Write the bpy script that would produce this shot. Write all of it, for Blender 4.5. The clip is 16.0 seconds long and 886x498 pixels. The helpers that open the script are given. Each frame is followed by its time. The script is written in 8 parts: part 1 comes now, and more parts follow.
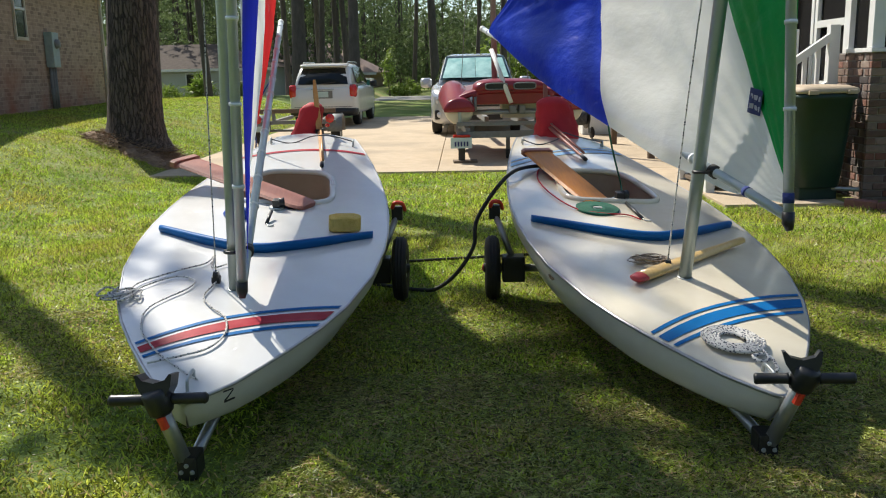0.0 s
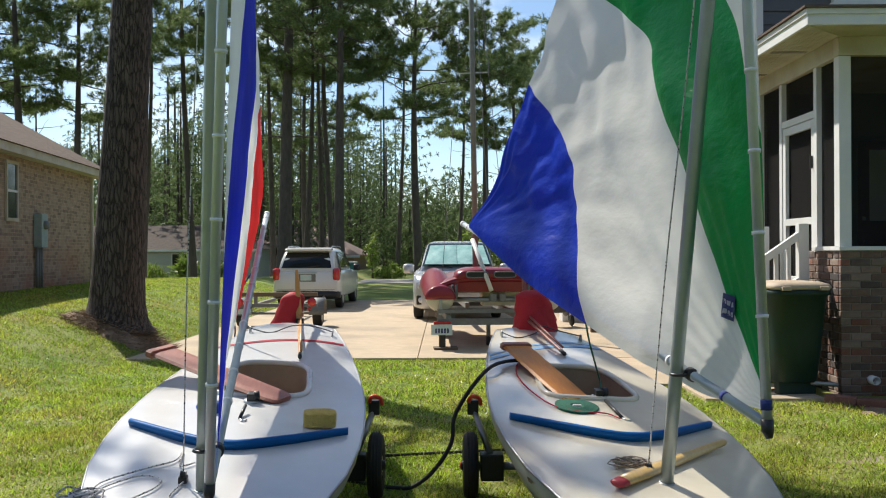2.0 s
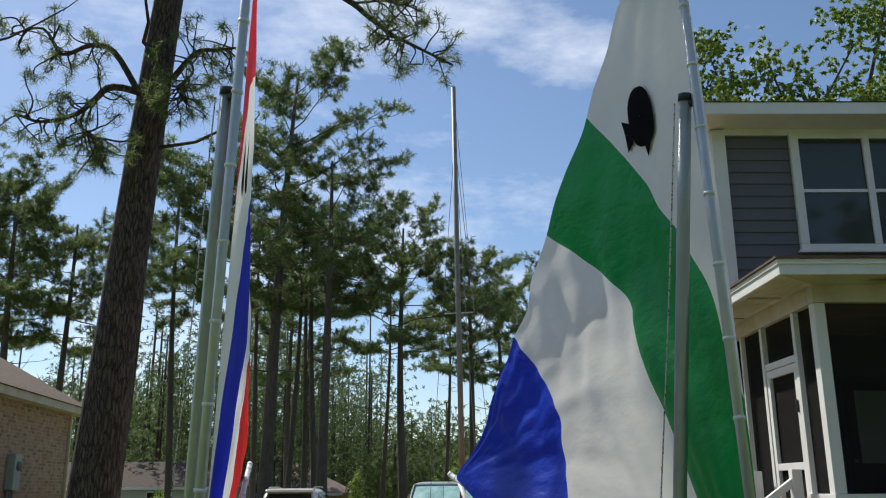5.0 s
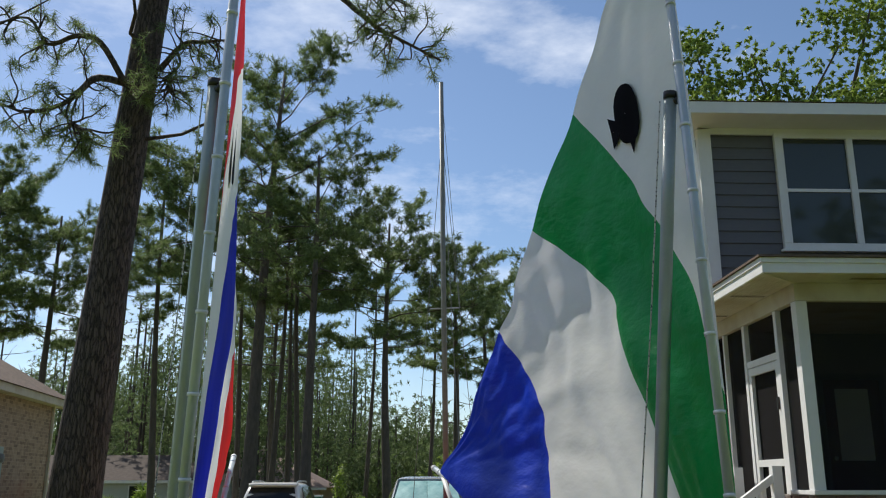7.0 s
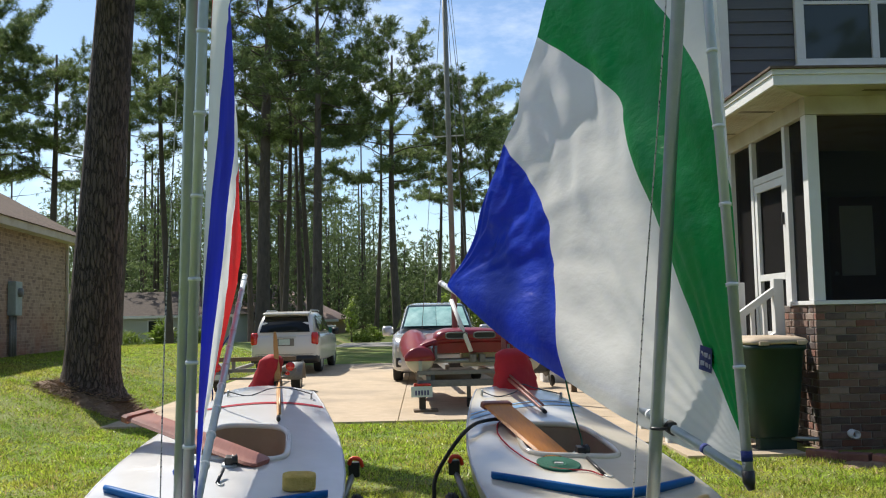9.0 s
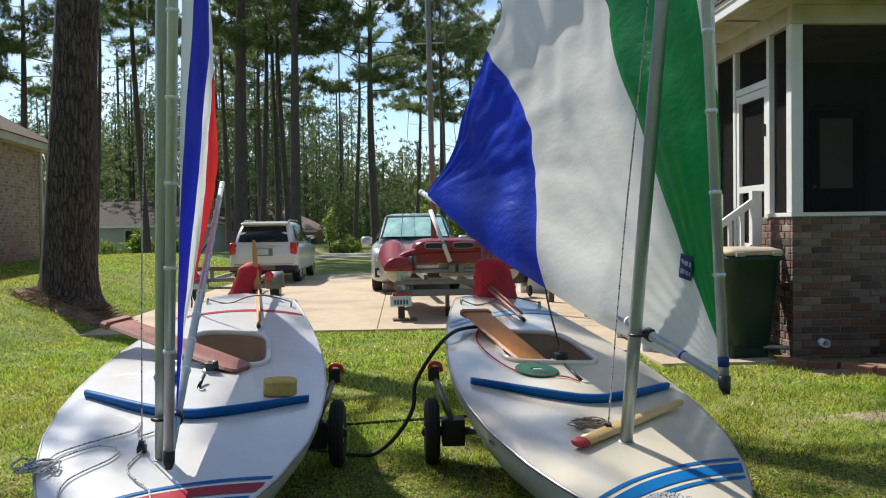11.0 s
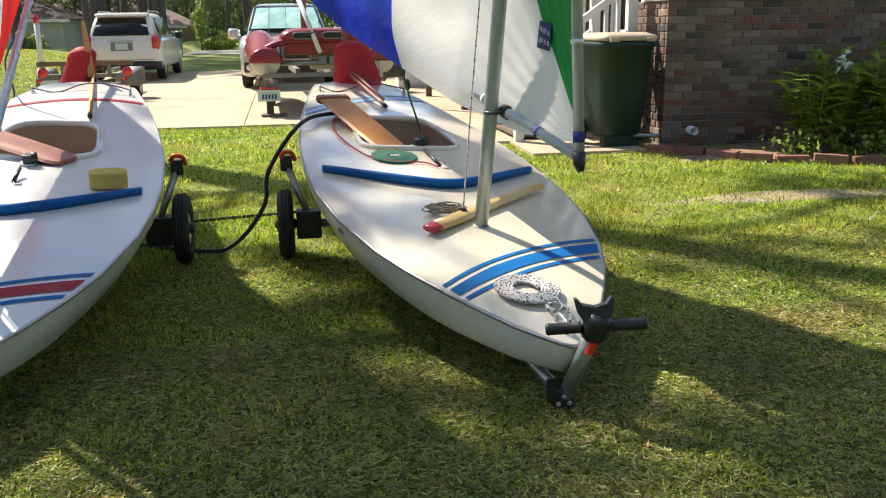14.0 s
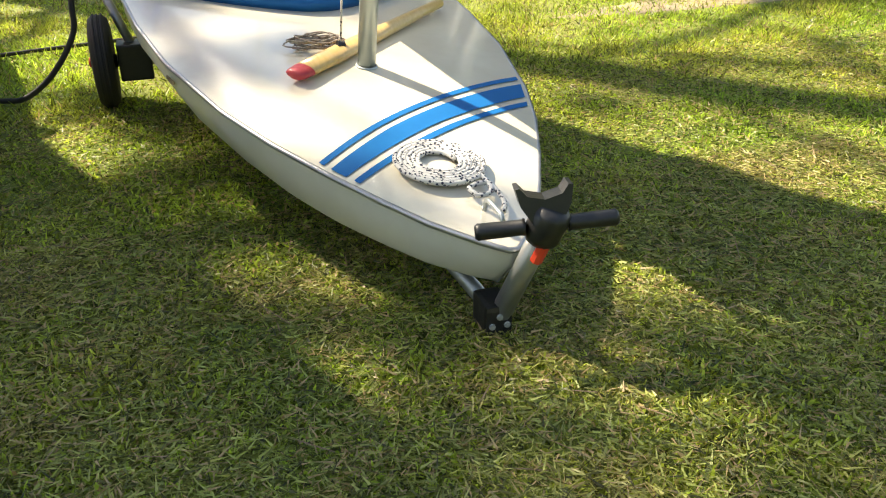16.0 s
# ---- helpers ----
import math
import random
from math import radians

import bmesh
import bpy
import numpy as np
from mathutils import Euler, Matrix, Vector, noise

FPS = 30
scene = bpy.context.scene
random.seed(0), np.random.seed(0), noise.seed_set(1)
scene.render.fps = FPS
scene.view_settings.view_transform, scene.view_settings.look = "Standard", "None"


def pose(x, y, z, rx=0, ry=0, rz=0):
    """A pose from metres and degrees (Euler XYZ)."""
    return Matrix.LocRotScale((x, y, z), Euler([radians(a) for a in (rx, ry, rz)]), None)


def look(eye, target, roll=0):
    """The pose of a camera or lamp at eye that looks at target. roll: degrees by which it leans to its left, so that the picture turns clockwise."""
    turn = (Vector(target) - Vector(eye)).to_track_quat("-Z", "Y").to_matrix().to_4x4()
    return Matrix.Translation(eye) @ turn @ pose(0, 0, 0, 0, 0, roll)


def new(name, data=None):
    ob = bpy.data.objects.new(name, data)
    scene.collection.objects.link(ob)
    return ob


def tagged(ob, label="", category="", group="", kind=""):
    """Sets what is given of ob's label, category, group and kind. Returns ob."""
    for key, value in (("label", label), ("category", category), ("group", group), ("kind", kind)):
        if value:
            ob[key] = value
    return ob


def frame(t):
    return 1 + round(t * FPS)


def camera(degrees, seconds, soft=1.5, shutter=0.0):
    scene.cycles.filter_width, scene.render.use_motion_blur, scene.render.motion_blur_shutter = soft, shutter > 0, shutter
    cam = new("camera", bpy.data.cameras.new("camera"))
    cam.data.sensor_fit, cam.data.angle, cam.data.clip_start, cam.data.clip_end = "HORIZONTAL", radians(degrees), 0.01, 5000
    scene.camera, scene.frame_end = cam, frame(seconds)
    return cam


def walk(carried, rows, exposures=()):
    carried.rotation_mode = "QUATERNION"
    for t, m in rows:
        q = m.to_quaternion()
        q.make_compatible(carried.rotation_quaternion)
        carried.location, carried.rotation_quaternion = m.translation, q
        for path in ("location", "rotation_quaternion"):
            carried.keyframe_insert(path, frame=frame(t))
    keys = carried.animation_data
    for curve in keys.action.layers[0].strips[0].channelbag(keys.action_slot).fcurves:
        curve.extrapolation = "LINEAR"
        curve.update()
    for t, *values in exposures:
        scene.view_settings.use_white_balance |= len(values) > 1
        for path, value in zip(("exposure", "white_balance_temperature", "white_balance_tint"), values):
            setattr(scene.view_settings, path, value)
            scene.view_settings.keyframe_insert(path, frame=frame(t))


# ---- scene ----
cam = camera(53.5, 16.0, soft=1.1)
PATH = [
    (0, (0.138, -0.037, 1.422), (0.087, 1.922, 1.021), -1.2),
    (0.5, (0.143, -0.048, 1.443), (0.103, 1.93, 1.15), -1.1),
    (1, (0.146, -0.053, 1.462), (0.122, 1.938, 1.273), -0.7),
    (1.5, (0.154, -0.026, 1.474), (0.135, 1.972, 1.379), -0.6),
    (2, (0.156, -0.027, 1.5), (0.151, 1.973, 1.507), -0.2),
    (2.5, (0.155, -0.04, 1.526), (0.171, 1.957, 1.633), 0.2),
    (3, (0.152, -0.042, 1.582), (0.178, 1.948, 1.78), -0.0),
    (3.5, (0.148, -0.078, 1.59), (0.184, 1.9, 1.886), -0.2),
    (4, (0.128, -0.094, 1.619), (0.16, 1.868, 2.007), -0.5),
    (4.5, (0.142, -0.092, 1.636), (0.17, 1.853, 2.104), -0.4),
    (4.7, (0.145, -0.095, 1.638), (0.172, 1.842, 2.139), -0.4),
    (6.8, (0.152, -0.13, 1.631), (0.207, 1.787, 2.191), 0.2),
    (7, (0.148, -0.124, 1.621), (0.208, 1.808, 2.135), 0.0),
    (7.5, (0.157, -0.098, 1.578), (0.217, 1.859, 1.99), -0.4),
    (8, (0.161, -0.07, 1.515), (0.226, 1.901, 1.85), -0.6),
    (8.5, (0.157, -0.057, 1.482), (0.22, 1.928, 1.724), -0.9),
    (9, (0.158, -0.05, 1.473), (0.203, 1.944, 1.622), -1.1),
    (9.2, (0.159, -0.045, 1.473), (0.196, 1.951, 1.586), -1.2),
    (11.3, (0.138, -0.008, 1.444), (0.261, 1.987, 1.355), -0.5),
    (11.5, (0.128, -0.014, 1.438), (0.302, 1.974, 1.317), -0.6),
    (12, (0.118, -0.032, 1.433), (0.358, 1.943, 1.224), -0.3),
    (12.5, (0.119, -0.021, 1.413), (0.426, 1.937, 1.144), -0.2),
    (13, (0.134, 0.027, 1.384), (0.503, 1.966, 1.058), -0.3),
    (13.5, (0.245, 0.157, 1.347), (0.58, 2.087, 0.941), -0.4),
    (14, (0.351, 0.287, 1.32), (0.681, 2.195, 0.819), -0.8),
    (14.5, (0.345, 0.52, 1.282), (0.795, 2.38, 0.699), -0.6),
    (15, (0.337, 0.779, 1.264), (0.889, 2.576, 0.58), 0.5),
    (15.5, (0.438, 1.015, 1.226), (0.969, 2.767, 0.421), 0.6),
    (16, (0.516, 1.248, 1.216), (1.072, 2.938, 0.302), -0.6),
]
walk(cam, [(t, look(eye, target, roll)) for t, eye, target, roll in PATH],
     exposures=[(0, 0.46, 6650, 8), (2, 0.4, 6600, 9), (3.5, 0.32, 6500, 10), (4.5, 0.1, 6500, 10), (7, 0.06, 6450, 10), (8, 0.12, 6500, 10), (9, 0.4, 6550, 10), (11.5, 0.4, 6450, 10), (13, 0.76, 6700, 10), (14.5, 1.08, 7350, 10), (16, 1.54, 8000, 8)])

# ---- world and sun ----
SUN_AZ, SUN_EL = 128.0, 47.0  # direction to the sun, degrees from +x towards +y, and above the horizon
world = bpy.data.worlds.new("sky")
scene.world = world
world.use_nodes = True
wn, wl = world.node_tree.nodes, world.node_tree.links
wn.clear()
w_out, w_bg, w_sky = wn.new("ShaderNodeOutputWorld"), wn.new("ShaderNodeBackground"), wn.new("ShaderNodeTexSky")
w_sky.sky_type, w_sky.sun_disc = "NISHITA", False
w_sky.sun_elevation, w_sky.sun_rotation = radians(SUN_EL), radians(90 - SUN_AZ)
w_sky.dust_density, w_sky.ozone_density = 0.3, 3.2
w_co, w_map, w_noise, w_ramp, w_mix = (wn.new("ShaderNode" + n) for n in ("TexCoord", "Mapping", "TexNoise", "ValToRGB", "MixRGB"))
w_map.inputs["Scale"].default_value = (1.0, 1.0, 2.6)
w_noise.inputs["Scale"].default_value, w_noise.inputs["Detail"].default_value, w_noise.inputs["Roughness"].default_value = 2.2, 8, 0.6
w_ramp.color_ramp.elements[0].position, w_ramp.color_ramp.elements[1].position = 0.52, 0.80
w_mix.inputs["Color2"].default_value = (10.5, 10.8, 11.2, 1)
wl.new(w_co.outputs["Generated"], w_map.inputs["Vector"])
wl.new(w_map.outputs["Vector"], w_noise.inputs["Vector"])
wl.new(w_noise.outputs["Fac"], w_ramp.inputs["Fac"])
wl.new(w_ramp.outputs["Color"], w_mix.inputs["Fac"])
wl.new(w_sky.outputs["Color"], w_mix.inputs["Color1"])
wl.new(w_mix.outputs["Color"], w_bg.inputs["Color"])
w_bg.inputs["Strength"].default_value = 0.113
wl.new(w_bg.outputs["Background"], w_out.inputs["Surface"])
sun = new("sun", bpy.data.lights.new("sun", "SUN"))
sun.data.energy, sun.data.angle, sun.data.color = 5.0, radians(0.6), (1.0, 0.95, 0.86)
to_sun = Vector((math.cos(radians(SUN_AZ)) * math.cos(radians(SUN_EL)), math.sin(radians(SUN_AZ)) * math.cos(radians(SUN_EL)), math.sin(radians(SUN_EL))))
sun.matrix_world = look(to_sun * 60, (0, 0, 0))
scene.view_settings.exposure = 0.0


# ---- materials ----
def material(name, color, color2=None, scale=8.0, rough=0.6, metal=0.0, bump=0.0, bump_scale=60.0, stain=None, stain_scale=1.2,
             translucent=0.0, island=0.0, obj=0.0, coat=0.0, gloss=0.5, stretch=(1, 1, 1), spec=None):
    """A two-scale procedural surface: fine grain between color and color2, larger stains, relief."""
    m = bpy.data.materials.new(name)
    m.use_nodes = True
    n, l = m.node_tree.nodes, m.node_tree.links
    b = n["Principled BSDF"]
    co = n.new("ShaderNodeTexCoord")
    mp = n.new("ShaderNodeMapping")
    mp.inputs["Scale"].default_value = stretch
    l.new(co.outputs["Object"], mp.inputs["Vector"])
    vec = mp.outputs["Vector"]
    c2 = color2 or tuple(min(1, c * 1.25 + 0.01) for c in color)
    t1 = n.new("ShaderNodeTexNoise")
    t1.inputs["Scale"].default_value, t1.inputs["Detail"].default_value, t1.inputs["Roughness"].default_value = scale, 8, 0.65
    l.new(vec, t1.inputs["Vector"])
    r1 = n.new("ShaderNodeValToRGB")
    r1.color_ramp.elements[0].position, r1.color_ramp.elements[1].position = 0.3, 0.7
    r1.color_ramp.elements[0].color, r1.color_ramp.elements[1].color = (*color, 1), (*c2, 1)
    l.new(t1.outputs["Fac"], r1.inputs["Fac"])
    out = r1.outputs["Color"]
    if stain:
        t2 = n.new("ShaderNodeTexNoise")
        t2.inputs["Scale"].default_value, t2.inputs["Detail"].default_value = stain_scale, 5
        l.new(co.outputs["Object"], t2.inputs["Vector"])
        r2 = n.new("ShaderNodeValToRGB")
        r2.color_ramp.elements[0].position, r2.color_ramp.elements[1].position = 0.45, 0.72
        l.new(t2.outputs["Fac"], r2.inputs["Fac"])
        mx = n.new("ShaderNodeMixRGB")
        mx.inputs["Color2"].default_value = (*stain, 1)
        l.new(r2.outputs["Color"], mx.inputs["Fac"])
        l.new(out, mx.inputs["Color1"])
        out = mx.outputs["Color"]
    if island or obj:
        hs = n.new("ShaderNodeHueSaturation")
        src = n.new("ShaderNodeNewGeometry").outputs["Random Per Island"] if island else n.new("ShaderNodeObjectInfo").outputs["Random"]
        mr = n.new("ShaderNodeMapRange")
        k = island or obj
        mr.inputs["To Min"].default_value, mr.inputs["To Max"].default_value = 1 - k, 1 + k
        l.new(src, mr.inputs["Value"])
        l.new(mr.outputs["Result"], hs.inputs["Value"])
        l.new(out, hs.inputs["Color"])
        out = hs.outputs["Color"]
    l.new(out, b.inputs["Base Color"])
    b.inputs["Metallic"].default_value = metal
    if spec is not None:
        b.inputs["Specular IOR Level"].default_value = spec
    b.inputs["Coat Weight"].default_value, b.inputs["Coat Roughness"].default_value = coat, 0.08
    rr = n.new("ShaderNodeMapRange")
    rr.inputs["To Min"].default_value, rr.inputs["To Max"].default_value = max(0.02, rough * 0.8), min(1, rough * 1.2)
    l.new(t1.outputs["Fac"], rr.inputs["Value"])
    l.new(rr.outputs["Result"], b.inputs["Roughness"])
    if bump:
        t3 = n.new("ShaderNodeTexNoise")
        t3.inputs["Scale"].default_value, t3.inputs["Detail"].default_value = bump_scale, 6
        l.new(vec, t3.inputs["Vector"])
        bp = n.new("ShaderNodeBump")
        bp.inputs["Strength"].default_value, bp.inputs["Distance"].default_value = bump, 0.02
        l.new(t3.outputs["Fac"], bp.inputs["Height"])
        l.new(bp.outputs["Normal"], b.inputs["Normal"])
    if translucent:
        tr = n.new("ShaderNodeBsdfTranslucent")
        l.new(out, tr.inputs["Color"])
        if bump:
            l.new(bp.outputs["Normal"], tr.inputs["Normal"])
        ms = n.new("ShaderNodeMixShader")
        ms.inputs["Fac"].default_value = translucent
        l.new(b.outputs["BSDF"], ms.inputs[1])
        l.new(tr.outputs["BSDF"], ms.inputs[2])
        l.new(ms.outputs["Shader"], n["Material Output"].inputs["Surface"])
    return m


def glass(name, tint, rough=0.03, alpha=0.0):
    m = bpy.data.materials.new(name)
    m.use_nodes = True
    b = m.node_tree.nodes["Principled BSDF"]
    b.inputs["Base Color"].default_value, b.inputs["Roughness"].default_value = (*tint, 1), rough
    b.inputs["Transmission Weight"].default_value, b.inputs["IOR"].default_value = alpha, 1.45
    return m


def bark_material(name, dark, light):
    """Plated pine bark: tall cells with dark furrows between."""
    m = material(name, dark, light, 14, 0.95, bump=0.6, bump_scale=30, stretch=(1, 1, 0.3))
    n, l = m.node_tree.nodes, m.node_tree.links
    b = n["Principled BSDF"]
    co = n.new("ShaderNodeTexCoord")
    mp = n.new("ShaderNodeMapping")
    mp.inputs["Scale"].default_value = (22, 22, 4.2)
    ns = n.new("ShaderNodeTexNoise")
    ns.inputs["Scale"].default_value = 6
    ad = n.new("ShaderNodeMixRGB")
    ad.blend_type, ad.inputs["Fac"].default_value = "ADD", 0.9
    v = n.new("ShaderNodeTexVoronoi")
    v.feature = "DISTANCE_TO_EDGE"
    v.inputs["Scale"].default_value = 1.0
    l.new(co.outputs["Object"], mp.inputs["Vector"])
    l.new(mp.outputs["Vector"], ad.inputs["Color1"])
    l.new(mp.outputs["Vector"], ns.inputs["Vector"])
    l.new(ns.outputs["Color"], ad.inputs["Color2"])
    l.new(ad.outputs["Color"], v.inputs["Vector"])
    rp = n.new("ShaderNodeValToRGB")
    rp.color_ramp.elements[0].position, rp.color_ramp.elements[1].position = 0.0, 0.11
    rp.color_ramp.elements[0].color = (0.3, 0.27, 0.26, 1)
    l.new(v.outputs["Distance"], rp.inputs["Fac"])
    mul = n.new("ShaderNodeMixRGB")
    mul.blend_type, mul.inputs["Fac"].default_value = "MULTIPLY", 1
    l.new(b.inputs["Base Color"].links[0].from_socket, mul.inputs["Color1"])
    l.new(rp.outputs["Color"], mul.inputs["Color2"])
    l.new(mul.outputs["Color"], b.inputs["Base Color"])
    bp = n.new("ShaderNodeBump")
    bp.inputs["Strength"].default_value, bp.inputs["Distance"].default_value = 1.0, 0.06
    l.new(rp.outputs["Color"], bp.inputs["Height"])
    l.new(bp.outputs["Normal"], b.inputs["Normal"])
    return m


def dry_share(m, tint, share):
    """Turns a share of the blades to straw."""
    n, l = m.node_tree.nodes, m.node_tree.links
    b = n["Principled BSDF"]
    g, w, mr, mx = n.new("ShaderNodeNewGeometry"), n.new("ShaderNodeTexWhiteNoise"), n.new("ShaderNodeMath"), n.new("ShaderNodeMixRGB")
    w.noise_dimensions = "1D"
    mr.operation, mr.inputs[1].default_value = "LESS_THAN", share
    mx.inputs["Color2"].default_value = (*tint, 1)
    l.new(g.outputs["Random Per Island"], w.inputs["W"])
    l.new(w.outputs["Value"], mr.inputs[0])
    l.new(mr.outputs["Value"], mx.inputs["Fac"])
    src = b.inputs["Base Color"].links[0].from_socket
    users = [k.to_socket for k in src.links]
    l.new(src, mx.inputs["Color1"])
    for s in users:
        l.new(mx.outputs["Color"], s)


M_GEL_R = material("cream_gelcoat", (0.66, 0.595, 0.465), (0.73, 0.675, 0.555), 3, 0.18, coat=0.5, bump=0.03, bump_scale=25, stain=(0.65, 0.57, 0.44), stain_scale=1.6)
M_GEL_L = material("white_gelcoat", (0.63, 0.625, 0.61), (0.7, 0.695, 0.68), 3, 0.25, coat=0.35, bump=0.03, bump_scale=25, stain=(0.65, 0.625, 0.585), stain_scale=1.4)
M_HULL = material("hull_gelcoat", (0.62, 0.60, 0.52), (0.70, 0.68, 0.6), 4, 0.35, coat=0.2, stain=(0.55, 0.52, 0.42))
M_CHIP = material("chipped_gelcoat", (0.05, 0.03, 0.015), (0.4, 0.3, 0.16), 60, 0.9)
M_RUB = material("rub_rail_alloy", (0.35, 0.35, 0.36), None, 20, 0.35, 0.8)
M_BLUE = material("blue_stripe_vinyl", (0.002, 0.115, 0.33), (0.004, 0.14, 0.38), 12, 0.5, stain=(0.006, 0.13, 0.36), stain_scale=9, spec=0.1)
M_LBLUE = material("faded_blue_vinyl", (0.22, 0.45, 0.68), (0.35, 0.55, 0.74), 12, 0.4)
M_RED = material("red_stripe_vinyl", (0.34, 0.018, 0.035), (0.40, 0.03, 0.045), 12, 0.45, stain=(0.42, 0.06, 0.07), stain_scale=9, spec=0.1)
M_FOAM = material("blue_guard", (0.003, 0.09, 0.30), (0.006, 0.12, 0.37), 6, 0.5, bump=0.05, spec=0.15)
M_TUB = material("tan_cockpit_tub", (0.3, 0.21, 0.14), (0.38, 0.28, 0.19), 5, 0.6)
M_ALU = material("dull_aluminium", (0.37, 0.4, 0.4), (0.46, 0.49, 0.49), 18, 0.38, 0.5, bump=0.03, stain=(0.42, 0.45, 0.45), stain_scale=6)
M_SPAR = material("anodised_spar", (0.47, 0.525, 0.56), (0.56, 0.61, 0.645), 14, 0.36, 0.4, bump=0.02, stain=(0.5, 0.53, 0.54), stain_scale=5)
M_ALU_G = material("painted_mast_tube", (0.33, 0.375, 0.355), (0.4, 0.445, 0.425), 12, 0.38, 0.5, bump=0.02, stain=(0.36, 0.4, 0.37), stain_scale=5)
M_BLACK = material("black_plastic", (0.012, 0.012, 0.013), (0.02, 0.02, 0.02), 30, 0.4, bump=0.05)
M_RUBBER = material("tyre_rubber", (0.012, 0.012, 0.012), (0.025, 0.024, 0.023), 25, 0.75, bump=0.15)
M_DOLLY = material("dolly_alloy", (0.33, 0.34, 0.33), (0.4, 0.41, 0.4), 20, 0.4, 0.7)
M_VARN = material("varnished_mahogany", (0.46, 0.16, 0.025), (0.58, 0.23, 0.04), 5, 0.45, spec=0.2, stretch=(14, 1.2, 14), bump=0.05)
M_MAROON = material("weathered_mahogany", (0.27, 0.09, 0.06), (0.36, 0.14, 0.1), 5, 0.45, stretch=(14, 1.2, 14), bump=0.05)
M_TILLER = material("oak_tiller", (0.46, 0.24, 0.08), (0.58, 0.33, 0.13), 5, 0.4, stretch=(14, 1.2, 14))
M_PINE = material("pale_varnished_wood", (0.6, 0.38, 0.12), (0.7, 0.48, 0.2), 5, 0.3, coat=0.3, stretch=(14, 1.2, 14))
M_REDPAINT = material("red_paint", (0.38, 0.03, 0.04), None, 8, 0.4)
M_BAG = material("red_canvas_cover", (0.42, 0.012, 0.02), (0.55, 0.02, 0.03), 6, 0.7, bump=0.5, bump_scale=12)
M_SPONGE = material("yellow_sponge", (0.6, 0.42, 0.09), (0.74, 0.55, 0.17), 30, 0.95, bump=0.6, bump_scale=120)
M_ROPE = material("white_flecked_rope", (0.62, 0.6, 0.56), (0.72, 0.7, 0.66), 20, 0.9, bump=0.4, bump_scale=200)
M_ROPE_D = material("dark_rope", (0.05, 0.055, 0.06), (0.16, 0.16, 0.17), 120, 0.9, bump=0.3, bump_scale=200)
M_ROPE_G = material("green_line", (0.01, 0.1, 0.06), (0.02, 0.14, 0.08), 40, 0.85, bump=0.3, bump_scale=150)
M_ROPE_R = material("red_line", (0.4, 0.02, 0.03), None, 40, 0.85, bump=0.3, bump_scale=150)
M_ROPE_B = material("brown_cord", (0.1, 0.07, 0.05), (0.5, 0.42, 0.34), 90, 0.9)
M_NAVY = material("navy_line", (0.015, 0.03, 0.16), None, 40, 0.85, bump=0.3, bump_scale=150)
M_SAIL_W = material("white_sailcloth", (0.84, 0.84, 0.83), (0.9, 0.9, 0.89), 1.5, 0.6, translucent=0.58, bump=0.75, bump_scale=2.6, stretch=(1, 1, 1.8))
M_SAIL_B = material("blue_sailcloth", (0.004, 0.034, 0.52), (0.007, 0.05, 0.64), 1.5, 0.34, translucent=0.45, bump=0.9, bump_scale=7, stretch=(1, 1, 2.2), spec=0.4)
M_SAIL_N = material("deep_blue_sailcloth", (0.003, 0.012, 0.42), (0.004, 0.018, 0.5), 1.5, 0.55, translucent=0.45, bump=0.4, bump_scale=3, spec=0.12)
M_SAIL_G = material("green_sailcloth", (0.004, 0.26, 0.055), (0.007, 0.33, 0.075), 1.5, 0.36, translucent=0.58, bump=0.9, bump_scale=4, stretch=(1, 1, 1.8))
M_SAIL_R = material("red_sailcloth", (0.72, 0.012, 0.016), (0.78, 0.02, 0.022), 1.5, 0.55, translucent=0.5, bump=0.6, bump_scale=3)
for cloth, relief in ((M_SAIL_W, 0.018), (M_SAIL_B, 0.014), (M_SAIL_N, 0.02), (M_SAIL_G, 0.034), (M_SAIL_R, 0.03)):
    cloth.node_tree.nodes["Bump"].inputs["Distance"].default_value = relief
M_SAIL_K = material("black_applique", (0.006, 0.006, 0.008), (0.01, 0.01, 0.012), 5, 0.9, spec=0.05)
M_GRASS = material("grass_blades", (0.185, 0.305, 0.028), (0.44, 0.54, 0.065), 1.6, 0.38, spec=0.45, translucent=0.5, island=0.85, stain=(0.43, 0.41, 0.07), stain_scale=0.9)
dry_share(M_GRASS, (0.56, 0.4, 0.19), 0.085)
M_THATCH = material("matted_turf", (0.13, 0.185, 0.035), (0.38, 0.4, 0.11), 2, 0.45, translucent=0.4, island=0.85, stain=(0.36, 0.31, 0.11), stain_scale=2.6)
dry_share(M_THATCH, (0.5, 0.36, 0.18), 0.14)
M_GROUND = material("lawn", (0.05, 0.085, 0.008), (0.21, 0.29, 0.028), 55, 0.95, bump=0.9, bump_scale=45, stain=(0.24, 0.22, 0.06), stain_scale=0.5)
M_CONC = material("driveway_concrete", (0.43, 0.33, 0.22), (0.53, 0.42, 0.295), 6, 0.85, bump=0.25, bump_scale=90, stain=(0.34, 0.27, 0.19), stain_scale=0.8)
M_STRAW = material("pine_straw", (0.17, 0.105, 0.065), (0.32, 0.22, 0.14), 14, 0.95, bump=0.4, bump_scale=70)
M_BARK = bark_material("pine_bark", (0.066, 0.049, 0.041), (0.145, 0.106, 0.087))
M_BARK_F = material("far_pine_bark", (0.06, 0.049, 0.042), (0.125, 0.1, 0.083), 9, 0.95, bump=0.5, bump_scale=20, stretch=(1, 1, 0.3))
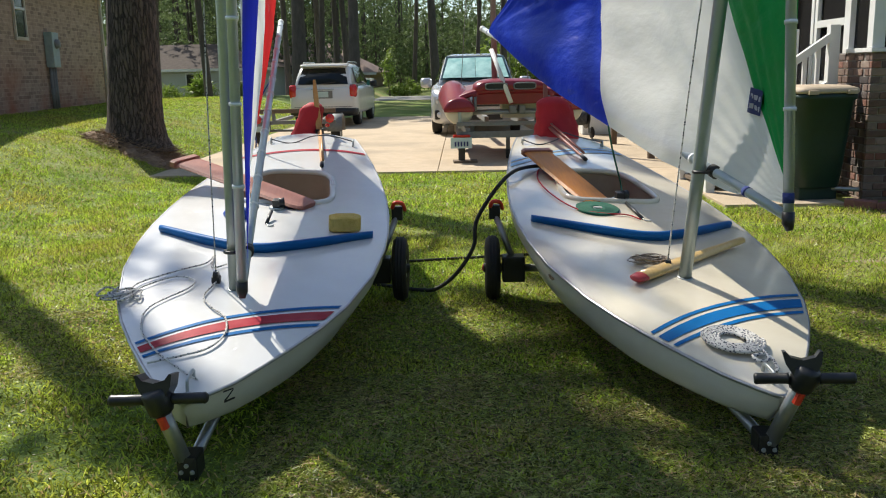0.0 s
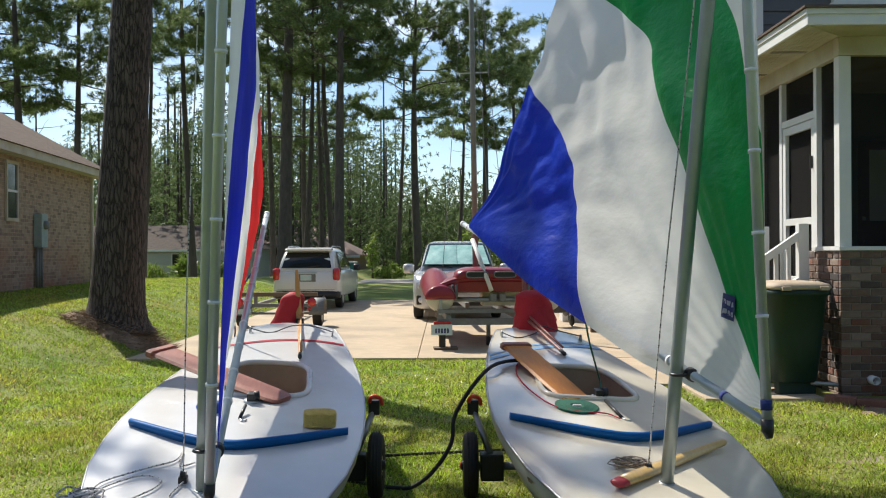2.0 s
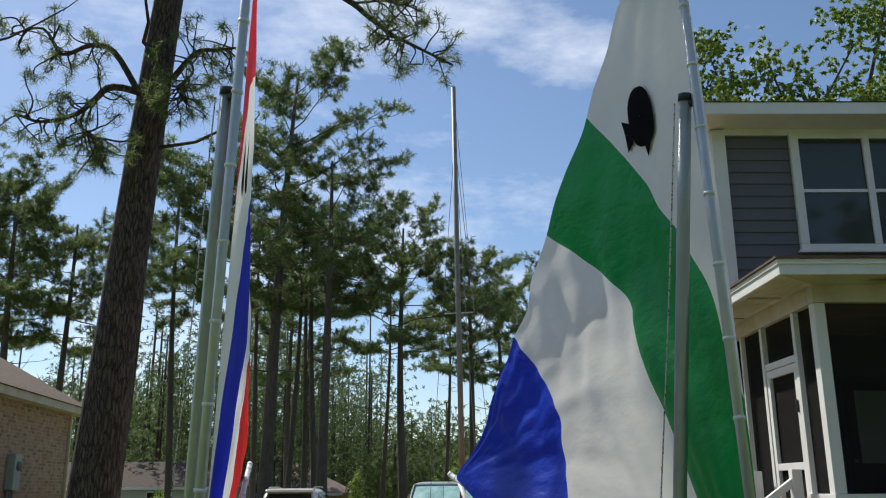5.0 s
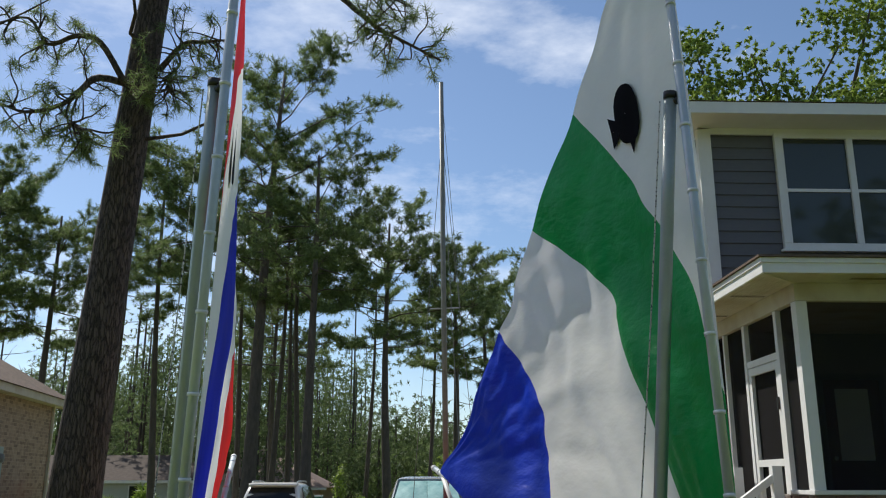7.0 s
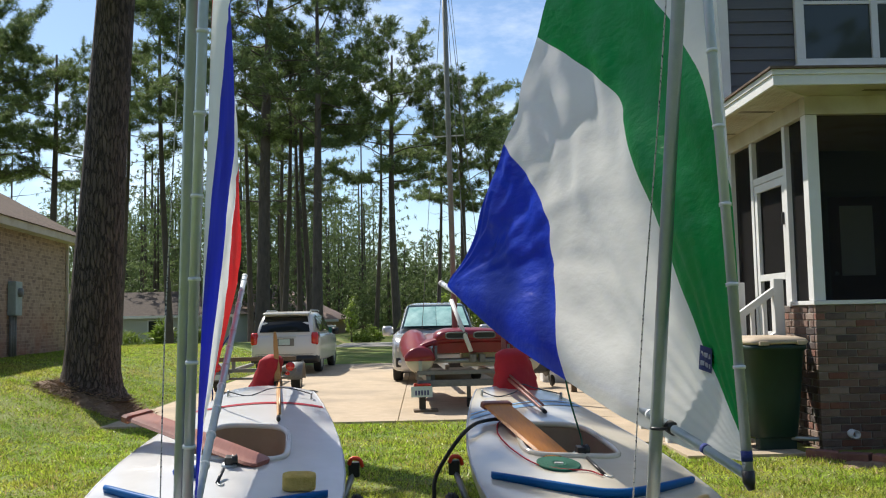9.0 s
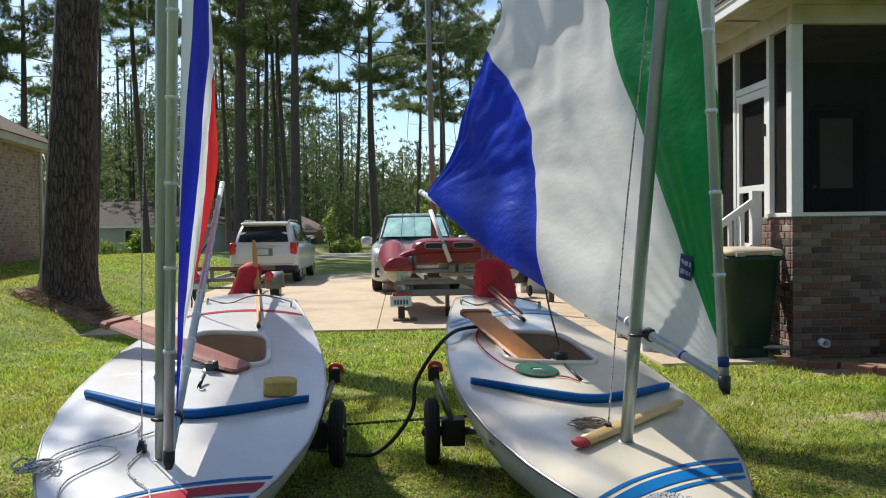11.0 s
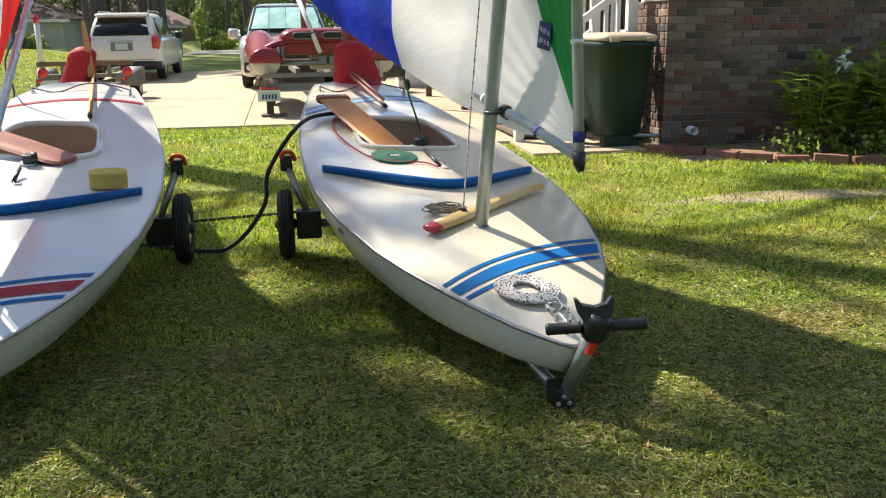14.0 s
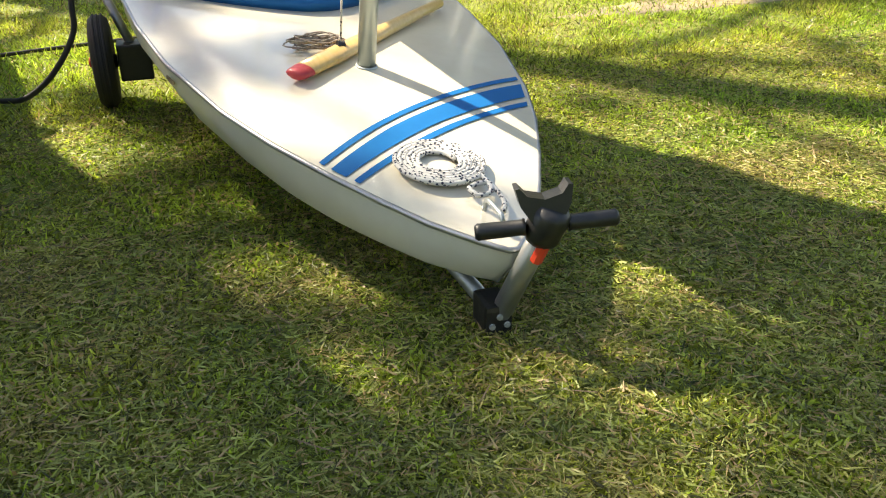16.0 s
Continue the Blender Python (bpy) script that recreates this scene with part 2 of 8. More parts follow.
M_NEEDLE = material("pine_needles", (0.10, 0.15, 0.05), (0.2, 0.26, 0.095), 0.8, 0.5, translucent=0.45, island=0.5)
M_LEAF = material("broad_leaves", (0.07, 0.13, 0.015), (0.16, 0.22, 0.03), 0.9, 0.45, translucent=0.4, island=0.35)
M_BRICK = material("mottled_brick", (0.066, 0.043, 0.036), (0.235, 0.148, 0.116), 16, 0.9, bump=0.5, bump_scale=60, obj=0.6, stain=(0.22, 0.185, 0.155), stain_scale=7)
M_BRICK_J = material("mottled_brick_wall", (0.066, 0.043, 0.036), (0.235, 0.148, 0.116), 16, 0.9, bump=0.5, bump_scale=60, island=0.5, stain=(0.22, 0.185, 0.155), stain_scale=7)
def brick_tones(m, island):
    """Mixed firing: charcoal, brown, lime-greyed and red bricks by chance."""
    n, l = m.node_tree.nodes, m.node_tree.links
    b = n["Principled BSDF"]
    src = n.new("ShaderNodeNewGeometry").outputs["Random Per Island"] if island else n.new("ShaderNodeObjectInfo").outputs["Random"]
    w, r, mx = n.new("ShaderNodeTexWhiteNoise"), n.new("ShaderNodeValToRGB"), n.new("ShaderNodeMixRGB")
    w.noise_dimensions = "1D"
    l.new(src, w.inputs["W"])
    l.new(w.outputs["Value"], r.inputs["Fac"])
    r.color_ramp.interpolation = "CONSTANT"
    stops = [(0.0, (0.05, 0.043, 0.042)), (0.14, (0.14, 0.082, 0.06)), (0.35, (0.19, 0.128, 0.098)), (0.55, (0.26, 0.195, 0.155)), (0.72, (0.17, 0.095, 0.066)), (0.86, (0.22, 0.075, 0.046))]
    r.color_ramp.elements[0].color, r.color_ramp.elements[1].color = (*stops[0][1], 1), (*stops[-1][1], 1)
    r.color_ramp.elements[1].position = stops[-1][0]
    for p, c in stops[1:-1]:
        r.color_ramp.elements.new(p).color = (*c, 1)
    mx.inputs["Fac"].default_value = 0.62
    l.new(b.inputs["Base Color"].links[0].from_socket, mx.inputs["Color1"])
    l.new(r.outputs["Color"], mx.inputs["Color2"])
    l.new(mx.outputs["Color"], b.inputs["Base Color"])


brick_tones(M_BRICK, False)
brick_tones(M_BRICK_J, True)
M_MORTAR = material("mortar", (0.22, 0.195, 0.17), (0.3, 0.27, 0.24), 20, 0.95, bump=0.3)
M_WHITE = material("white_trim_paint", (0.68, 0.68, 0.67), (0.74, 0.74, 0.73), 5, 0.45, bump=0.05, stain=(0.66, 0.65, 0.61))
M_SIDING = material("grey_lap_siding", (0.096, 0.1, 0.112), (0.122, 0.126, 0.138), 6, 0.7, bump=0.1, stretch=(1, 1, 6))
M_SCREEN = material("insect_screen", (0.024, 0.023, 0.023), (0.03, 0.029, 0.029), 40, 0.8, spec=0.0)
M_DARKWALL = material("grey_porch_wall", (0.16, 0.165, 0.178), (0.19, 0.197, 0.21), 6, 0.9, spec=0.1)
M_DOOR = material("dark_red_door", (0.05, 0.012, 0.012), (0.07, 0.018, 0.016), 6, 0.4)
M_SOFFIT = material("porch_soffit", (0.5, 0.46, 0.39), (0.58, 0.54, 0.46), 5, 0.7, stain=(0.42, 0.35, 0.25), stain_scale=2.2)
M_VENT = material("soffit_vent", (0.1, 0.085, 0.065), (0.16, 0.13, 0.1), 14, 0.9)
M_SHINGLE = material("brown_shingles", (0.085, 0.062, 0.05), (0.2, 0.152, 0.122), 12, 1.0, bump=0.5, bump_scale=30, stretch=(0.7, 0.7, 3), spec=0.15, stain=(0.12, 0.09, 0.075), stain_scale=2.5)
M_BINGREEN = material("green_bin_plastic", (0.003, 0.022, 0.015), (0.005, 0.031, 0.022), 10, 0.5, bump=0.05)
M_TAN = material("faded_tan_lid", (0.4, 0.31, 0.215), (0.5, 0.4, 0.29), 10, 0.7)
M_GLASS = glass("dark_window_glass", (0.015, 0.018, 0.02), 0.04)
M_PANE = glass("house_window_glass", (0.045, 0.055, 0.05), 0.05)
M_SHIELD = glass("windscreen_glass", (0.04, 0.07, 0.08), 0.03)
M_CARWHITE = material("white_car_paint", (0.72, 0.71, 0.67), (0.75, 0.74, 0.7), 2, 0.25, coat=0.6)
M_CARSILVER = material("silver_car_paint", (0.5, 0.51, 0.52), (0.53, 0.54, 0.55), 2, 0.25, 0.4, coat=0.6)
M_LAMP_R = material("red_lamp_lens", (0.5, 0.015, 0.015), (0.6, 0.03, 0.02), 20, 0.15, coat=0.6)
M_LAMP_W = material("clear_lamp_lens", (0.6, 0.6, 0.6), None, 30, 0.1, 0.3)
M_CATRED = material("red_moulded_hull", (0.21, 0.008, 0.018), (0.27, 0.013, 0.026), 3, 0.3, coat=0.3)
M_GALV = material("galvanised_steel", (0.15, 0.16, 0.158), (0.23, 0.24, 0.235), 25, 0.65, 0.2, stain=(0.2, 0.17, 0.14))
M_PLANK = material("weathered_plank", (0.12, 0.085, 0.055), (0.2, 0.145, 0.1), 6, 0.85, stretch=(1.2, 14, 14), bump=0.3)
M_WALLTAN = material("grey_green_boards", (0.46, 0.47, 0.42), (0.54, 0.55, 0.5), 8, 0.9, stretch=(8, 8, 0.4))
M_WALLPINK = material("pinkish_stucco", (0.45, 0.3, 0.24), (0.52, 0.36, 0.3), 8, 0.9)
M_TEAL = material("teal_paint", (0.02, 0.16, 0.14), None, 8, 0.4)
M_SHINGLE_D = material("dark_shingles", (0.075, 0.06, 0.05), (0.12, 0.098, 0.085), 6, 1.0, bump=0.4, bump_scale=30, spec=0.1)
M_SHINGLE_P = material("faded_pink_shingles", (0.26, 0.18, 0.15), (0.36, 0.26, 0.22), 3, 0.95, bump=0.4, bump_scale=30)
M_WOODS = material("far_foliage", (0.085, 0.128, 0.05), (0.17, 0.225, 0.085), 0.25, 0.6, translucent=0.5, island=0.45)
M_ASPHALT = material("worn_street", (0.3, 0.28, 0.25), (0.38, 0.355, 0.32), 6, 0.95)
M_ORANGE = material("orange_sticker", (0.65, 0.05, 0.02), None, 10, 0.4)

M_SOIL = material("sandy_soil", (0.26, 0.2, 0.12), (0.4, 0.32, 0.21), 12, 0.95, bump=0.4, bump_scale=80)
M_SCREEN_F = material("front_screen", (0.02, 0.0205, 0.0215), (0.026, 0.027, 0.028), 40, 0.8, spec=0.0)
M_DOORGLASS = material("frosted_door_glass", (0.5, 0.54, 0.57), (0.58, 0.62, 0.65), 4, 0.25)
M_MASTGREY = material("grey_mast", (0.2, 0.2, 0.185), (0.27, 0.27, 0.25), 10, 0.55)
M_RING = material("white_plastic_ring", (0.66, 0.68, 0.70), None, 10, 0.4)
M_BLUECLOTH = material("blue_cloth", (0.01, 0.05, 0.3), (0.02, 0.08, 0.38), 6, 0.8, bump=0.4, bump_scale=20)
M_NAVYCLOTH = material("navy_cloth", (0.012, 0.025, 0.11), None, 10, 0.7)
M_TREATED = material("weathered_post_wood", (0.10, 0.068, 0.045), (0.18, 0.125, 0.085), 6, 0.85, stretch=(14, 14, 1.2), bump=0.3)
M_HULLCREAM = material("cream_hull_bottom", (0.62, 0.56, 0.42), (0.68, 0.62, 0.48), 4, 0.4)
M_PLATE = material("pale_plate", (0.45, 0.58, 0.56), (0.55, 0.66, 0.64), 20, 0.4)
M_REDBLOCK = material("red_edging_block", (0.17, 0.07, 0.055), (0.26, 0.12, 0.095), 12, 0.95, bump=0.4, bump_scale=50, obj=0.3)
M_GINGER = material("ginger_leaves", (0.19, 0.29, 0.035), (0.4, 0.48, 0.09), 0.9, 0.35, translucent=0.45, island=0.35)
M_PETAL = material("white_petals", (0.8, 0.8, 0.74), None, 5, 0.6, translucent=0.4)
M_BRIGHTLEAF = material("light_shrub_leaves", (0.13, 0.21, 0.03), (0.26, 0.34, 0.065), 0.9, 0.5, translucent=0.4, island=0.35)
M_METER = material("grey_meter_box", (0.26, 0.32, 0.31), None, 10, 0.5)
M_SUNSHADE = material("silver_sun_shade", (0.2, 0.47, 0.45), (0.5, 0.78, 0.74), 4, 0.45, 0.0, bump=0.6, bump_scale=3)


def rope_flecked():
    m = material("flecked_rope", (0.55, 0.53, 0.5), (0.7, 0.68, 0.64), 30, 0.9, bump=0.4, bump_scale=220)
    n, l = m.node_tree.nodes, m.node_tree.links
    b = n["Principled BSDF"]
    co, v, r, mx = n.new("ShaderNodeTexCoord"), n.new("ShaderNodeTexVoronoi"), n.new("ShaderNodeValToRGB"), n.new("ShaderNodeMixRGB")
    v.inputs["Scale"].default_value = 95
    r.color_ramp.elements[0].position, r.color_ramp.elements[1].position = 0.34, 0.4
    r.color_ramp.elements[0].color, r.color_ramp.elements[1].color = (1, 1, 1, 1), (0, 0, 0, 1)
    mx.inputs["Color2"].default_value = (0.03, 0.035, 0.06, 1)
    l.new(co.outputs["Object"], v.inputs["Vector"])
    l.new(v.outputs["Distance"], r.inputs["Fac"])
    l.new(r.outputs["Color"], mx.inputs["Fac"])
    l.new(b.inputs["Base Color"].links[0].from_socket, mx.inputs["Color1"])
    l.new(mx.outputs["Color"], b.inputs["Base Color"])
    return m


M_ROPE_F = rope_flecked()


def see_through(m, share):
    """Woven mesh: lets a share of the light straight through."""
    n, l = m.node_tree.nodes, m.node_tree.links
    tr, ms = n.new("ShaderNodeBsdfTransparent"), n.new("ShaderNodeMixShader")
    ms.inputs["Fac"].default_value = share
    l.new(n["Principled BSDF"].outputs["BSDF"], ms.inputs[1])
    l.new(tr.outputs["BSDF"], ms.inputs[2])
    l.new(ms.outputs["Shader"], n["Material Output"].inputs["Surface"])


see_through(M_SCREEN_F, 0.6)
see_through(M_SCREEN, 0.35)


def brick_far():
    """Brickwork of the house across the lawn, with courses at true size."""
    m = material("far_brickwork", (0.23, 0.165, 0.125), (0.40, 0.31, 0.24), 7, 0.9, bump=0.2)
    n, l = m.node_tree.nodes, m.node_tree.links
    b = n["Principled BSDF"]
    co, sep, com, t, mx = n.new("ShaderNodeTexCoord"), n.new("ShaderNodeSeparateXYZ"), n.new("ShaderNodeCombineXYZ"), n.new("ShaderNodeTexBrick"), n.new("ShaderNodeMixRGB")
    l.new(co.outputs["Object"], sep.inputs["Vector"])
    l.new(sep.outputs["Y"], com.inputs["X"])
    l.new(sep.outputs["Z"], com.inputs["Y"])
    l.new(com.outputs["Vector"], t.inputs["Vector"])
    t.inputs["Color1"].default_value, t.inputs["Color2"].default_value, t.inputs["Mortar"].default_value = (1.1, 1.04, 0.96, 1), (0.3, 0.25, 0.225, 1), (1.3, 1.3, 1.26, 1)
    t.inputs["Scale"].default_value, t.inputs["Brick Width"].default_value, t.inputs["Row Height"].default_value, t.inputs["Mortar Size"].default_value = 1.0, 0.21, 0.077, 0.006
    t.inputs["Bias"].default_value = -0.35
    mx.blend_type, mx.inputs["Fac"].default_value = "MULTIPLY", 0.85
    l.new(b.inputs["Base Color"].links[0].from_socket, mx.inputs["Color1"])
    l.new(t.outputs["Color"], mx.inputs["Color2"])
    # rusty splash stains low on the wall
    ns, mr, mm, m2 = n.new("ShaderNodeTexNoise"), n.new("ShaderNodeMapRange"), n.new("ShaderNodeMath"), n.new("ShaderNodeMixRGB")
    ns.inputs["Scale"].default_value = 1.1
    mr.inputs["From Min"].default_value, mr.inputs["From Max"].default_value = 2.0, 0.9
    mr.inputs["To Min"].default_value, mr.inputs["To Max"].default_value = 0.0, 3.2
    l.new(co.outputs["Object"], ns.inputs["Vector"])
    l.new(sep.outputs["Z"], mr.inputs["Value"])
    mm.operation = "MULTIPLY"
    l.new(mr.outputs["Result"], mm.inputs[0])
    pw = n.new("ShaderNodeMath")
    pw.operation, pw.inputs[1].default_value = "POWER", 3.5
    l.new(ns.outputs["Fac"], pw.inputs[0])
    l.new(pw.outputs["Value"], mm.inputs[1])
    mm.use_clamp = True
    m2.inputs["Color2"].default_value = (0.3, 0.1, 0.045, 1)
    l.new(mm.outputs["Value"], m2.inputs["Fac"])
    l.new(mx.outputs["Color"], m2.inputs["Color1"])
    l.new(m2.outputs["Color"], b.inputs["Base Color"])
    return m


M_BRICK_FAR = brick_far()


# ---- mesh helpers ----
def mesh_from(name, verts, faces, mat=None, smooth=False):
    me = bpy.data.meshes.new(name)
    me.from_pydata([tuple(v) for v in verts], [], [tuple(f) for f in faces])
    if mat:
        me.materials.append(mat)
    if smooth:
        me.polygons.foreach_set("use_smooth", [True] * len(me.polygons))
    me.update()
    return me


def part(name, bm, mat, parent=None, label="", smooth=False):
    """Links a bmesh or a mesh as one object, under parent if given."""
    if isinstance(bm, bmesh.types.BMesh):
        me = bpy.data.meshes.new(name)
        bmesh.ops.recalc_face_normals(bm, faces=bm.faces)
        bm.to_mesh(me)
        bm.free()
    else:
        me = bm
    if mat and not me.materials:
        me.materials.append(mat)
    if smooth:
        me.polygons.foreach_set("use_smooth", [True] * len(me.polygons))
    ob = new(name, me)
    if parent:
        ob.parent = parent
    if label:
        ob["label"] = label
    return ob


def thing(name, label, category, m=None, group="", kind=""):
    ob = new(name)
    if m:
        ob.matrix_world = m
    return tagged(ob, label, category, group, kind)


def box(x0, x1, y0, y1, z0, z1, bevel=0.0, bm=None, seg=2):
    own = bm is None
    bm = bm or bmesh.new()
    m = Matrix.Translation(((x0 + x1) / 2, (y0 + y1) / 2, (z0 + z1) / 2)) @ Matrix.Diagonal((abs(x1 - x0), abs(y1 - y0), abs(z1 - z0), 1))
    r = bmesh.ops.create_cube(bm, size=1, matrix=m)
    if bevel:
        edges = list({e for v in r["verts"] for e in v.link_edges})
        bmesh.ops.bevel(bm, geom=edges, offset=bevel, segments=seg, affect="EDGES", profile=0.7)
    return bm


def tube(path, radius, sides=8, bm=None, cap=True):
    """A round tube along a list of points; radius may be a list."""
    bm = bm or bmesh.new()
    pts = [Vector(p) for p in path]
    rad = radius if isinstance(radius, (list, tuple)) else [radius] * len(pts)
    rings = []
    side = None
    for i, p in enumerate(pts):
        d = (pts[min(i + 1, len(pts) - 1)] - pts[max(i - 1, 0)]).normalized()
        if side is None:
            side = d.orthogonal().normalized()
        side = (side - d * side.dot(d)).normalized()
        up = d.cross(side)
        rings.append([bm.verts.new(p + rad[i] * (math.cos(a) * side + math.sin(a) * up)) for a in (2 * math.pi * k / sides for k in range(sides))])
    for a, b in zip(rings, rings[1:]):
        for k in range(sides):
            bm.faces.new((a[k], a[(k + 1) % sides], b[(k + 1) % sides], b[k]))
    if cap:
        bm.faces.new(rings[0][::-1])
        bm.faces.new(rings[-1])
    return bm


def smooth_path(points, n=8):
    """Points on a smooth curve through the given ones."""
    p = [Vector(q) for q in points]
    p = [p[0] * 2 - p[1]] + p + [p[-1] * 2 - p[-2]]
    out = []
    for i in range(1, len(p) - 2):
        a, b, c, d = p[i - 1:i + 3]
        for k in range(n):
            t = k / n
            out.append(0.5 * ((2 * b) + (c - a) * t + (2 * a - 5 * b + 4 * c - d) * t * t + (3 * b - a - 3 * c + d) * t ** 3))
    return out + [p[-2]]


def prism(outline, axis, lo, hi, bevel=0.0, bm=None):
    """A closed outline of (a, b) pairs pushed out along an axis from lo to hi."""
    bm = bm or bmesh.new()
    place = {"x": lambda a, b, c: (c, a, b), "y": lambda a, b, c: (a, c, b), "z": lambda a, b, c: (a, b, c)}[axis]
    low = [bm.verts.new(place(a, b, lo)) for a, b in outline]
    high = [bm.verts.new(place(a, b, hi)) for a, b in outline]
    f0, f1 = bm.faces.new(low), bm.faces.new(high[::-1])
    n = len(low)
    sides = [bm.faces.new((low[i], high[i], high[(i + 1) % n], low[(i + 1) % n])) for i in range(n)]
    if bevel:
        bmesh.ops.bevel(bm, geom=list(f0.edges) + list(f1.edges), offset=bevel, segments=2, affect="EDGES", profile=0.7)
    return bm


def loft(sections, closed=True, cap=True):
    """Joins rings of points, all of one length, into a skin."""
    bm = bmesh.new()
    rings = [[bm.verts.new(p) for p in s] for s in sections]
    n = len(rings[0])
    for a, b in zip(rings, rings[1:]):
        for k in range(n if closed else n - 1):
            bm.faces.new((a[k], a[(k + 1) % n], b[(k + 1) % n], b[k]))
    if cap:
        bm.faces.new(rings[0][::-1])
        bm.faces.new(rings[-1])
    return bm


def lathe(profile, m=None, sides=24, bm=None):
    """A profile of (radius, height) pairs turned round z, then moved by m."""
    bm = bm or bmesh.new()
    m = m or Matrix()
    rings = [[bm.verts.new(m @ Vector((r * math.cos(a), r * math.sin(a), z))) for a in (2 * math.pi * k / sides for k in range(sides))] for r, z in profile]
    for a, b in zip(rings, rings[1:]):
        for k in range(sides):
            bm.faces.new((a[k], a[(k + 1) % sides], b[(k + 1) % sides], b[k]))
    return bm


# ---- ground ----
DRIVE = [(-4.3, -0.238, 12.2, 19.4), (-0.228, 3.8, 12.2, 19.4), (-4.3, -0.238, 19.41, 27), (-0.228, 3.8, 19.41, 27)]


def lawn_height(x, y):
    """The lawn is level round the boats, rises towards the neighbour and falls away behind his house."""
    a = max(0.0, min(1.0, (-x - 4.25) / 4.8)) * max(0.0, min(1.0, (y - 7.0) / 6.0))
    b = max(0.0, min(1.0, (y - 25.0) / 24.0)) * max(0.0, min(1.0, (-x - 4.1) / 5.0))
    b = b * b * (3 - 2 * b)
    return 0.74 * (1 - (1 - a) ** 3.5) * (1 - b) - 0.45 * b


def make_ground():
    xs = sorted(set([-1500, -600, -250, -120, -80, -60] + [k * 0.5 for k in range(-24, 1)] + [-7 + 0.125 * k for k in range(28)] + [k * 2.0 for k in range(-24, 25)] + [60, 80, 120, 250, 600, 1500]))
    ys = sorted(set([-1500, -300, -100, -50, -25] + [7 + 0.25 * k for k in range(28)] + [k * 0.5 for k in range(12, 32)] + [k * 2.0 for k in range(-8, 31)] + [70, 85, 110, 150, 250, 600, 1500]))
    verts = [(x, y, lawn_height(x, y)) for y in ys for x in xs]
    w = len(xs)
    faces = [(j * w + i, j * w + i + 1, (j + 1) * w + i + 1, (j + 1) * w + i) for j in range(len(ys) - 1) for i in range(w - 1)]
    ob = part("ground", mesh_from("ground", verts, faces, M_GROUND, True), None)
    tagged(ob, "green mown lawn with bare and straw-strewn patches", "lawn", kind="structure")


def patch(name, cx, cy, rx, ry, z, mat, label, category, seed, rise=0.0):
    """A ragged low mound or stain on the lawn."""
    rnd = random.Random(seed)
    n = 40
    wob = [1 + 0.22 * math.sin(3 * 2 * math.pi * k / n + seed) + rnd.uniform(-0.12, 0.12) for k in range(n)]
    rings = []
    for f in (1.0, 0.85, 0.7, 0.55, 0.4, 0.2, 0.05):
        ring = []
        for k in range(n):
            x, y = cx + rx * f * wob[k] * math.cos(2 * math.pi * k / n), cy + ry * f * wob[k] * math.sin(2 * math.pi * k / n)
            ring.append((x, y, lawn_height(x, y) + z + rise * (1 - f * f) * (1 + rnd.uniform(-0.15, 0.15)) + (0.0 if f < 1 else -0.02)))
        rings.append(ring)
    ob = part(name, loft(rings, cap=False), mat, None, "", True)
    return tagged(ob, label, category, kind="structure")


make_ground()
drive = thing("driveway", "pale concrete driveway with dark expansion joints", "driveway", kind="structure")
for x0, x1, y0, y1 in DRIVE:
    part("slab", box(x0, x1, y0, y1, -0.1, 0.03, 0.008), M_CONC, drive)
for x0, x1, y0, y1 in [(2.5, 3.8, 9.75, 12.17), (2.75, 3.95, 8.75, 9.72)]:
    part("slab", box(x0, x1, y0, y1, -0.1, 0.03, 0.008), M_CONC, drive)
road = part("road", box(-200, 200, 42.5, 48.5, -0.75, 0.02), M_ASPHALT)
tagged(road, "pale grey street beyond the far lawn", "road", kind="structure")
patch("bare_soil", 4.1, 6.3, 1.2, 0.2, 0.006, M_SOIL, "sandy bare patch worn into the lawn", "soil", 3)
patch("straw_mound", -4.86, 13.5, 0.72, 0.6, 0.03, M_STRAW, "brown pine straw heaped round the pine trunk", "straw", 5, 0.15)

# ---- boats ----
OUTLINE = [(0.0, 0.008), (0.02, 0.03), (0.06, 0.07), (0.16, 0.153), (0.28, 0.225), (0.44, 0.315), (0.65, 0.42), (0.87, 0.505), (1.25, 0.60), (1.6, 0.64), (1.9, 0.65), (2.2, 0.64), (2.5, 0.615), (2.9, 0.56), (3.3, 0.49), (3.7, 0.405), (4.0, 0.33), (4.1, 0.30)]


def half(s):
    for (a, p), (b, q) in zip(OUTLINE, OUTLINE[1:]):
        if s <= b:
            return p + (q - p) * max(0.0, (s - a)) / (b - a)
    return OUTLINE[-1][1]


def deck_z(u, s):
    w = half(s)
    return 0.035 * (1 - min(1.0, (u / w) ** 2)) * min(1.0, s / 0.6)


def boat_pose(p, yaw, pitch, heel):
    yaw, pitch, heel = radians(yaw), radians(pitch), radians(heel)
    a = Vector((math.sin(yaw) * math.cos(pitch), math.cos(yaw) * math.cos(pitch), math.sin(pitch)))
    r = a.cross(Vector((0, 0, 1))).normalized()
    n = r.cross(a)
    r, n = r * math.cos(heel) - n * math.sin(heel), n * math.cos(heel) + r * math.sin(heel)
    m = Matrix.Identity(4)
    for i in range(3):
        m[i][0], m[i][1], m[i][2], m[i][3] = r[i], a[i], n[i], p[i]
    return m


# across the deck, aft from the stem, up from the deck
POSE_R = boat_pose((1.269, 2.988, 0.247), -5.74, 8.61, 3.73)
POSE_L = boat_pose((-0.874, 2.888, 0.285), -2.17, 8.74, 3.15)


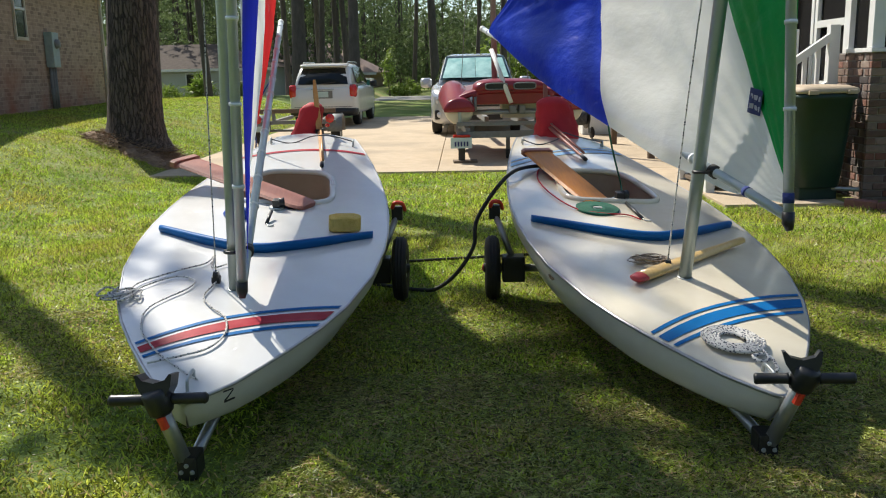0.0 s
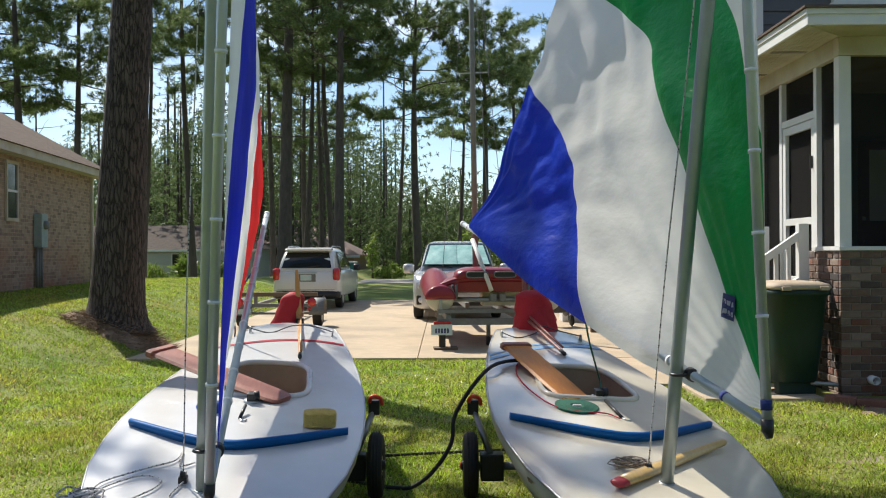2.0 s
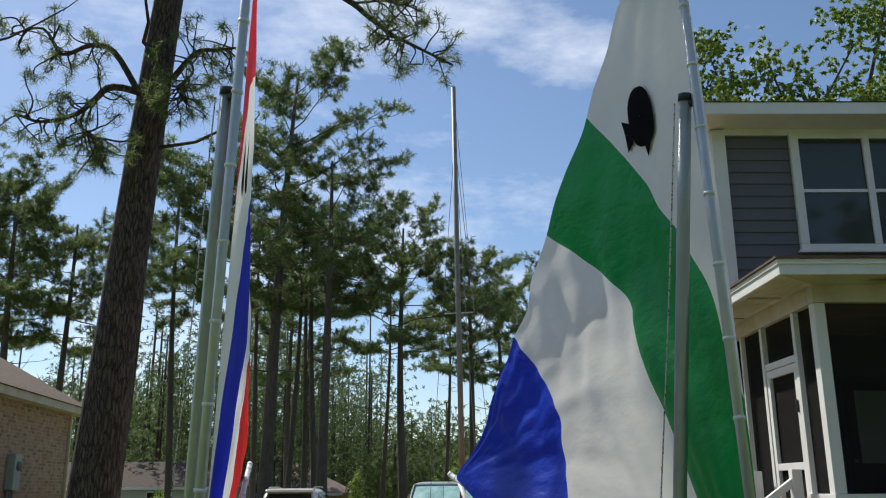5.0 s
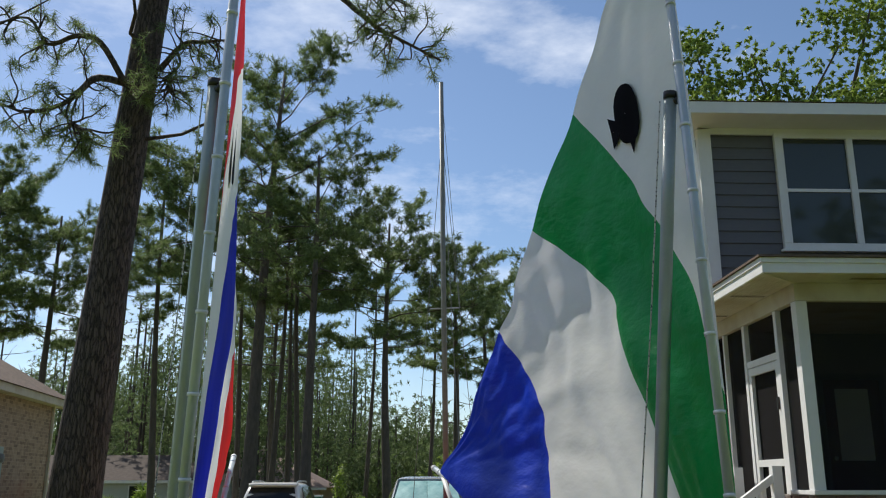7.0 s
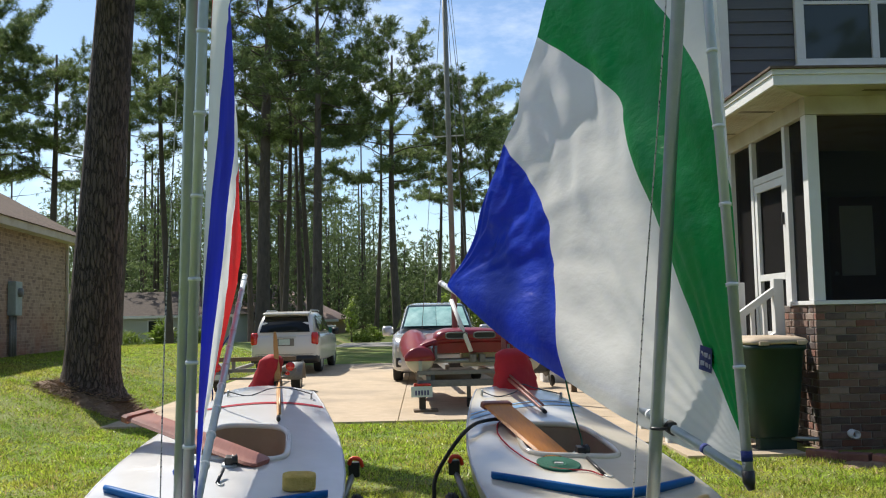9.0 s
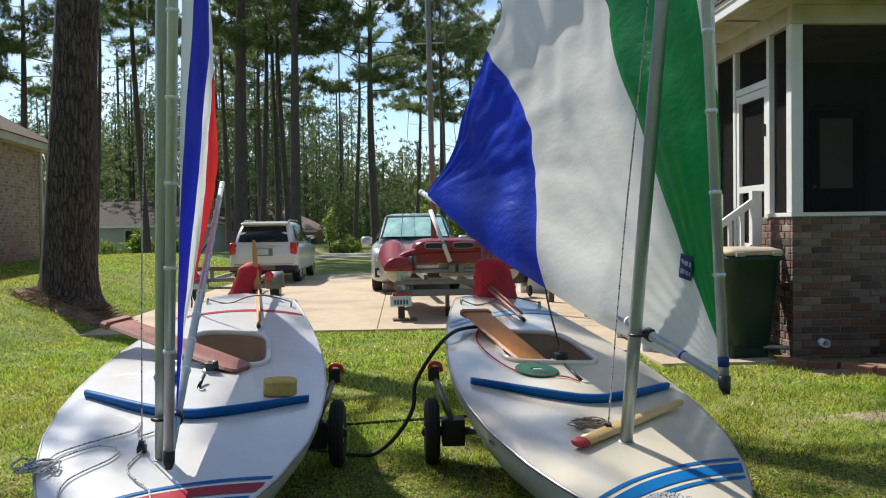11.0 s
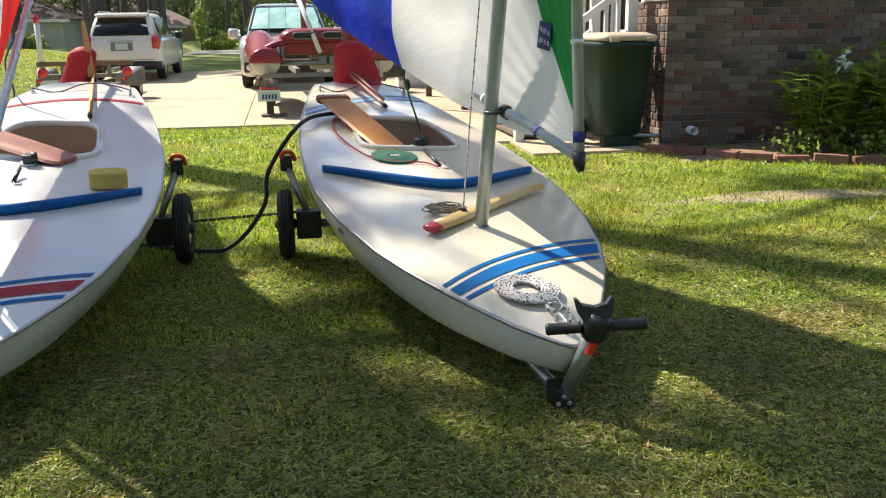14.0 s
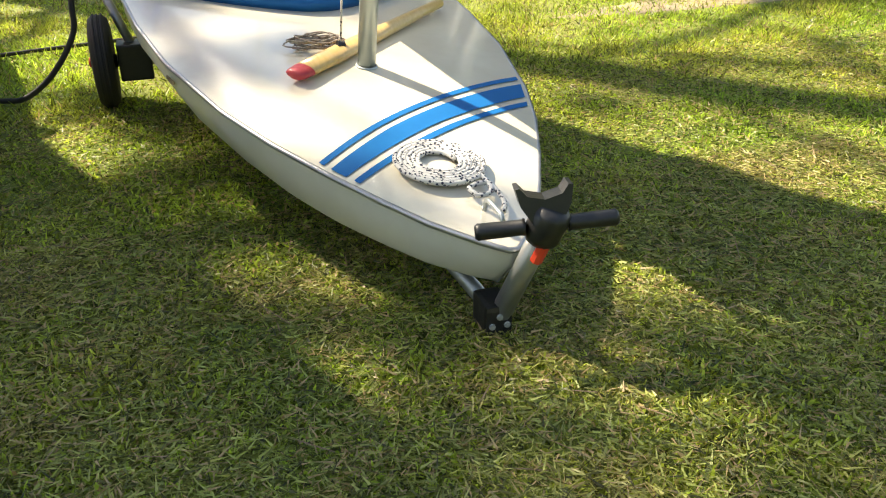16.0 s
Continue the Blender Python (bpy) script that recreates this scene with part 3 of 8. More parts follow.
def cockpit_outline(n=48):
    """The rounded opening, wider at its front edge."""
    out = []
    for k in range(n):
        a = 2 * math.pi * k / n
        c, s = math.cos(a), math.sin(a)
        x = math.copysign(abs(c) ** 0.45, c)
        y = math.copysign(abs(s) ** 0.5, s)
        out.append((x * (0.275 - 0.035 * y), 2.61 + 0.35 * y))
    return out


def inside(u, s, poly):
    hit = False
    for (x0, y0), (x1, y1) in zip(poly, poly[1:] + poly[:1]):
        if (y0 > s) != (y1 > s) and u < (x1 - x0) * (s - y0) / (y1 - y0) + x0:
            hit = not hit
    return hit


def band(parent, mat, name, f0, f1, n=60, lift=0.004):
    """A vinyl band across the deck between the curves f0(u) and f1(u), running out to the deck's edge."""
    def reach(f, sg):
        u = 0.0
        while u < 0.7 and u < half(f(sg * u)) - 0.014:
            u += 0.002
        return sg * u
    cols = []
    for q in range(3):
        f = (lambda u, q=q: f0(u) + (f1(u) - f0(u)) * q / 2)
        l, r = reach(f, -1), reach(f, 1)
        cols.append([(u, f(u)) for u in (l + (r - l) * k / n for k in range(n + 1))])
    verts = [(*cols[q][k], deck_z(*cols[q][k]) + lift) for k in range(n + 1) for q in range(3)]
    faces = [(3 * i + q, 3 * i + 3 + q, 3 * i + 4 + q, 3 * i + 1 + q) for i in range(n) for q in range(2)]
    return part(name, mesh_from(name, verts, faces, mat, True), None, parent)


def make_boat(pose_m, gel, label, bands, guard_at):
    boat = thing("sailboat", label, "sailboat", pose_m, "sailing dinghies on the lawn")
    hole = cockpit_outline()
    ss = sorted(set([0.0, 0.02, 0.05, 0.1, 0.16, 0.22] + [0.28 + 0.03 * k for k in range(128)] + [4.1]))
    nv = 44
    verts, faces = [], []
    for s in ss:
        for j in range(nv + 1):
            u = half(s) * (-1 + 2 * j / nv)
            verts.append((u, s, deck_z(u, s)))
    for i in range(len(ss) - 1):
        for j in range(nv):
            q = [i * (nv + 1) + j, i * (nv + 1) + j + 1, (i + 1) * (nv + 1) + j + 1, (i + 1) * (nv + 1) + j]
            cu, cs = sum(verts[k][0] for k in q) / 4, sum(verts[k][1] for k in q) / 4
            if not inside(cu, cs, hole):
                faces.append(q)
    part("deck", mesh_from("deck", verts, faces, gel, True), None, boat)
    secs = []
    for s in ss[::2] + [4.1]:
        w = half(s)
        side = 0.13 + 0.11 * min(1, s / 1.6) ** 0.8
        keel = side + (0.005 + 0.06 * min(1, s / 1.2)) * (1 - 0.5 * max(0, (s - 2.2) / 1.9))
        cw = w * (0.93 - 0.10 * min(1, s / 0.8))
        sh = s + 0.045 * max(0, 1 - s / 0.5)
        ring = [(w, s, -0.004), (w * 0.985, s, -side * 0.35), (cw + 0.012, sh, -side * 0.92), (cw - 0.012, sh, -side * 1.03), (cw * 0.5, sh, -(side + keel) / 2), (0, sh, -keel)]
        secs.append(ring + [(-x, y, z) for x, y, z in ring[-2::-1]])
    bm = loft(secs, closed=False, cap=False)
    bm.verts.ensure_lookup_table()
    n = len(secs[0])
    bm.faces.new([bm.verts[len(bm.verts) - n + k] for k in range(n)])
    bm.faces.new([bm.verts[k] for k in range(n)])
    part("hull", bm, M_HULL, boat, "off-white hull sides", True)
    rail = [(half(s) + 0.003, s, -0.006) for s in ss[::-1]] + [(-half(s) - 0.003, s, -0.006) for s in ss]
    part("rub_rail", tube(rail, 0.008, 6), M_RUB, boat, "thin dull aluminium edge", True)
    lip = [(u, s, deck_z(u, s) + 0.004) for u, s in hole]
    part("cockpit_lip", tube(lip + lip[:2], 0.02, 8), gel, boat, "", True)
    top = [(u * 0.985, 2.61 + (s - 2.61) * 0.985, deck_z(u, s) + 0.002) for u, s in hole]
    low = [(u * 0.9, 2.61 + (s - 2.61) * 0.9, -0.18) for u, s in hole]
    part("cockpit_well", loft([top, low], cap=False), M_TUB, boat, "tan cockpit well", True)
    part("cockpit_floor", loft([low, [(p[0] * 0.02, 2.61 + (p[1] - 2.61) * 0.02, -0.182) for p in low]], cap=False), M_TUB, boat)
    pts = [(-0.575, 0.35), (-0.3, 0.13), (-0.1, 0.02), (0.0, 0.0), (0.1, 0.02), (0.3, 0.13), (0.575, 0.35)]
    curve = smooth_path([(u, s + guard_at, 0) for u, s in pts], 6)
    secs = []
    for q in curve:
        z = deck_z(q.x, q.y)
        e = min(1.0, 1.25 - 0.5 * abs(q.x) / 0.56)
        secs.append([(q.x, q.y - 0.016, z), (q.x, q.y - 0.032, z + 0.036 * e), (q.x, q.y - 0.02, z + 0.05 * e), (q.x, q.y + 0.012, z + 0.044 * e), (q.x, q.y + 0.02, z)])
    part("splash_guard", loft(secs), M_FOAM, boat, "blue splash rail across the deck", True)
    for mat, name, f0, f1 in bands:
        band(boat, mat, name, f0, f1)
    part("mast_collar", lathe([(0.03, 0.0), (0.037, 0.0), (0.037, 0.005), (0.034, 0.008), (0.031, 0.008)], Matrix.Translation((0, 1.044 if guard_at > 1.5 else 0.941, 0.033)), 18), M_ALU, boat, "", True)
    for u in (-0.31, 0.31):
        part("pad_eye", tube(smooth_path([(u, 3.8, deck_z(u, 3.8)), (u, 3.81, 0.05), (u, 3.84, 0.05), (u, 3.85, deck_z(u, 3.85))], 4), 0.006, 6), M_ALU, boat, "", True)
    part("bow_handle", tube(smooth_path([(0.0, 0.07, 0.0), (0.0, 0.075, 0.04), (0.0, 0.11, 0.045), (0.0, 0.16, 0.04), (0.0, 0.165, 0.0)], 5), 0.007, 8), M_ALU, boat, "small metal bow handle", True)
    if guard_at > 1.5:
        s = 1.22
        chip = part("chip", prism([(0.03 * math.cos(t) * (1 + 0.25 * math.sin(3 * t)), 0.011 * math.sin(t) * (1 + 0.3 * math.cos(2 * t))) for t in (2 * math.pi * k / 14 for k in range(14))], "y", -0.003, 0.0), M_CHIP, boat, "brown chip in the gelcoat")
        d = (half(s + 0.05) - half(s - 0.05)) / 0.1
        chip.matrix_local = Matrix.Translation((-half(s) - 0.002, s, -0.05)) @ Matrix.Rotation(math.atan2(1, -d) + math.pi, 4, "Z")
    return boat


def curve3(l, c, r):
    """A curve of s over u through its values at u = -0.33, 0.07 and 0.45."""
    return lambda u: l * (u - 0.07) * (u - 0.45) / (0.40 * 0.78) + c * (u + 0.33) * (u - 0.45) / (-0.40 * 0.38) + r * (u + 0.33) * (u - 0.07) / (0.78 * 0.38)


def stripes(mat, thin, off=0.0, trim=0.0):
    lo, hi = curve3(0.375 + off + trim, 0.60 + off + trim, 0.775 + off + trim), curve3(0.455 + off - trim, 0.70 + off - trim, 0.875 + off - trim)
    return [(mat, "wide_stripe", lo, hi),
            (thin, "thin_stripe", lambda u: lo(u) - 0.055, lambda u: lo(u) - 0.03),
            (thin, "thin_stripe", lambda u: hi(u) + 0.03, lambda u: hi(u) + 0.055)]


def line(a, b):
    return lambda u: a + (b - a) * (u + 0.45) / 0.9 + 0.06 * (1 - (u / 0.45) ** 2)


boat_r = make_boat(POSE_R, M_GEL_R, "cream fibreglass dinghy with blue deck stripes on a dolly", stripes(M_BLUE, M_BLUE, 0.0, 0.008)
                   + [(M_LBLUE, "stern_stripe", line(3.18, 3.60), line(3.25, 3.67)), (M_LBLUE, "stern_stripe", line(3.29, 3.71), line(3.32, 3.74))], 1.58)
boat_l = make_boat(POSE_L, M_GEL_L, "white fibreglass dinghy with red deck stripes on a dolly", stripes(M_RED, M_BLUE, -0.075, 0.011)
                   + [(M_RED, "stern_stripe", line(3.36, 3.58), line(3.41, 3.63))], 1.43)


def bow_number(boat):
    """The small number stuck on the bow's side, as bars."""
    for k, (a, b) in enumerate([((0.11, -0.025), (0.145, -0.028)), ((0.145, -0.032), (0.115, -0.066)), ((0.115, -0.07), (0.152, -0.072))]):
        pts = []
        for s, z in (a, b):
            pts.append((half(s) * (0.985 - 0.4 * -z) + 0.008, s + 0.01, z))
        part("number_bar", tube(pts, 0.004, 6), M_BLACK, boat, "black number bar")


bow_number(boat_l)


# ---- rigs ----
def resample(points, n):
    pts = [Vector((*p, 0)) for p in points]
    pts = smooth_path(pts, 10) if len(pts) > 2 else pts
    d = [0.0]
    for a, b in zip(pts, pts[1:]):
        d.append(d[-1] + (b - a).length)
    out = []
    for k in range(n):
        t = d[-1] * k / (n - 1)
        i = max(j for j in range(len(d)) if d[j] <= t + 1e-9)
        i = min(i, len(pts) - 2)
        f = (t - d[i]) / max(1e-9, d[i + 1] - d[i])
        q = pts[i].lerp(pts[i + 1], min(1, f))
        out.append((q.x, q.y))
    return out


def join_path(*runs, n=90):
    """Runs of points, each smooth in itself, end to end, spread evenly."""
    pts = []
    for r in runs:
        q = resample(r, 40)
        pts += q if not pts else q[1:]
    v = [Vector((*p, 0)) for p in pts]
    d = [0.0]
    for a, b in zip(v, v[1:]):
        d.append(d[-1] + (b - a).length)
    out, i = [], 0
    for k in range(n):
        t = d[-1] * k / (n - 1)
        while i < len(v) - 2 and d[i + 1] < t:
            i += 1
        q = v[i].lerp(v[i + 1], min(1, (t - d[i]) / max(1e-9, d[i + 1] - d[i])))
        out.append((q.x, q.y))
    return out


FOOT, HEAD = (3.92, 0.03), (0.03, 3.95)


class Sail:
    def __init__(self, t, b, s, billow, crease=1.0):
        self.t, self.b, self.s, self.n, self.billow, self.crease = t, b, s, b.cross(s).normalized(), billow, crease

    def at(self, p, q, lift=0.0):
        l1, l2 = max(0, p) / 3.95, max(0, q) / 3.95
        l3 = max(0.0, 1 - l1 - l2)
        d = self.billow * 27 * (l1 + 0.04) * (l2 + 0.04) * (l3 + 0.02)
        r = math.hypot(3.92 - p, q)
        fold = math.atan2(q, max(0.05, 3.92 - p))
        edge = min(1.0, l1 * 6, l2 * 6 + 0.15)
        w = (0.03 * math.sin(fold * 24 + 1.3 + 0.8 * math.sin(2.1 * r)) + 0.014 * math.sin(fold * 53 + 3.0 * r) + 0.007 * math.sin(fold * 91 + 4.0 * math.sin(2.3 * r))) * math.exp(-r * 0.6) * edge
        w += 0.05 * math.sin(2.1 * p + 3.4 * q) * l1 * l2 * 3 + 0.022 * math.sin(7.0 * (p - 0.8 * q) + 1.1 * math.sin(3 * q)) * edge * (0.35 + l3)
        w += 0.03 * math.sin(5.2 * q) * l1 * (1 if l3 < 0.25 else max(0, 1 - (l3 - 0.25) * 5))
        # long soft folds down from the peak and out from the tack
        r2, f2 = math.hypot(p, 3.95 - q), math.atan2(p, max(0.05, 3.95 - q))
        w += 0.010 * math.sin(f2 * 34 + 0.9 * math.sin(1.7 * r2)) * min(1.0, r2) * math.exp(-0.28 * r2) * edge
        r3, f3 = math.hypot(p, q), math.atan2(max(0.0, q), max(0.02, p))
        w += 0.010 * math.sin(f3 * 46 + 1.2 * math.sin(2.5 * r3)) * math.exp(-0.9 * r3) * edge
        soft = 0.5 + 0.5 * math.sin(1.9 * p + 2.6 * q + 0.7)
        w += edge * soft * 0.006 * math.sin(21 * p + 6 * q + 1.8 * math.sin(2.7 * q))
        d += w * self.crease
        d += -0.03 * min(1, l1 * 3) * math.exp(-2.2 * max(0, q)) + 0.03 * math.exp(-5 * max(0, p))
        # the foot of the cloth hangs over the boom
        w = math.exp(-(max(0.0, q) / 0.22) ** 2) * max(0.0, min(1.0, (p - 0.66) / 0.3))
        d = d * (1 - w) - 0.042 * w
        return self.t + self.b * p + self.s * q + self.n * (d + lift)

    def panel(self, a, b, mat, rig, rows=22):
        n = len(a)
        verts, faces = [], []
        for k in range(n):
            for j in range(rows + 1):
                f = j / rows
                verts.append(self.at(a[k][0] * (1 - f) + b[k][0] * f, a[k][1] * (1 - f) + b[k][1] * f))
        w = rows + 1
        faces = [(k * w + j, (k + 1) * w + j, (k + 1) * w + j + 1, k * w + j + 1) for k in range(n - 1) for j in range(rows)]
        part("sail_panel", mesh_from("sail_panel", verts, faces, mat, True), None, rig)

    def shape(self, outline, mat, rig, name, label, lift=0.004):
        """A flat appliqué on both faces of the cloth."""
        cx, cy = sum(p[0] for p in outline) / len(outline), sum(p[1] for p in outline) / len(outline)
        bm = bmesh.new()
        for l in (lift, -lift):
            rings = [[bm.verts.new(self.at(cx + (p - cx) * f, cy + (q - cy) * f, l)) for p, q in outline] for f in (1.0, 0.66, 0.33, 0.02)]
            for r0, r1 in zip(rings, rings[1:]):
                for k in range(len(outline)):
                    bm.faces.new((r0[k], r0[(k + 1) % len(outline)], r1[(k + 1) % len(outline)], r1[k]))
        part(name, bm, mat, rig, label, True)


def ring_on(rig, name, p, d, r, mat, width=0.012):
    part(name, tube([p - d * width, p + d * width], r, 14), mat, rig, "", True)


def make_rig(pose_m, s_mast, mast_top, goose, lt, az, el, shift, label, hoist=(0.055, -0.05, 0), banded=True):
    rig = thing("lateen_rig", label, "sail", None, "lateen sails")
    base = pose_m @ Vector((0, s_mast, 0.02))
    top = Vector(mast_top)
    up = (top - base).normalized()
    part("mast", tube([base.lerp(top, k / 6) for k in range(7)], 0.030, 18), M_ALU_G, rig, "dull painted aluminium mast", True)
    part("mast_cap", tube([top - up * 0.01, top + up * 0.025], 0.033, 14), M_BLACK, rig, "black mast cap", True)
    az, el = radians(az), radians(el)
    b = Vector((math.cos(el) * math.cos(az), math.cos(el) * math.sin(az), math.sin(el)))
    g = pose_m @ Vector((0, s_mast, goose))
    t = g - lt * b + Vector(shift)
    s = (top + Vector(hoist) - t).normalized()
    p, c = t + 4.2 * s, t + 4.2 * b
    part("boom", tube([t, t.lerp(c, 0.5), c], 0.021, 14), M_SPAR, rig, "bright aluminium boom", True)
    part("upper_spar", tube([t + s * 0.02, t.lerp(p, 0.5), p], 0.021, 14), M_SPAR, rig, "bright aluminium spar", True)
    part("spar_joint", tube([t - s * 0.05 - b * 0.01, t - s * 0.025, t + s * 0.02], [0.013, 0.024, 0.025], 12), M_BLACK, rig, "black spar end fitting", True)
    if banded:
        part("spar_band", tube([t + s * 0.055, t + s * 0.095], 0.0228, 14), M_NAVY, rig, "navy tape band", True)
        part("boom_band", tube([t + b * 0.28, t + b * 0.305], 0.0228, 14), M_NAVY, rig, "navy tape band", True)
    part("boom_cap", tube([c - b * 0.02, c + b * 0.03], 0.024, 12), M_WHITE, rig, "white end plug", True)
    k = 0.42
    while k < 4.1:
        ring_on(rig, "sail_ring", t + s * k, s, 0.0255, M_RING, 0.007)
        if k > 0.6:
            ring_on(rig, "sail_ring", t + b * k, b, 0.0255, M_RING, 0.007)
        k += 0.33
    ring_on(rig, "gooseneck", t + b * lt, b, 0.03, M_BLACK, 0.02)
    part("gooseneck_strap", tube(smooth_path([g + up * 0.0 + Vector((0.04 * math.cos(a), 0.04 * math.sin(a), 0)) for a in (0.0, 1.2, 2.4, 3.6, 4.8, 6.0)] + [t + b * lt], 4), 0.008, 6), M_BLACK, rig, "black lashing round the mast", True)
    part("peak_lashing", tube([top + Vector((0.0, 0, -0.03)), top + Vector(hoist) + Vector((0, 0, -0.02))], 0.018, 8), M_BLACK, rig, "", True)
    return rig, t, b, s, base, top


def fish(cx, cy, k=1.0):
    """A plain leaf-like emblem outline."""
    pts = []
    for i in range(22):
        a = 2 * math.pi * i / 22
        c, sn = math.copysign(abs(math.cos(a)) ** 0.75, math.cos(a)), math.copysign(abs(math.sin(a)) ** 0.85, math.sin(a))
        pts.append((cx + k * (0.108 * c - 0.02 * sn * sn * sn), cy + k * 0.175 * sn))
    return pts


rig_r, T, B, S, mb_r, mt_r = make_rig(POSE_R, 1.044, (1.337, 3.661, 3.377), 0.55, 0.56, 105.5, 12.5, (0.052, -0.01, 0), "green, white and blue striped lateen sail on an aluminium mast", (0.042, -0.034, 0))
bw = [(2.62, 1.26), (2.12, 0.80), (2.12, 0.60), (1.95, 0.34), (1.62, -0.085)]
wg = [(1.88, 1.98), (1.17, 1.57), (1.12, 1.40), (0.87, 1.02), (0.65, 0.72), (0.46, 0.54), (0.22, 0.29), (0.06, 0.10)]
gw = [(1.2, 2.70), (0.78, 2.27), (0.66, 2.10), (0.36, 1.80), (0.2, 1.60), (0.12, 1.32), (0.04, 1.15)]
sail = Sail(T, B, S, 0.12)
leech = lambda q: (3.92 - 1.0 * q - 0.07 * math.sin(math.pi * q / 3.95), q)
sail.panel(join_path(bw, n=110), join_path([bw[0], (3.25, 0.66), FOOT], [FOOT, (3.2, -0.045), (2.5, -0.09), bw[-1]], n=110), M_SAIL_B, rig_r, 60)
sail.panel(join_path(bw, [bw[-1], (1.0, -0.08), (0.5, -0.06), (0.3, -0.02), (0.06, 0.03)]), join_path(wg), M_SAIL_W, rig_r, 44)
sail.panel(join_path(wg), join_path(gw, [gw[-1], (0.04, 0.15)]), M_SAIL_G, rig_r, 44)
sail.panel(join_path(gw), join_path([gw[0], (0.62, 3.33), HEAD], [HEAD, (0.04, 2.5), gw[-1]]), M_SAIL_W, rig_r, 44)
sail.shape(fish(0.64, 2.6), M_SAIL_K, rig_r, "emblem", "black emblem on the white panel", 0.014)
sail.shape([(0.74, 2.57), (0.83, 2.60), (0.815, 2.51), (0.82, 2.41), (0.74, 2.46)], M_SAIL_K, rig_r, "emblem_tail", "", 0.014)
sail.shape([(0.65, 2.45), (0.634, 2.36), (0.58, 2.48)], M_SAIL_K, rig_r, "emblem_fin", "", 0.014)
sail.shape([(0.36, 0.42), (0.25, 0.43), (0.27, 0.32), (0.38, 0.31)], M_NAVYCLOTH, rig_r, "maker_label", "navy sewn maker's label", 0.008)
for k, (p0, p1) in enumerate(((0.352, 0.325), (0.318, 0.29), (0.283, 0.27))):
    for o in (0.0, 0.042):
        sail.shape([(p0, 0.398 - o), (p1, 0.401 - o), (p1 + 0.001, 0.380 - o), (p0 + 0.001, 0.377 - o)], M_SAIL_W, rig_r, "label_bar", "white bar on the label", 0.011)

rig_l, TL, BL, SL, mb_l, mt_l = make_rig(POSE_L, 0.941, (-0.735, 3.423, 3.296), 0.22, 0.30, 98.2, 17.6, (0.06, 0, 0), "red, white and blue striped lateen sail on an aluminium mast", banded=False)
sail_l = Sail(TL, BL, SL, 0.015, 0.3)
rw = [(2.75, 1.15), (2.25, 0.88), (2.0, 0.6), (1.85, 0.3), (1.7, 0.04)]
wb = [(2.2, 1.68), (1.75, 1.25), (1.5, 0.95), (1.2, 0.65), (0.85, 0.38), (0.6, 0.16), (0.5, 0.03)]
bw2 = [(1.62, 2.27), (0.95, 2.02), (0.75, 1.8), (0.55, 1.45), (0.3, 1.1), (0.12, 0.85), (0.04, 0.7)]
wr = [(0.95, 2.96), (0.6, 2.85), (0.45, 2.65), (0.25, 2.4), (0.12, 2.2), (0.04, 2.05)]
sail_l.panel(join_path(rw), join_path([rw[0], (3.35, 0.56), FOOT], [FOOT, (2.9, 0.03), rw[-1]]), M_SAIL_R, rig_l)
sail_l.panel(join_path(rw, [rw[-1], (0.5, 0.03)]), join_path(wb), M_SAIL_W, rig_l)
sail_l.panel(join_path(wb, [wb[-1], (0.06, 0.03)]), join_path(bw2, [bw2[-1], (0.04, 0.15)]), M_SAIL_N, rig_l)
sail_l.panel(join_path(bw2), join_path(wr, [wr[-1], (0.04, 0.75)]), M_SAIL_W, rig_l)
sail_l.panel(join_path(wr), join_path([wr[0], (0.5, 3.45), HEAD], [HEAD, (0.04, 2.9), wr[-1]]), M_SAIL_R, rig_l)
sail_l.shape(fish(0.62, 2.45, 0.9), M_SAIL_K, rig_l, "emblem", "black emblem on the white panel", 0.014)


def rope(name, pts, r, mat, label, category, m=None, n=6, sides=6):
    ob = part(name, tube(smooth_path(pts, n), r, sides), mat, None, "", True)
    if m:
        ob.matrix_world = m
    return tagged(ob, label, category)


def deck_pts(pts, lift=0.01):
    """(s, u) pairs laid on the deck."""
    return [(u, s, deck_z(u, s) + lift) for s, u in pts]


for nm, pm, foot, top, lab in (("halyard", POSE_R, (-0.058, 1.14, 0.05), mt_r + Vector((-0.05, 0.0, -0.02)), "thin flecked halyard line beside the mast"),
                               ("halyard", POSE_L, (-0.104, 1.02, 0.05), mt_l + Vector((-0.05, 0.0, -0.02)), "thin flecked halyard line beside the mast")):
    a = pm @ Vector(foot)
    rope(nm, [a, a.lerp(top, 0.33) + Vector((-0.01, 0, 0)), a.lerp(top, 0.66), top], 0.0035, M_ROPE_F, lab, "line")
    blk = thing("deck_block", "small black pulley block on the deck", "pulley", pm)
    part("block_body", box(foot[0] - 0.02, foot[0] + 0.02, foot[1] - 0.018, foot[1] + 0.018, 0.03, 0.065, 0.008), M_BLACK, blk)
    part("sheave", lathe([(0.0, -0.012), (0.018, -0.012), (0.014, 0), (0.018, 0.012), (0.0, 0.012)], pose(foot[0], foot[1], 0.07, 0, 90, 0), 12), M_BLACK, blk)

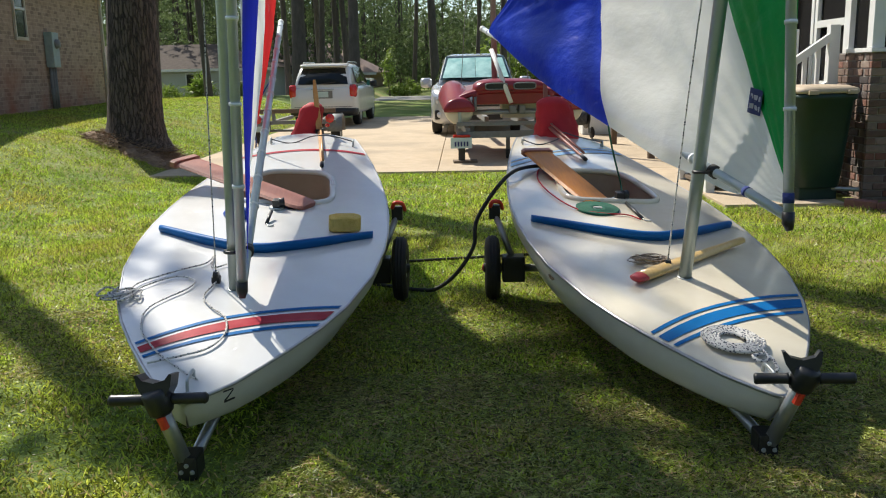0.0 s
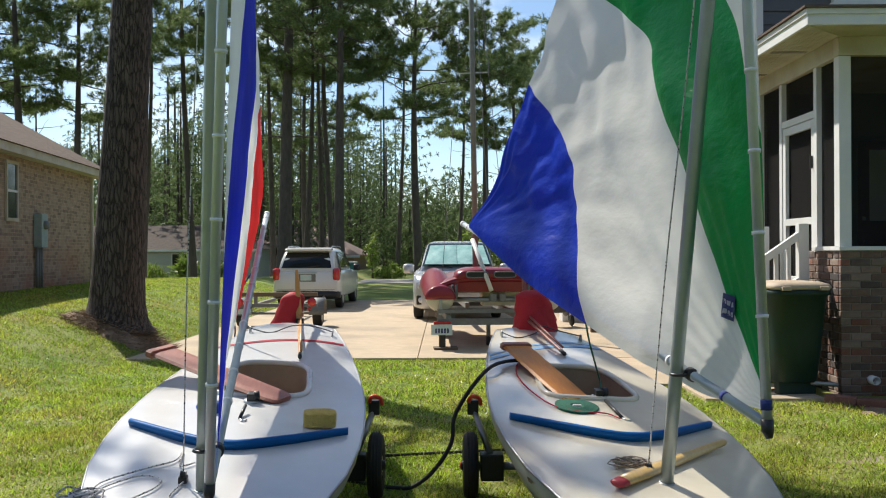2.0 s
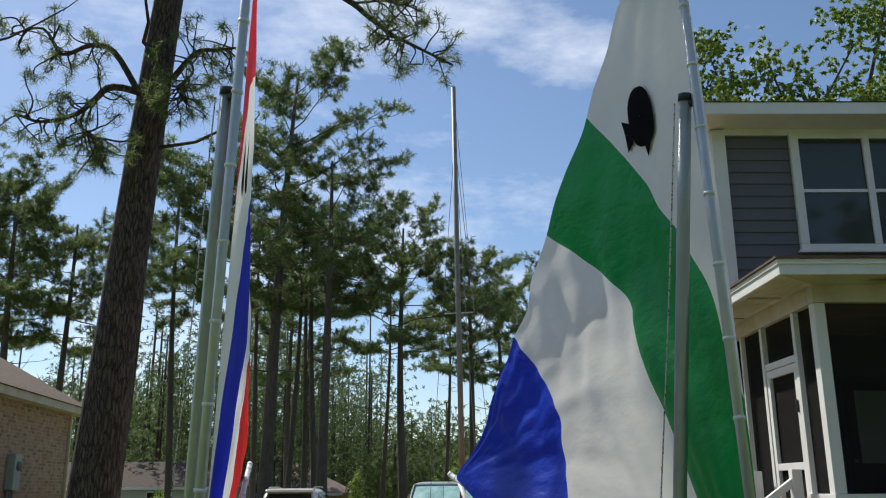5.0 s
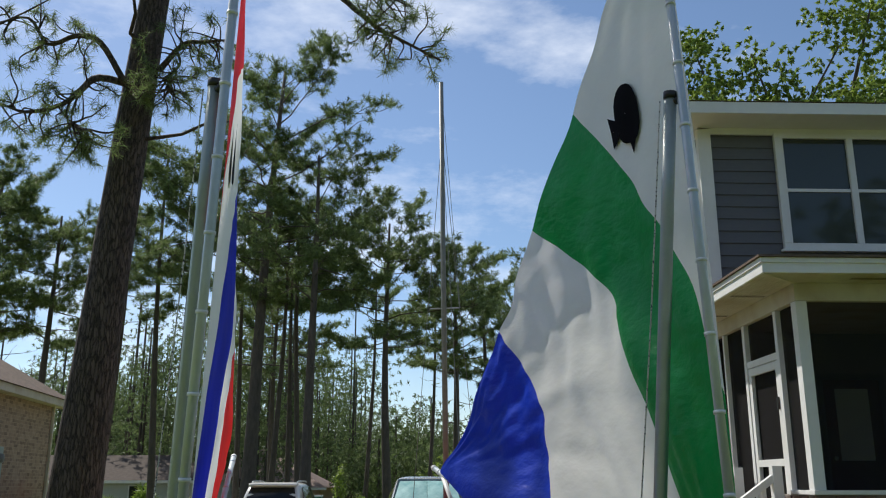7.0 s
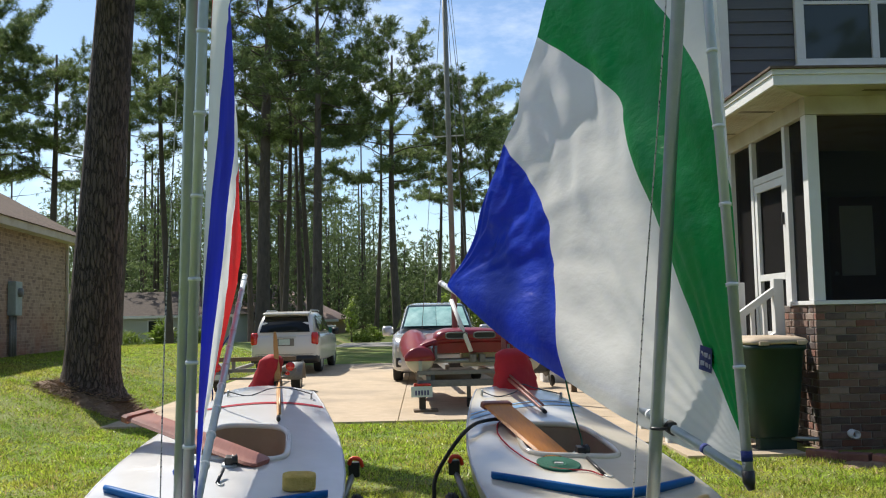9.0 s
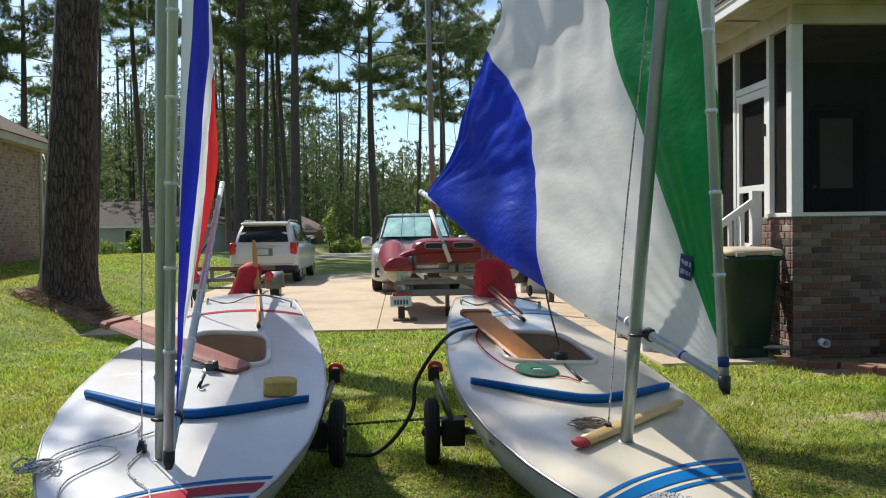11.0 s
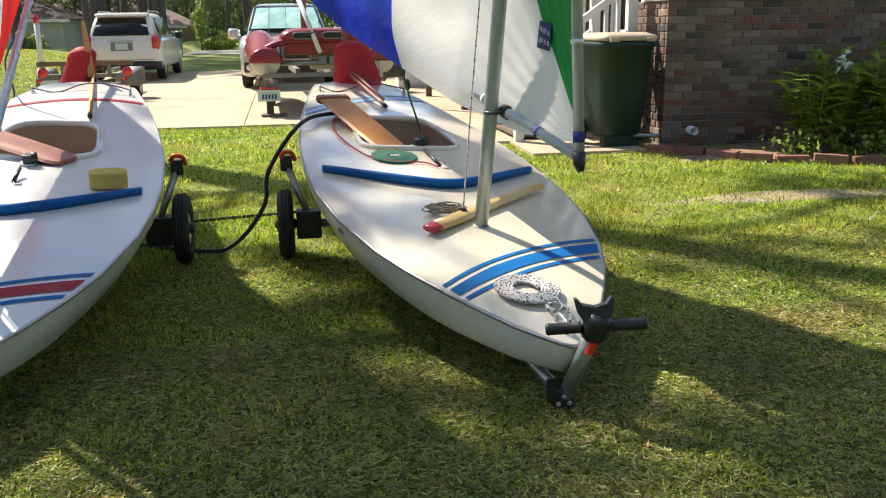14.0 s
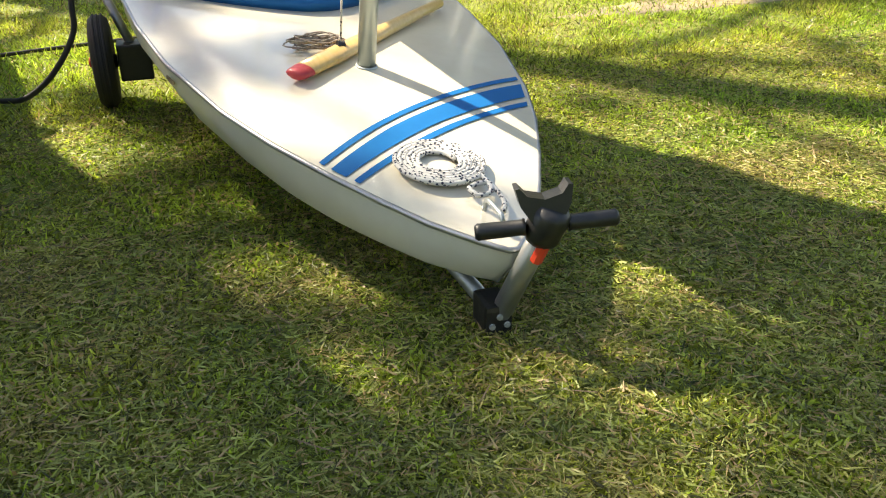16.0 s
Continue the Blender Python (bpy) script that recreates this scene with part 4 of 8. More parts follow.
# ---- dollies ----
def make_wheel(centre, parent, tilt=0.0):
    m = pose(*centre, 0, 90 + tilt, 0)
    prof = [(0.105, -0.035), (0.15, -0.046), (0.182, -0.04), (0.197, -0.022), (0.2, 0.0), (0.197, 0.022), (0.182, 0.04), (0.15, 0.046), (0.105, 0.035)]
    tyre = part("wheel", lathe([(0.03, -0.03), (0.06, -0.036), (0.1, -0.03), (0.106, 0.0), (0.1, 0.03), (0.06, 0.036), (0.03, 0.03), (0.03, -0.03)], m, 24), M_ALU, parent, "wheel with a grey rim", True)
    t = part("tyre", lathe(prof, m, 32), M_RUBBER, tyre, "black ribbed rubber tyre", True)
    for z in (-0.018, 0.0, 0.018):
        part("tread_rib", lathe([(0.197, z - 0.006), (0.2035, z - 0.003), (0.2035, z + 0.003), (0.197, z + 0.006)], m, 32), M_RUBBER, tyre, "", True)
    part("hub", lathe([(0.0, -0.06), (0.03, -0.055), (0.035, 0.0), (0.03, 0.055), (0.0, 0.06)], m, 14), M_BLACK, tyre, "", True)
    part("hub_cap", lathe([(0.0, -0.066), (0.02, -0.062), (0.024, -0.055)], m, 12), M_REDPAINT, tyre, "small red hub cap", True)


def make_dolly(pm, label, wheels, foot, head, ends, cradle_up):
    d = thing("boat_dolly", label, "boat dolly", None, "boat dollies")
    foot, head = Vector(foot), Vector(head)
    axle = [Vector(w) for w in wheels]
    mid = (axle[0] + axle[1]) / 2
    for w, sg in zip(axle, (1, -1)):
        make_wheel(w, d)
    part("axle", tube([axle[0], axle[1]], 0.025, 12), M_DOLLY, d, "", True)
    inw = (axle[1] - axle[0]).normalized()
    for w, sg in ((axle[0], 1), (axle[1], -1)):
        p = w + inw * sg * 0.13
        part("axle_block", box(p.x - 0.07, p.x + 0.07, p.y - 0.06, p.y + 0.06, p.z - 0.08, p.z + 0.08, 0.012), M_BLACK, d, "black plastic axle block")
        q = w + inw * sg * 0.02 + Vector((0, 0.12, 0.33 if abs(w.x) < 1 else 0.2))
        arm = part("gunwale_arm", tube([p + Vector((0, 0, 0.05)), q], 0.02, 10), M_DOLLY, d, "", True)
        part("arm_clamp", box(q.x - 0.035, q.x + 0.035, q.y - 0.03, q.y + 0.03, q.z - 0.04, q.z + 0.05, 0.01), M_BLACK, arm, "black clamp")
        part("clamp_strap", tube(smooth_path([q + Vector((-0.03, -0.03, 0.04)), q + Vector((-0.01, -0.04, 0.075)), q + Vector((0.035, -0.02, 0.065)), q + Vector((0.05, 0, 0.02))], 5), 0.013, 6), M_ORANGE, arm, "orange-red strap", True)
    base = foot + Vector((0, 0.02, 0.03))
    for w, sg in ((axle[0], 1), (axle[1], -1)):
        part("frame_tube", tube([base + Vector((0, 0.03, 0.02)), base.lerp(mid, 0.35) + Vector((0, 0, 0.02)), w + inw * sg * 0.3], 0.022, 10), M_DOLLY, d, "", True)
    part("foot_block", box(foot.x - 0.036, foot.x + 0.036, foot.y - 0.045, foot.y + 0.06, 0.0, 0.09, 0.014), M_BLACK, d, "black plastic foot joint")
    for k in range(3):
        part("bolt", lathe([(0.0, 0.006), (0.008, 0.005), (0.009, 0.0)], pose(foot.x - 0.02 + 0.02 * k, foot.y - 0.045, 0.035 + 0.025 * (k % 2), 90, 0, 0), 8), M_ALU, d)
    up = (head - foot).normalized()
    side = up.cross(Vector((0, 1, 0))).normalized()
    post = part("upright_tube", tube([foot + up * 0.06, head], 0.028, 12), M_DOLLY, d, "", True)
    st = [head - up * 0.10 + Vector((0, -0.0285, 0)), head - up * 0.05 + Vector((0, -0.0285, 0))]
    part("reflector", tube([st[0], st[1]], 0.016, 8), M_ORANGE, post, "orange-red reflective sticker")
    a, b = Vector(ends[0]), Vector(ends[1])
    ax = (b - a).normalized()
    c = (a + b) / 2
    for p, q in ((a, c - ax * 0.05), (b, c + ax * 0.05)):
        part("hand_grip", tube([p, p.lerp(q, 0.06), p.lerp(q, 0.12), p.lerp(q, 0.93), q], [0.015, 0.021, 0.02, 0.019, 0.022], 14), M_BLACK, d, "black rubber grip", True)
    part("handle_hub", tube([head - up * 0.045, head - up * 0.03, head + up * 0.035, head + up * 0.05], [0.04, 0.047, 0.047, 0.036], 10), M_BLACK, d, "black moulded hub", True)
    # forked bow cradle
    z = Vector((0, 0, 1))
    bx = ax
    up = Vector((-0.06, 0.22, 0.97)).normalized()
    by = up.cross(bx).normalized()
    pts = [(-0.066, 0.10), (-0.056, 0.102), (-0.04, 0.078), (0.0, 0.066), (0.04, 0.078), (0.056, 0.102), (0.066, 0.10), (0.058, 0.05), (0.034, 0.0), (-0.034, 0.0), (-0.058, 0.05)]
    rings = [[head + bx * x + up * (y * 0.85 + 0.01) + by * t for x, y in pts] for t in (0.045, -0.03)]
    part("bow_cradle", loft(rings), M_BLACK, d, "black forked bow cradle")
    return d


make_dolly(POSE_R, "aluminium launching dolly with black handle under the cream dinghy",
           [(0.305, 5.33, 0.2), (1.66, 5.2, 0.2)], (1.235, 3.03, 0.0), (1.318, 2.915, 0.335), [(1.155, 2.955, 0.322), (1.475, 2.865, 0.352)], 0)
make_dolly(POSE_L, "aluminium launching dolly with black handle under the white dinghy",
           [(-1.66, 5.2, 0.2), (-0.27, 5.34, 0.2)], (-0.865, 2.89, 0.0), (-0.935, 2.815, 0.315), [(-1.115, 2.84, 0.31), (-0.765, 2.83, 0.322)], 0)

# ---- things on the decks ----
def spiral(cx, cy, r0, r1, turns, z, n=28, wob=0.0):
    out = []
    for k in range(int(turns * n) + 1):
        a = 2 * math.pi * k / n
        r = r0 + (r1 - r0) * k / (turns * n)
        out.append((cx + r * math.cos(a), cy + r * math.sin(a), z + wob * math.sin(3 * a)))
    return out


coil = part("rope_coil", tube(spiral(-0.035, 0.385, 0.05, 0.125, 6, 0.037), 0.0072, 7), M_ROPE_F, None, "", True)
coil.matrix_world = POSE_R
tagged(coil, "white flecked rope in a flat coil on the foredeck", "rope")
rope("rope_tail", deck_pts([(0.30, 0.05), (0.22, 0.045), (0.20, 0.0), (0.24, -0.01), (0.25, 0.05), (0.17, 0.055), (0.12, 0.03)], 0.02), 0.007, M_ROPE_F, "knotted tail of the flecked bow rope", "rope", POSE_R)
rope("bow_line", deck_pts([(0.13, 0.02), (0.16, -0.02), (0.22, -0.08), (0.32, -0.17), (0.42, -0.24), (0.55, -0.31), (0.74, -0.33), (0.93, -0.21), (1.03, -0.21), (1.07, -0.31), (0.98, -0.42), (0.9, -0.47), (1.02, -0.46), (1.15, -0.31), (1.24, -0.2), (1.36, -0.19), (1.18, -0.16), (1.22, -0.1)], 0.011), 0.004, M_ROPE_F, "loose flecked line lying across the white foredeck", "rope", POSE_L)
rope("halyard_tail", deck_pts([(1.0, -0.1), (0.84, -0.12), (0.72, -0.06), (0.62, 0.02), (0.48, 0.05), (0.36, 0.01), (0.3, -0.08), (0.26, -0.2)], 0.011), 0.0045, M_ROPE_F, "loose flecked halyard tail on the white foredeck", "rope", POSE_L)
tang = []
rnd = random.Random(8)
for k in range(40):
    tang.append((-0.12 + 0.1 * math.cos(1.9 * k) * rnd.uniform(0.6, 1.1), 1.22 + 0.05 * math.sin(1.9 * k) * rnd.uniform(0.6, 1.2), 0.042 + 0.035 * rnd.random()))
rope("rope_tangle", tang, 0.0028, M_ROPE_B, "small tangle of brown cord by the mast", "rope", POSE_R)
tang = [(-0.5 + rnd.uniform(-0.09, 0.1), 0.86 + rnd.uniform(-0.07, 0.07), 0.02 + 0.02 * rnd.random()) for k in range(24)]
rope("rope_tangle", tang, 0.005, M_ROPE_F, "tangle of pale line at the white deck's edge", "rope", POSE_L)

tape = part("webbing_roll", loft([[(-0.155 + r * math.cos(2 * math.pi * k / 40), 2.105 + r * math.sin(2 * math.pi * k / 40), deck_z(-0.155, 2.1) + 0.5 * h) for k in range(40)] for r, h in ((0.125, 0.0), (0.127, 0.02), (0.12, 0.026), (0.10, 0.022), (0.098, 0.026), (0.075, 0.022), (0.073, 0.026), (0.05, 0.022), (0.048, 0.026), (0.03, 0.022), (0.028, 0.005))], cap=False), M_ROPE_G, None, "", True)
tape.matrix_world = POSE_R
tagged(tape, "flat coiled roll of green webbing on the deck", "webbing")
part("roll_end", box(-0.18, -0.13, 2.09, 2.11, 0.035, 0.05, 0.004), M_ROPE, tape, "pale strap end")
rope("red_line", deck_pts([(1.9, 0.04), (1.98, -0.02), (2.0, -0.16), (2.1, -0.29), (2.4, -0.37), (2.72, -0.39), (2.95, -0.35), (3.05, -0.3)], 0.01), 0.0045, M_ROPE_R, "thin red line snaking over the cream deck", "rope", POSE_R)

# paddle
pad = thing("paddle", "pale varnished wooden paddle with a red tip on the deck", "paddle", POSE_R)
a, b = Vector((-0.27, 0.96, 0.056)), Vector((0.50, 1.575, 0.05))
d = (b - a).normalized()
sd = d.cross(Vector((0, 0, 1))).normalized()
def oval(p, w, h):
    return [p + sd * w * math.cos(2 * math.pi * k / 12) + Vector((0, 0, 1)) * h * math.sin(2 * math.pi * k / 12) for k in range(12)]
L = (b - a).length
part("shaft", loft([oval(a + d * L * f, w, h) for f, w, h in ((0.06, 0.04, 0.018), (0.2, 0.042, 0.02), (0.4, 0.038, 0.022), (0.6, 0.03, 0.022), (0.8, 0.024, 0.02), (0.985, 0.022, 0.018), (1.0, 0.016, 0.014))]), M_PINE, pad, "", True)
part("red_tip", loft([oval(a + d * L * f, w, h) for f, w, h in ((0.0, 0.02, 0.01), (0.008, 0.034, 0.016), (0.061, 0.041, 0.0185))]), M_REDPAINT, pad, "red painted blade tip", True)


def make_board(pm, a, b, width, thick, mat, label, cap):
    """A daggerboard from its head a to its tip b."""
    ob = thing("daggerboard", label, "daggerboard", pm)
    a, b = Vector(a), Vector(b)
    d = (b - a).normalized()
    sd = d.cross(Vector((0, 0, 1))).normalized()
    up = sd.cross(d)
    secs = []
    for f, w in ((0.0, 1.0), (0.3, 1.0), (0.7, 0.98), (0.93, 0.93), (0.98, 0.8), (1.0, 0.55)):
        c = a.lerp(b, f)
        hw = width / 2 * w
        secs.append([c + sd * x * hw + up * y * thick / 2 for x, y in ((-1, 0), (-0.85, 0.8), (-0.5, 1), (0.5, 1), (0.85, 0.8), (1, 0), (0.85, -0.8), (0.5, -1), (-0.5, -1), (-0.85, -0.8))])
    part("blade", loft(secs), mat, ob)
    secs = []
    for o in (-0.025, -0.02, 0.02, 0.025):
        k = 0.8 if abs(o) > 0.021 else 1
        secs.append([a + d * o + sd * x * (width / 2 + 0.005) * (0.5 + 0.5 * k) + up * y * 0.025 * k for x, y in ((-1, -0.6), (-1, 0.6), (-0.85, 1), (0.85, 1), (1, 0.6), (1, -0.6), (0.85, -1), (-0.85, -1))])
    part("head_cap", loft(secs), cap, ob, "thick wooden head cap")
    return ob


make_board(POSE_R, (-0.32, 3.19, 0.10), (-0.115, 2.24, 0.03), 0.21, 0.028, M_VARN, "orange varnished mahogany daggerboard resting across the cockpit", M_MAROON)
make_board(POSE_L, (-0.67, 2.71, 0.15), (0.18, 2.18, 0.045), 0.21, 0.028, M_MAROON, "reddish mahogany daggerboard sticking out over the gunwale", M_MAROON)

sp = thing("sponge", "dry yellow boat sponge on the white deck", "sponge", POSE_L @ pose(0.418, 1.83, 0.03, 0, 0, 8))
o = []
for k in range(36):
    t = 2 * math.pi * k / 36
    c, s = math.cos(t), math.sin(t)
    r = 1 - 0.16 * math.exp(-((abs(t - math.pi * 1.5)) / 0.35) ** 2)
    o.append((0.088 * math.copysign(abs(c) ** 0.6, c), 0.055 * r * math.copysign(abs(s) ** 0.6, s)))
part("sponge_block", prism(o, "z", 0.0, 0.075, 0.008), M_SPONGE, sp, "", True)

for nm, pm, u, s in (("cleat", POSE_L, -0.005, 2.15), ("cleat", POSE_R, 0.02, 2.29)):
    c = thing("cam_cleat", "black swivel cleat in front of the cockpit", "cleat", pm)
    z = deck_z(u, s)
    part("cleat_base", lathe([(0.0, 0.0), (0.045, 0.0), (0.042, 0.012), (0.0, 0.014)], Matrix.Translation((u, s, z)), 16), M_ALU, c, "", True)
    part("cleat_body", box(u - 0.022, u + 0.022, s - 0.03, s + 0.03, z + 0.01, z + 0.055, 0.008), M_BLACK, c)
    part("sheave", lathe([(0.0, -0.016), (0.03, -0.014), (0.024, 0), (0.03, 0.014), (0.0, 0.016)], pose(u + 0.03, s - 0.01, z + 0.04, 0, 90, 20), 14), M_BLACK, c, "", True)
for pm, pts in ((POSE_L, [(-0.005, 1.97, 0.075), (-0.015, 1.86, 0.04)]), (POSE_R, [(0.04, 2.2, 0.05), (0.06, 1.93, 0.04)])):
    st = thing("shock_cord_hook", "black cord with a metal hook on the deck", "hook", pm)
    part("cord", tube(pts, 0.01, 8), M_BLACK, st, "", True)
    e = Vector(pts[-1])
    part("wire_hook", tube(smooth_path([e, e + Vector((0.01, -0.03, 0.0)), e + Vector((0.03, -0.04, 0)), e + Vector((0.04, -0.02, 0))], 5), 0.004, 6), M_ALU, st, "", True)
cl = part("blue_cloth", loft([[(-0.2 + r * 0.075 * math.cos(2 * math.pi * k / 20) * (1 + 0.15 * math.sin(5 * k)), 1.98 + r * 0.06 * math.sin(2 * math.pi * k / 20), 0.033 + h) for k in range(20)] for r, h in ((1, 0), (1.03, 0.015), (0.8, 0.045), (0.3, 0.055), (0.02, 0.05))], cap=False), M_BLUECLOTH, None, "", True)
cl.matrix_world = POSE_L
tagged(cl, "crumpled blue cloth bundle on the deck", "cloth")


def make_rudder(pm, tip, stern, top, bag_c, bag_r, lean, mat, label, bag_label, seed):
    r = thing("rudder", label, "rudder")
    a, b = pm @ Vector(tip), Vector(stern)
    d = (b - a).normalized()
    till = part("tiller", tube([a, a + d * 0.05, a.lerp(b, 0.6), b], [0.009, 0.010, 0.013, 0.015], 8), mat, r, "", True)
    part("tiller_tip", tube([a - d * 0.05, a + d * 0.03], 0.014, 8), M_BLACK, till, "black extension joint", True)
    part("extension", tube([a + d * 0.02 + Vector((0.01, 0, 0.025)), b + Vector((0.01, 0, 0.03))], 0.009, 8), mat, till, "", True)
    c = Vector(top)
    part("rudder_head", loft([[b + (c - b) * f + Vector((x * w, y * 0.012, 0)) for x, y in ((-1, -1), (1, -1), (1, 1), (-1, 1))] for f, w in ((-0.15, 0.024), (0.3, 0.022), (0.8, 0.016), (1.0, 0.009))]), mat, r, "upright wooden rudder blade")
    part("rudder_bracket", box(b.x - 0.03, b.x + 0.03, b.y - 0.02, b.y + 0.05, b.z - 0.12, b.z + 0.02, 0.008), M_BLACK, r)
    rn = random.Random(seed)
    secs = []
    for f in (k / 16 for k in range(17)):
        w = 1.12 - 0.42 * f - 4.0 * max(0.0, f - 0.9)
        ring = []
        for k in range(28):
            t = 2 * math.pi * k / 28
            q = w * (1 + 0.05 * math.sin(3 * t + 5 * f + seed) + 0.045 * math.sin(7 * t - 6 * f) + 0.04 * math.sin(11 * t + 17 * f + 2 * math.sin(3 * t)) + rn.uniform(-0.015, 0.015))
            ring.append((bag_c[0] + lean * f + bag_r[0] * q * math.copysign(abs(math.cos(t)) ** 0.65, math.cos(t)), bag_c[1] + bag_r[1] * q * math.copysign(abs(math.sin(t)) ** 0.65, math.sin(t)), bag_c[2] + bag_r[2] * f))
        secs.append(ring)
    bag = part("rudder_bag", loft(secs), M_BAG, None, "", True)
    tagged(bag, bag_label, "bag")
    return r


make_rudder(POSE_L, (0.15, 3.12, 0.05), (-1.02, 7.05, 0.95), (-1.05, 7.1, 1.36), (-1.17, 7.12, 0.82), (0.115, 0.10, 0.36), 0.1, M_TILLER, "wooden rudder and tiller lying on the white deck", "crumpled red canvas bag hung behind the white stern", 4)
make_rudder(POSE_R, (0.04, 3.3, 0.05), (0.80, 7.0, 0.97), (0.79, 7.1, 1.335), (0.885, 7.07, 0.855), (0.165, 0.15, 0.335), -0.04, M_MAROON, "wooden rudder and tiller lying on the cream deck", "crumpled red canvas bag hung behind the cream stern", 6)
rope("traveller_line", [(-0.31, 3.82, 0.045), (-0.2, 3.74, 0.03), (-0.05, 3.8, 0.06), (0.02, 3.92, 0.09), (0.1, 3.86, 0.08), (0.31, 3.83, 0.045)], 0.005, M_ROPE_D, "dark bridle line across the cream stern", "rope", POSE_R)
rope("traveller_line", [(-0.31, 3.82, 0.045), (-0.15, 3.78, 0.03), (0.0, 3.86, 0.07), (0.15, 3.84, 0.08), (0.31, 3.83, 0.045)], 0.005, M_ROPE_D, "dark bridle line across the white stern", "rope", POSE_L)
bl = T + B * 1.75
rope("mainsheet", [bl + Vector((0, 0, -0.02)), bl.lerp(POSE_R @ Vector((0.05, 2.4, 0.08)), 0.4) + Vector((0.0, 0, -0.03)), POSE_R @ Vector((0.12, 2.62, 0.06)), POSE_R @ Vector((0.05, 2.34, 0.07))], 0.0055, M_ROPE_G, "dark green mainsheet hanging from the boom", "rope")
rope("mainsheet", [TL + BL * 2.9 + Vector((0, 0, -0.02)), (-1.40, 6.4, 1.12), (-1.43, 6.6, 0.92), (-1.47, 6.65, 0.8), (-1.56, 6.6, 0.78), (-1.52, 6.72, 0.8), (-1.42, 6.85, 0.8), (-1.36, 6.9, 0.8)], 0.006, M_NAVY, "navy mainsheet looping from the boom to the white stern", "rope")
rope("garden_hose", [POSE_R @ Vector((-0.15, 3.02, 0.045)), POSE_R @ Vector((-0.40, 2.98, 0.05)), POSE_R @ Vector((-0.6, 2.75, 0.03)), (0.22, 5.55, 0.48), (0.19, 5.5, 0.3), (0.08, 5.45, 0.14), (-0.05, 5.45, 0.04), (-0.16, 5.5, 0.02), (-0.35, 5.6, 0.02), (-0.8, 5.9, 0.02)], 0.013, M_RUBBER, "thick black hose looping from the deck to the grass", "hose")
rope("ground_hose", [(-0.7, 6.2, 0.03), (-0.2, 6.35, 0.03), (0.3, 6.45, 0.03), (0.9, 6.6, 0.03), (1.6, 7.0, 0.03)], 0.012, M_RUBBER, "black hose lying on the grass between the boats", "hose")


# ---- the porch house ----
house = thing("porch_house", "two-storey house with grey siding and a brick-based screened porch", "house")
X0, Y0, ZT = 4.24, 9.06, 1.5
# wall cores carry the mortar; the bricks stand proud of them
wall_f = part("porch_wall", box(X0 + 0.012, 13.0, Y0 + 0.012, Y0 + 0.22, -0.1, ZT), M_MORTAR, house, "low mottled brick wall of the porch")
wall_s = part("porch_side_wall", box(X0 + 0.012, X0 + 0.22, Y0 + 0.225, 9.95, -0.1, ZT), M_MORTAR, house, "low mottled brick wall beside the steps")
wall_main = part("main_wall", box(X0 + 0.35, 14.0, 12.42, 20.0, 0.0, 6.95), M_DARKWALL, house, "shaded grey house wall")
part("porch_floor", box(X0 + 0.23, 13.0, Y0 + 0.23, 12.4, 0.9, 1.0), M_PLANK, house)
part("porch_end_wall", box(12.98, 13.2, Y0, 12.4, 0.0, 3.9), M_DARKWALL, house)
part("left_foundation", box(X0 + 0.03, X0 + 0.3, 9.96, 12.4, 0.0, 1.0), M_MORTAR, house)
sill = part("porch_sill", box(X0 - 0.02, 13.0, Y0 - 0.02, Y0 + 0.22, ZT + 0.002, ZT + 0.045, 0.006), M_WHITE, house, "white sill cap")
part("porch_sill", box(X0 - 0.02, X0 + 0.2, Y0 + 0.222, 9.72, ZT + 0.002, ZT + 0.045, 0.006), M_WHITE, house, "white sill cap")
part("corner_post", box(X0 + 0.0, X0 + 0.125, Y0 + 0.02, Y0 + 0.145, ZT + 0.047, 3.52, 0.006), M_WHITE, house, "white corner post")
for x in (6.12, 8.2, 10.4):
    part("screen_stud", box(x - 0.025, x + 0.025, Y0 + 0.05, Y0 + 0.12, ZT + 0.047, 3.52, 0.004), M_WHITE, house)
part("front_beam", box(X0, 13.0, Y0 + 0.02, Y0 + 0.16, 3.525, 3.72, 0.006), M_SOFFIT, house, "pale beam over the screens")
part("side_beam", box(X0, X0 + 0.14, Y0 + 0.165, 12.4, 3.525, 3.72, 0.006), M_SOFFIT, house, "pale beam over the screens")
# left face: side screen, screen door and its frame
for y0, y1, z0, z1 in ((9.66, 9.74, 1.0, 3.52), (10.66, 10.74, 1.0, 3.52), (11.4, 11.45, 1.0, 3.52)):
    part("side_stud", box(X0 + 0.01, X0 + 0.10, y0, y1, z0, z1, 0.004), M_WHITE, house)
part("door_header", box(X0 + 0.015, X0 + 0.09, 9.745, 10.655, 2.98, 3.06, 0.004), M_WHITE, house)
sdoor = part("screen_door", box(X0 + 0.02, X0 + 0.06, 9.75, 9.83, 1.02, 2.97, 0.004), M_WHITE, house, "white framed screen door")
part("door_stile", box(X0 + 0.02, X0 + 0.06, 10.57, 10.65, 1.02, 2.97, 0.004), M_WHITE, sdoor)
for z0, z1 in ((1.02, 1.2), (1.80, 1.88), (2.88, 2.97)):
    part("door_rail", box(X0 + 0.02, X0 + 0.06, 9.832, 10.568, z0, z1, 0.004), M_WHITE, sdoor)
part("door_latch", box(X0 - 0.01, X0 + 0.02, 9.78, 9.80, 2.42, 2.56, 0.004), M_BLACK, sdoor, "black latch")
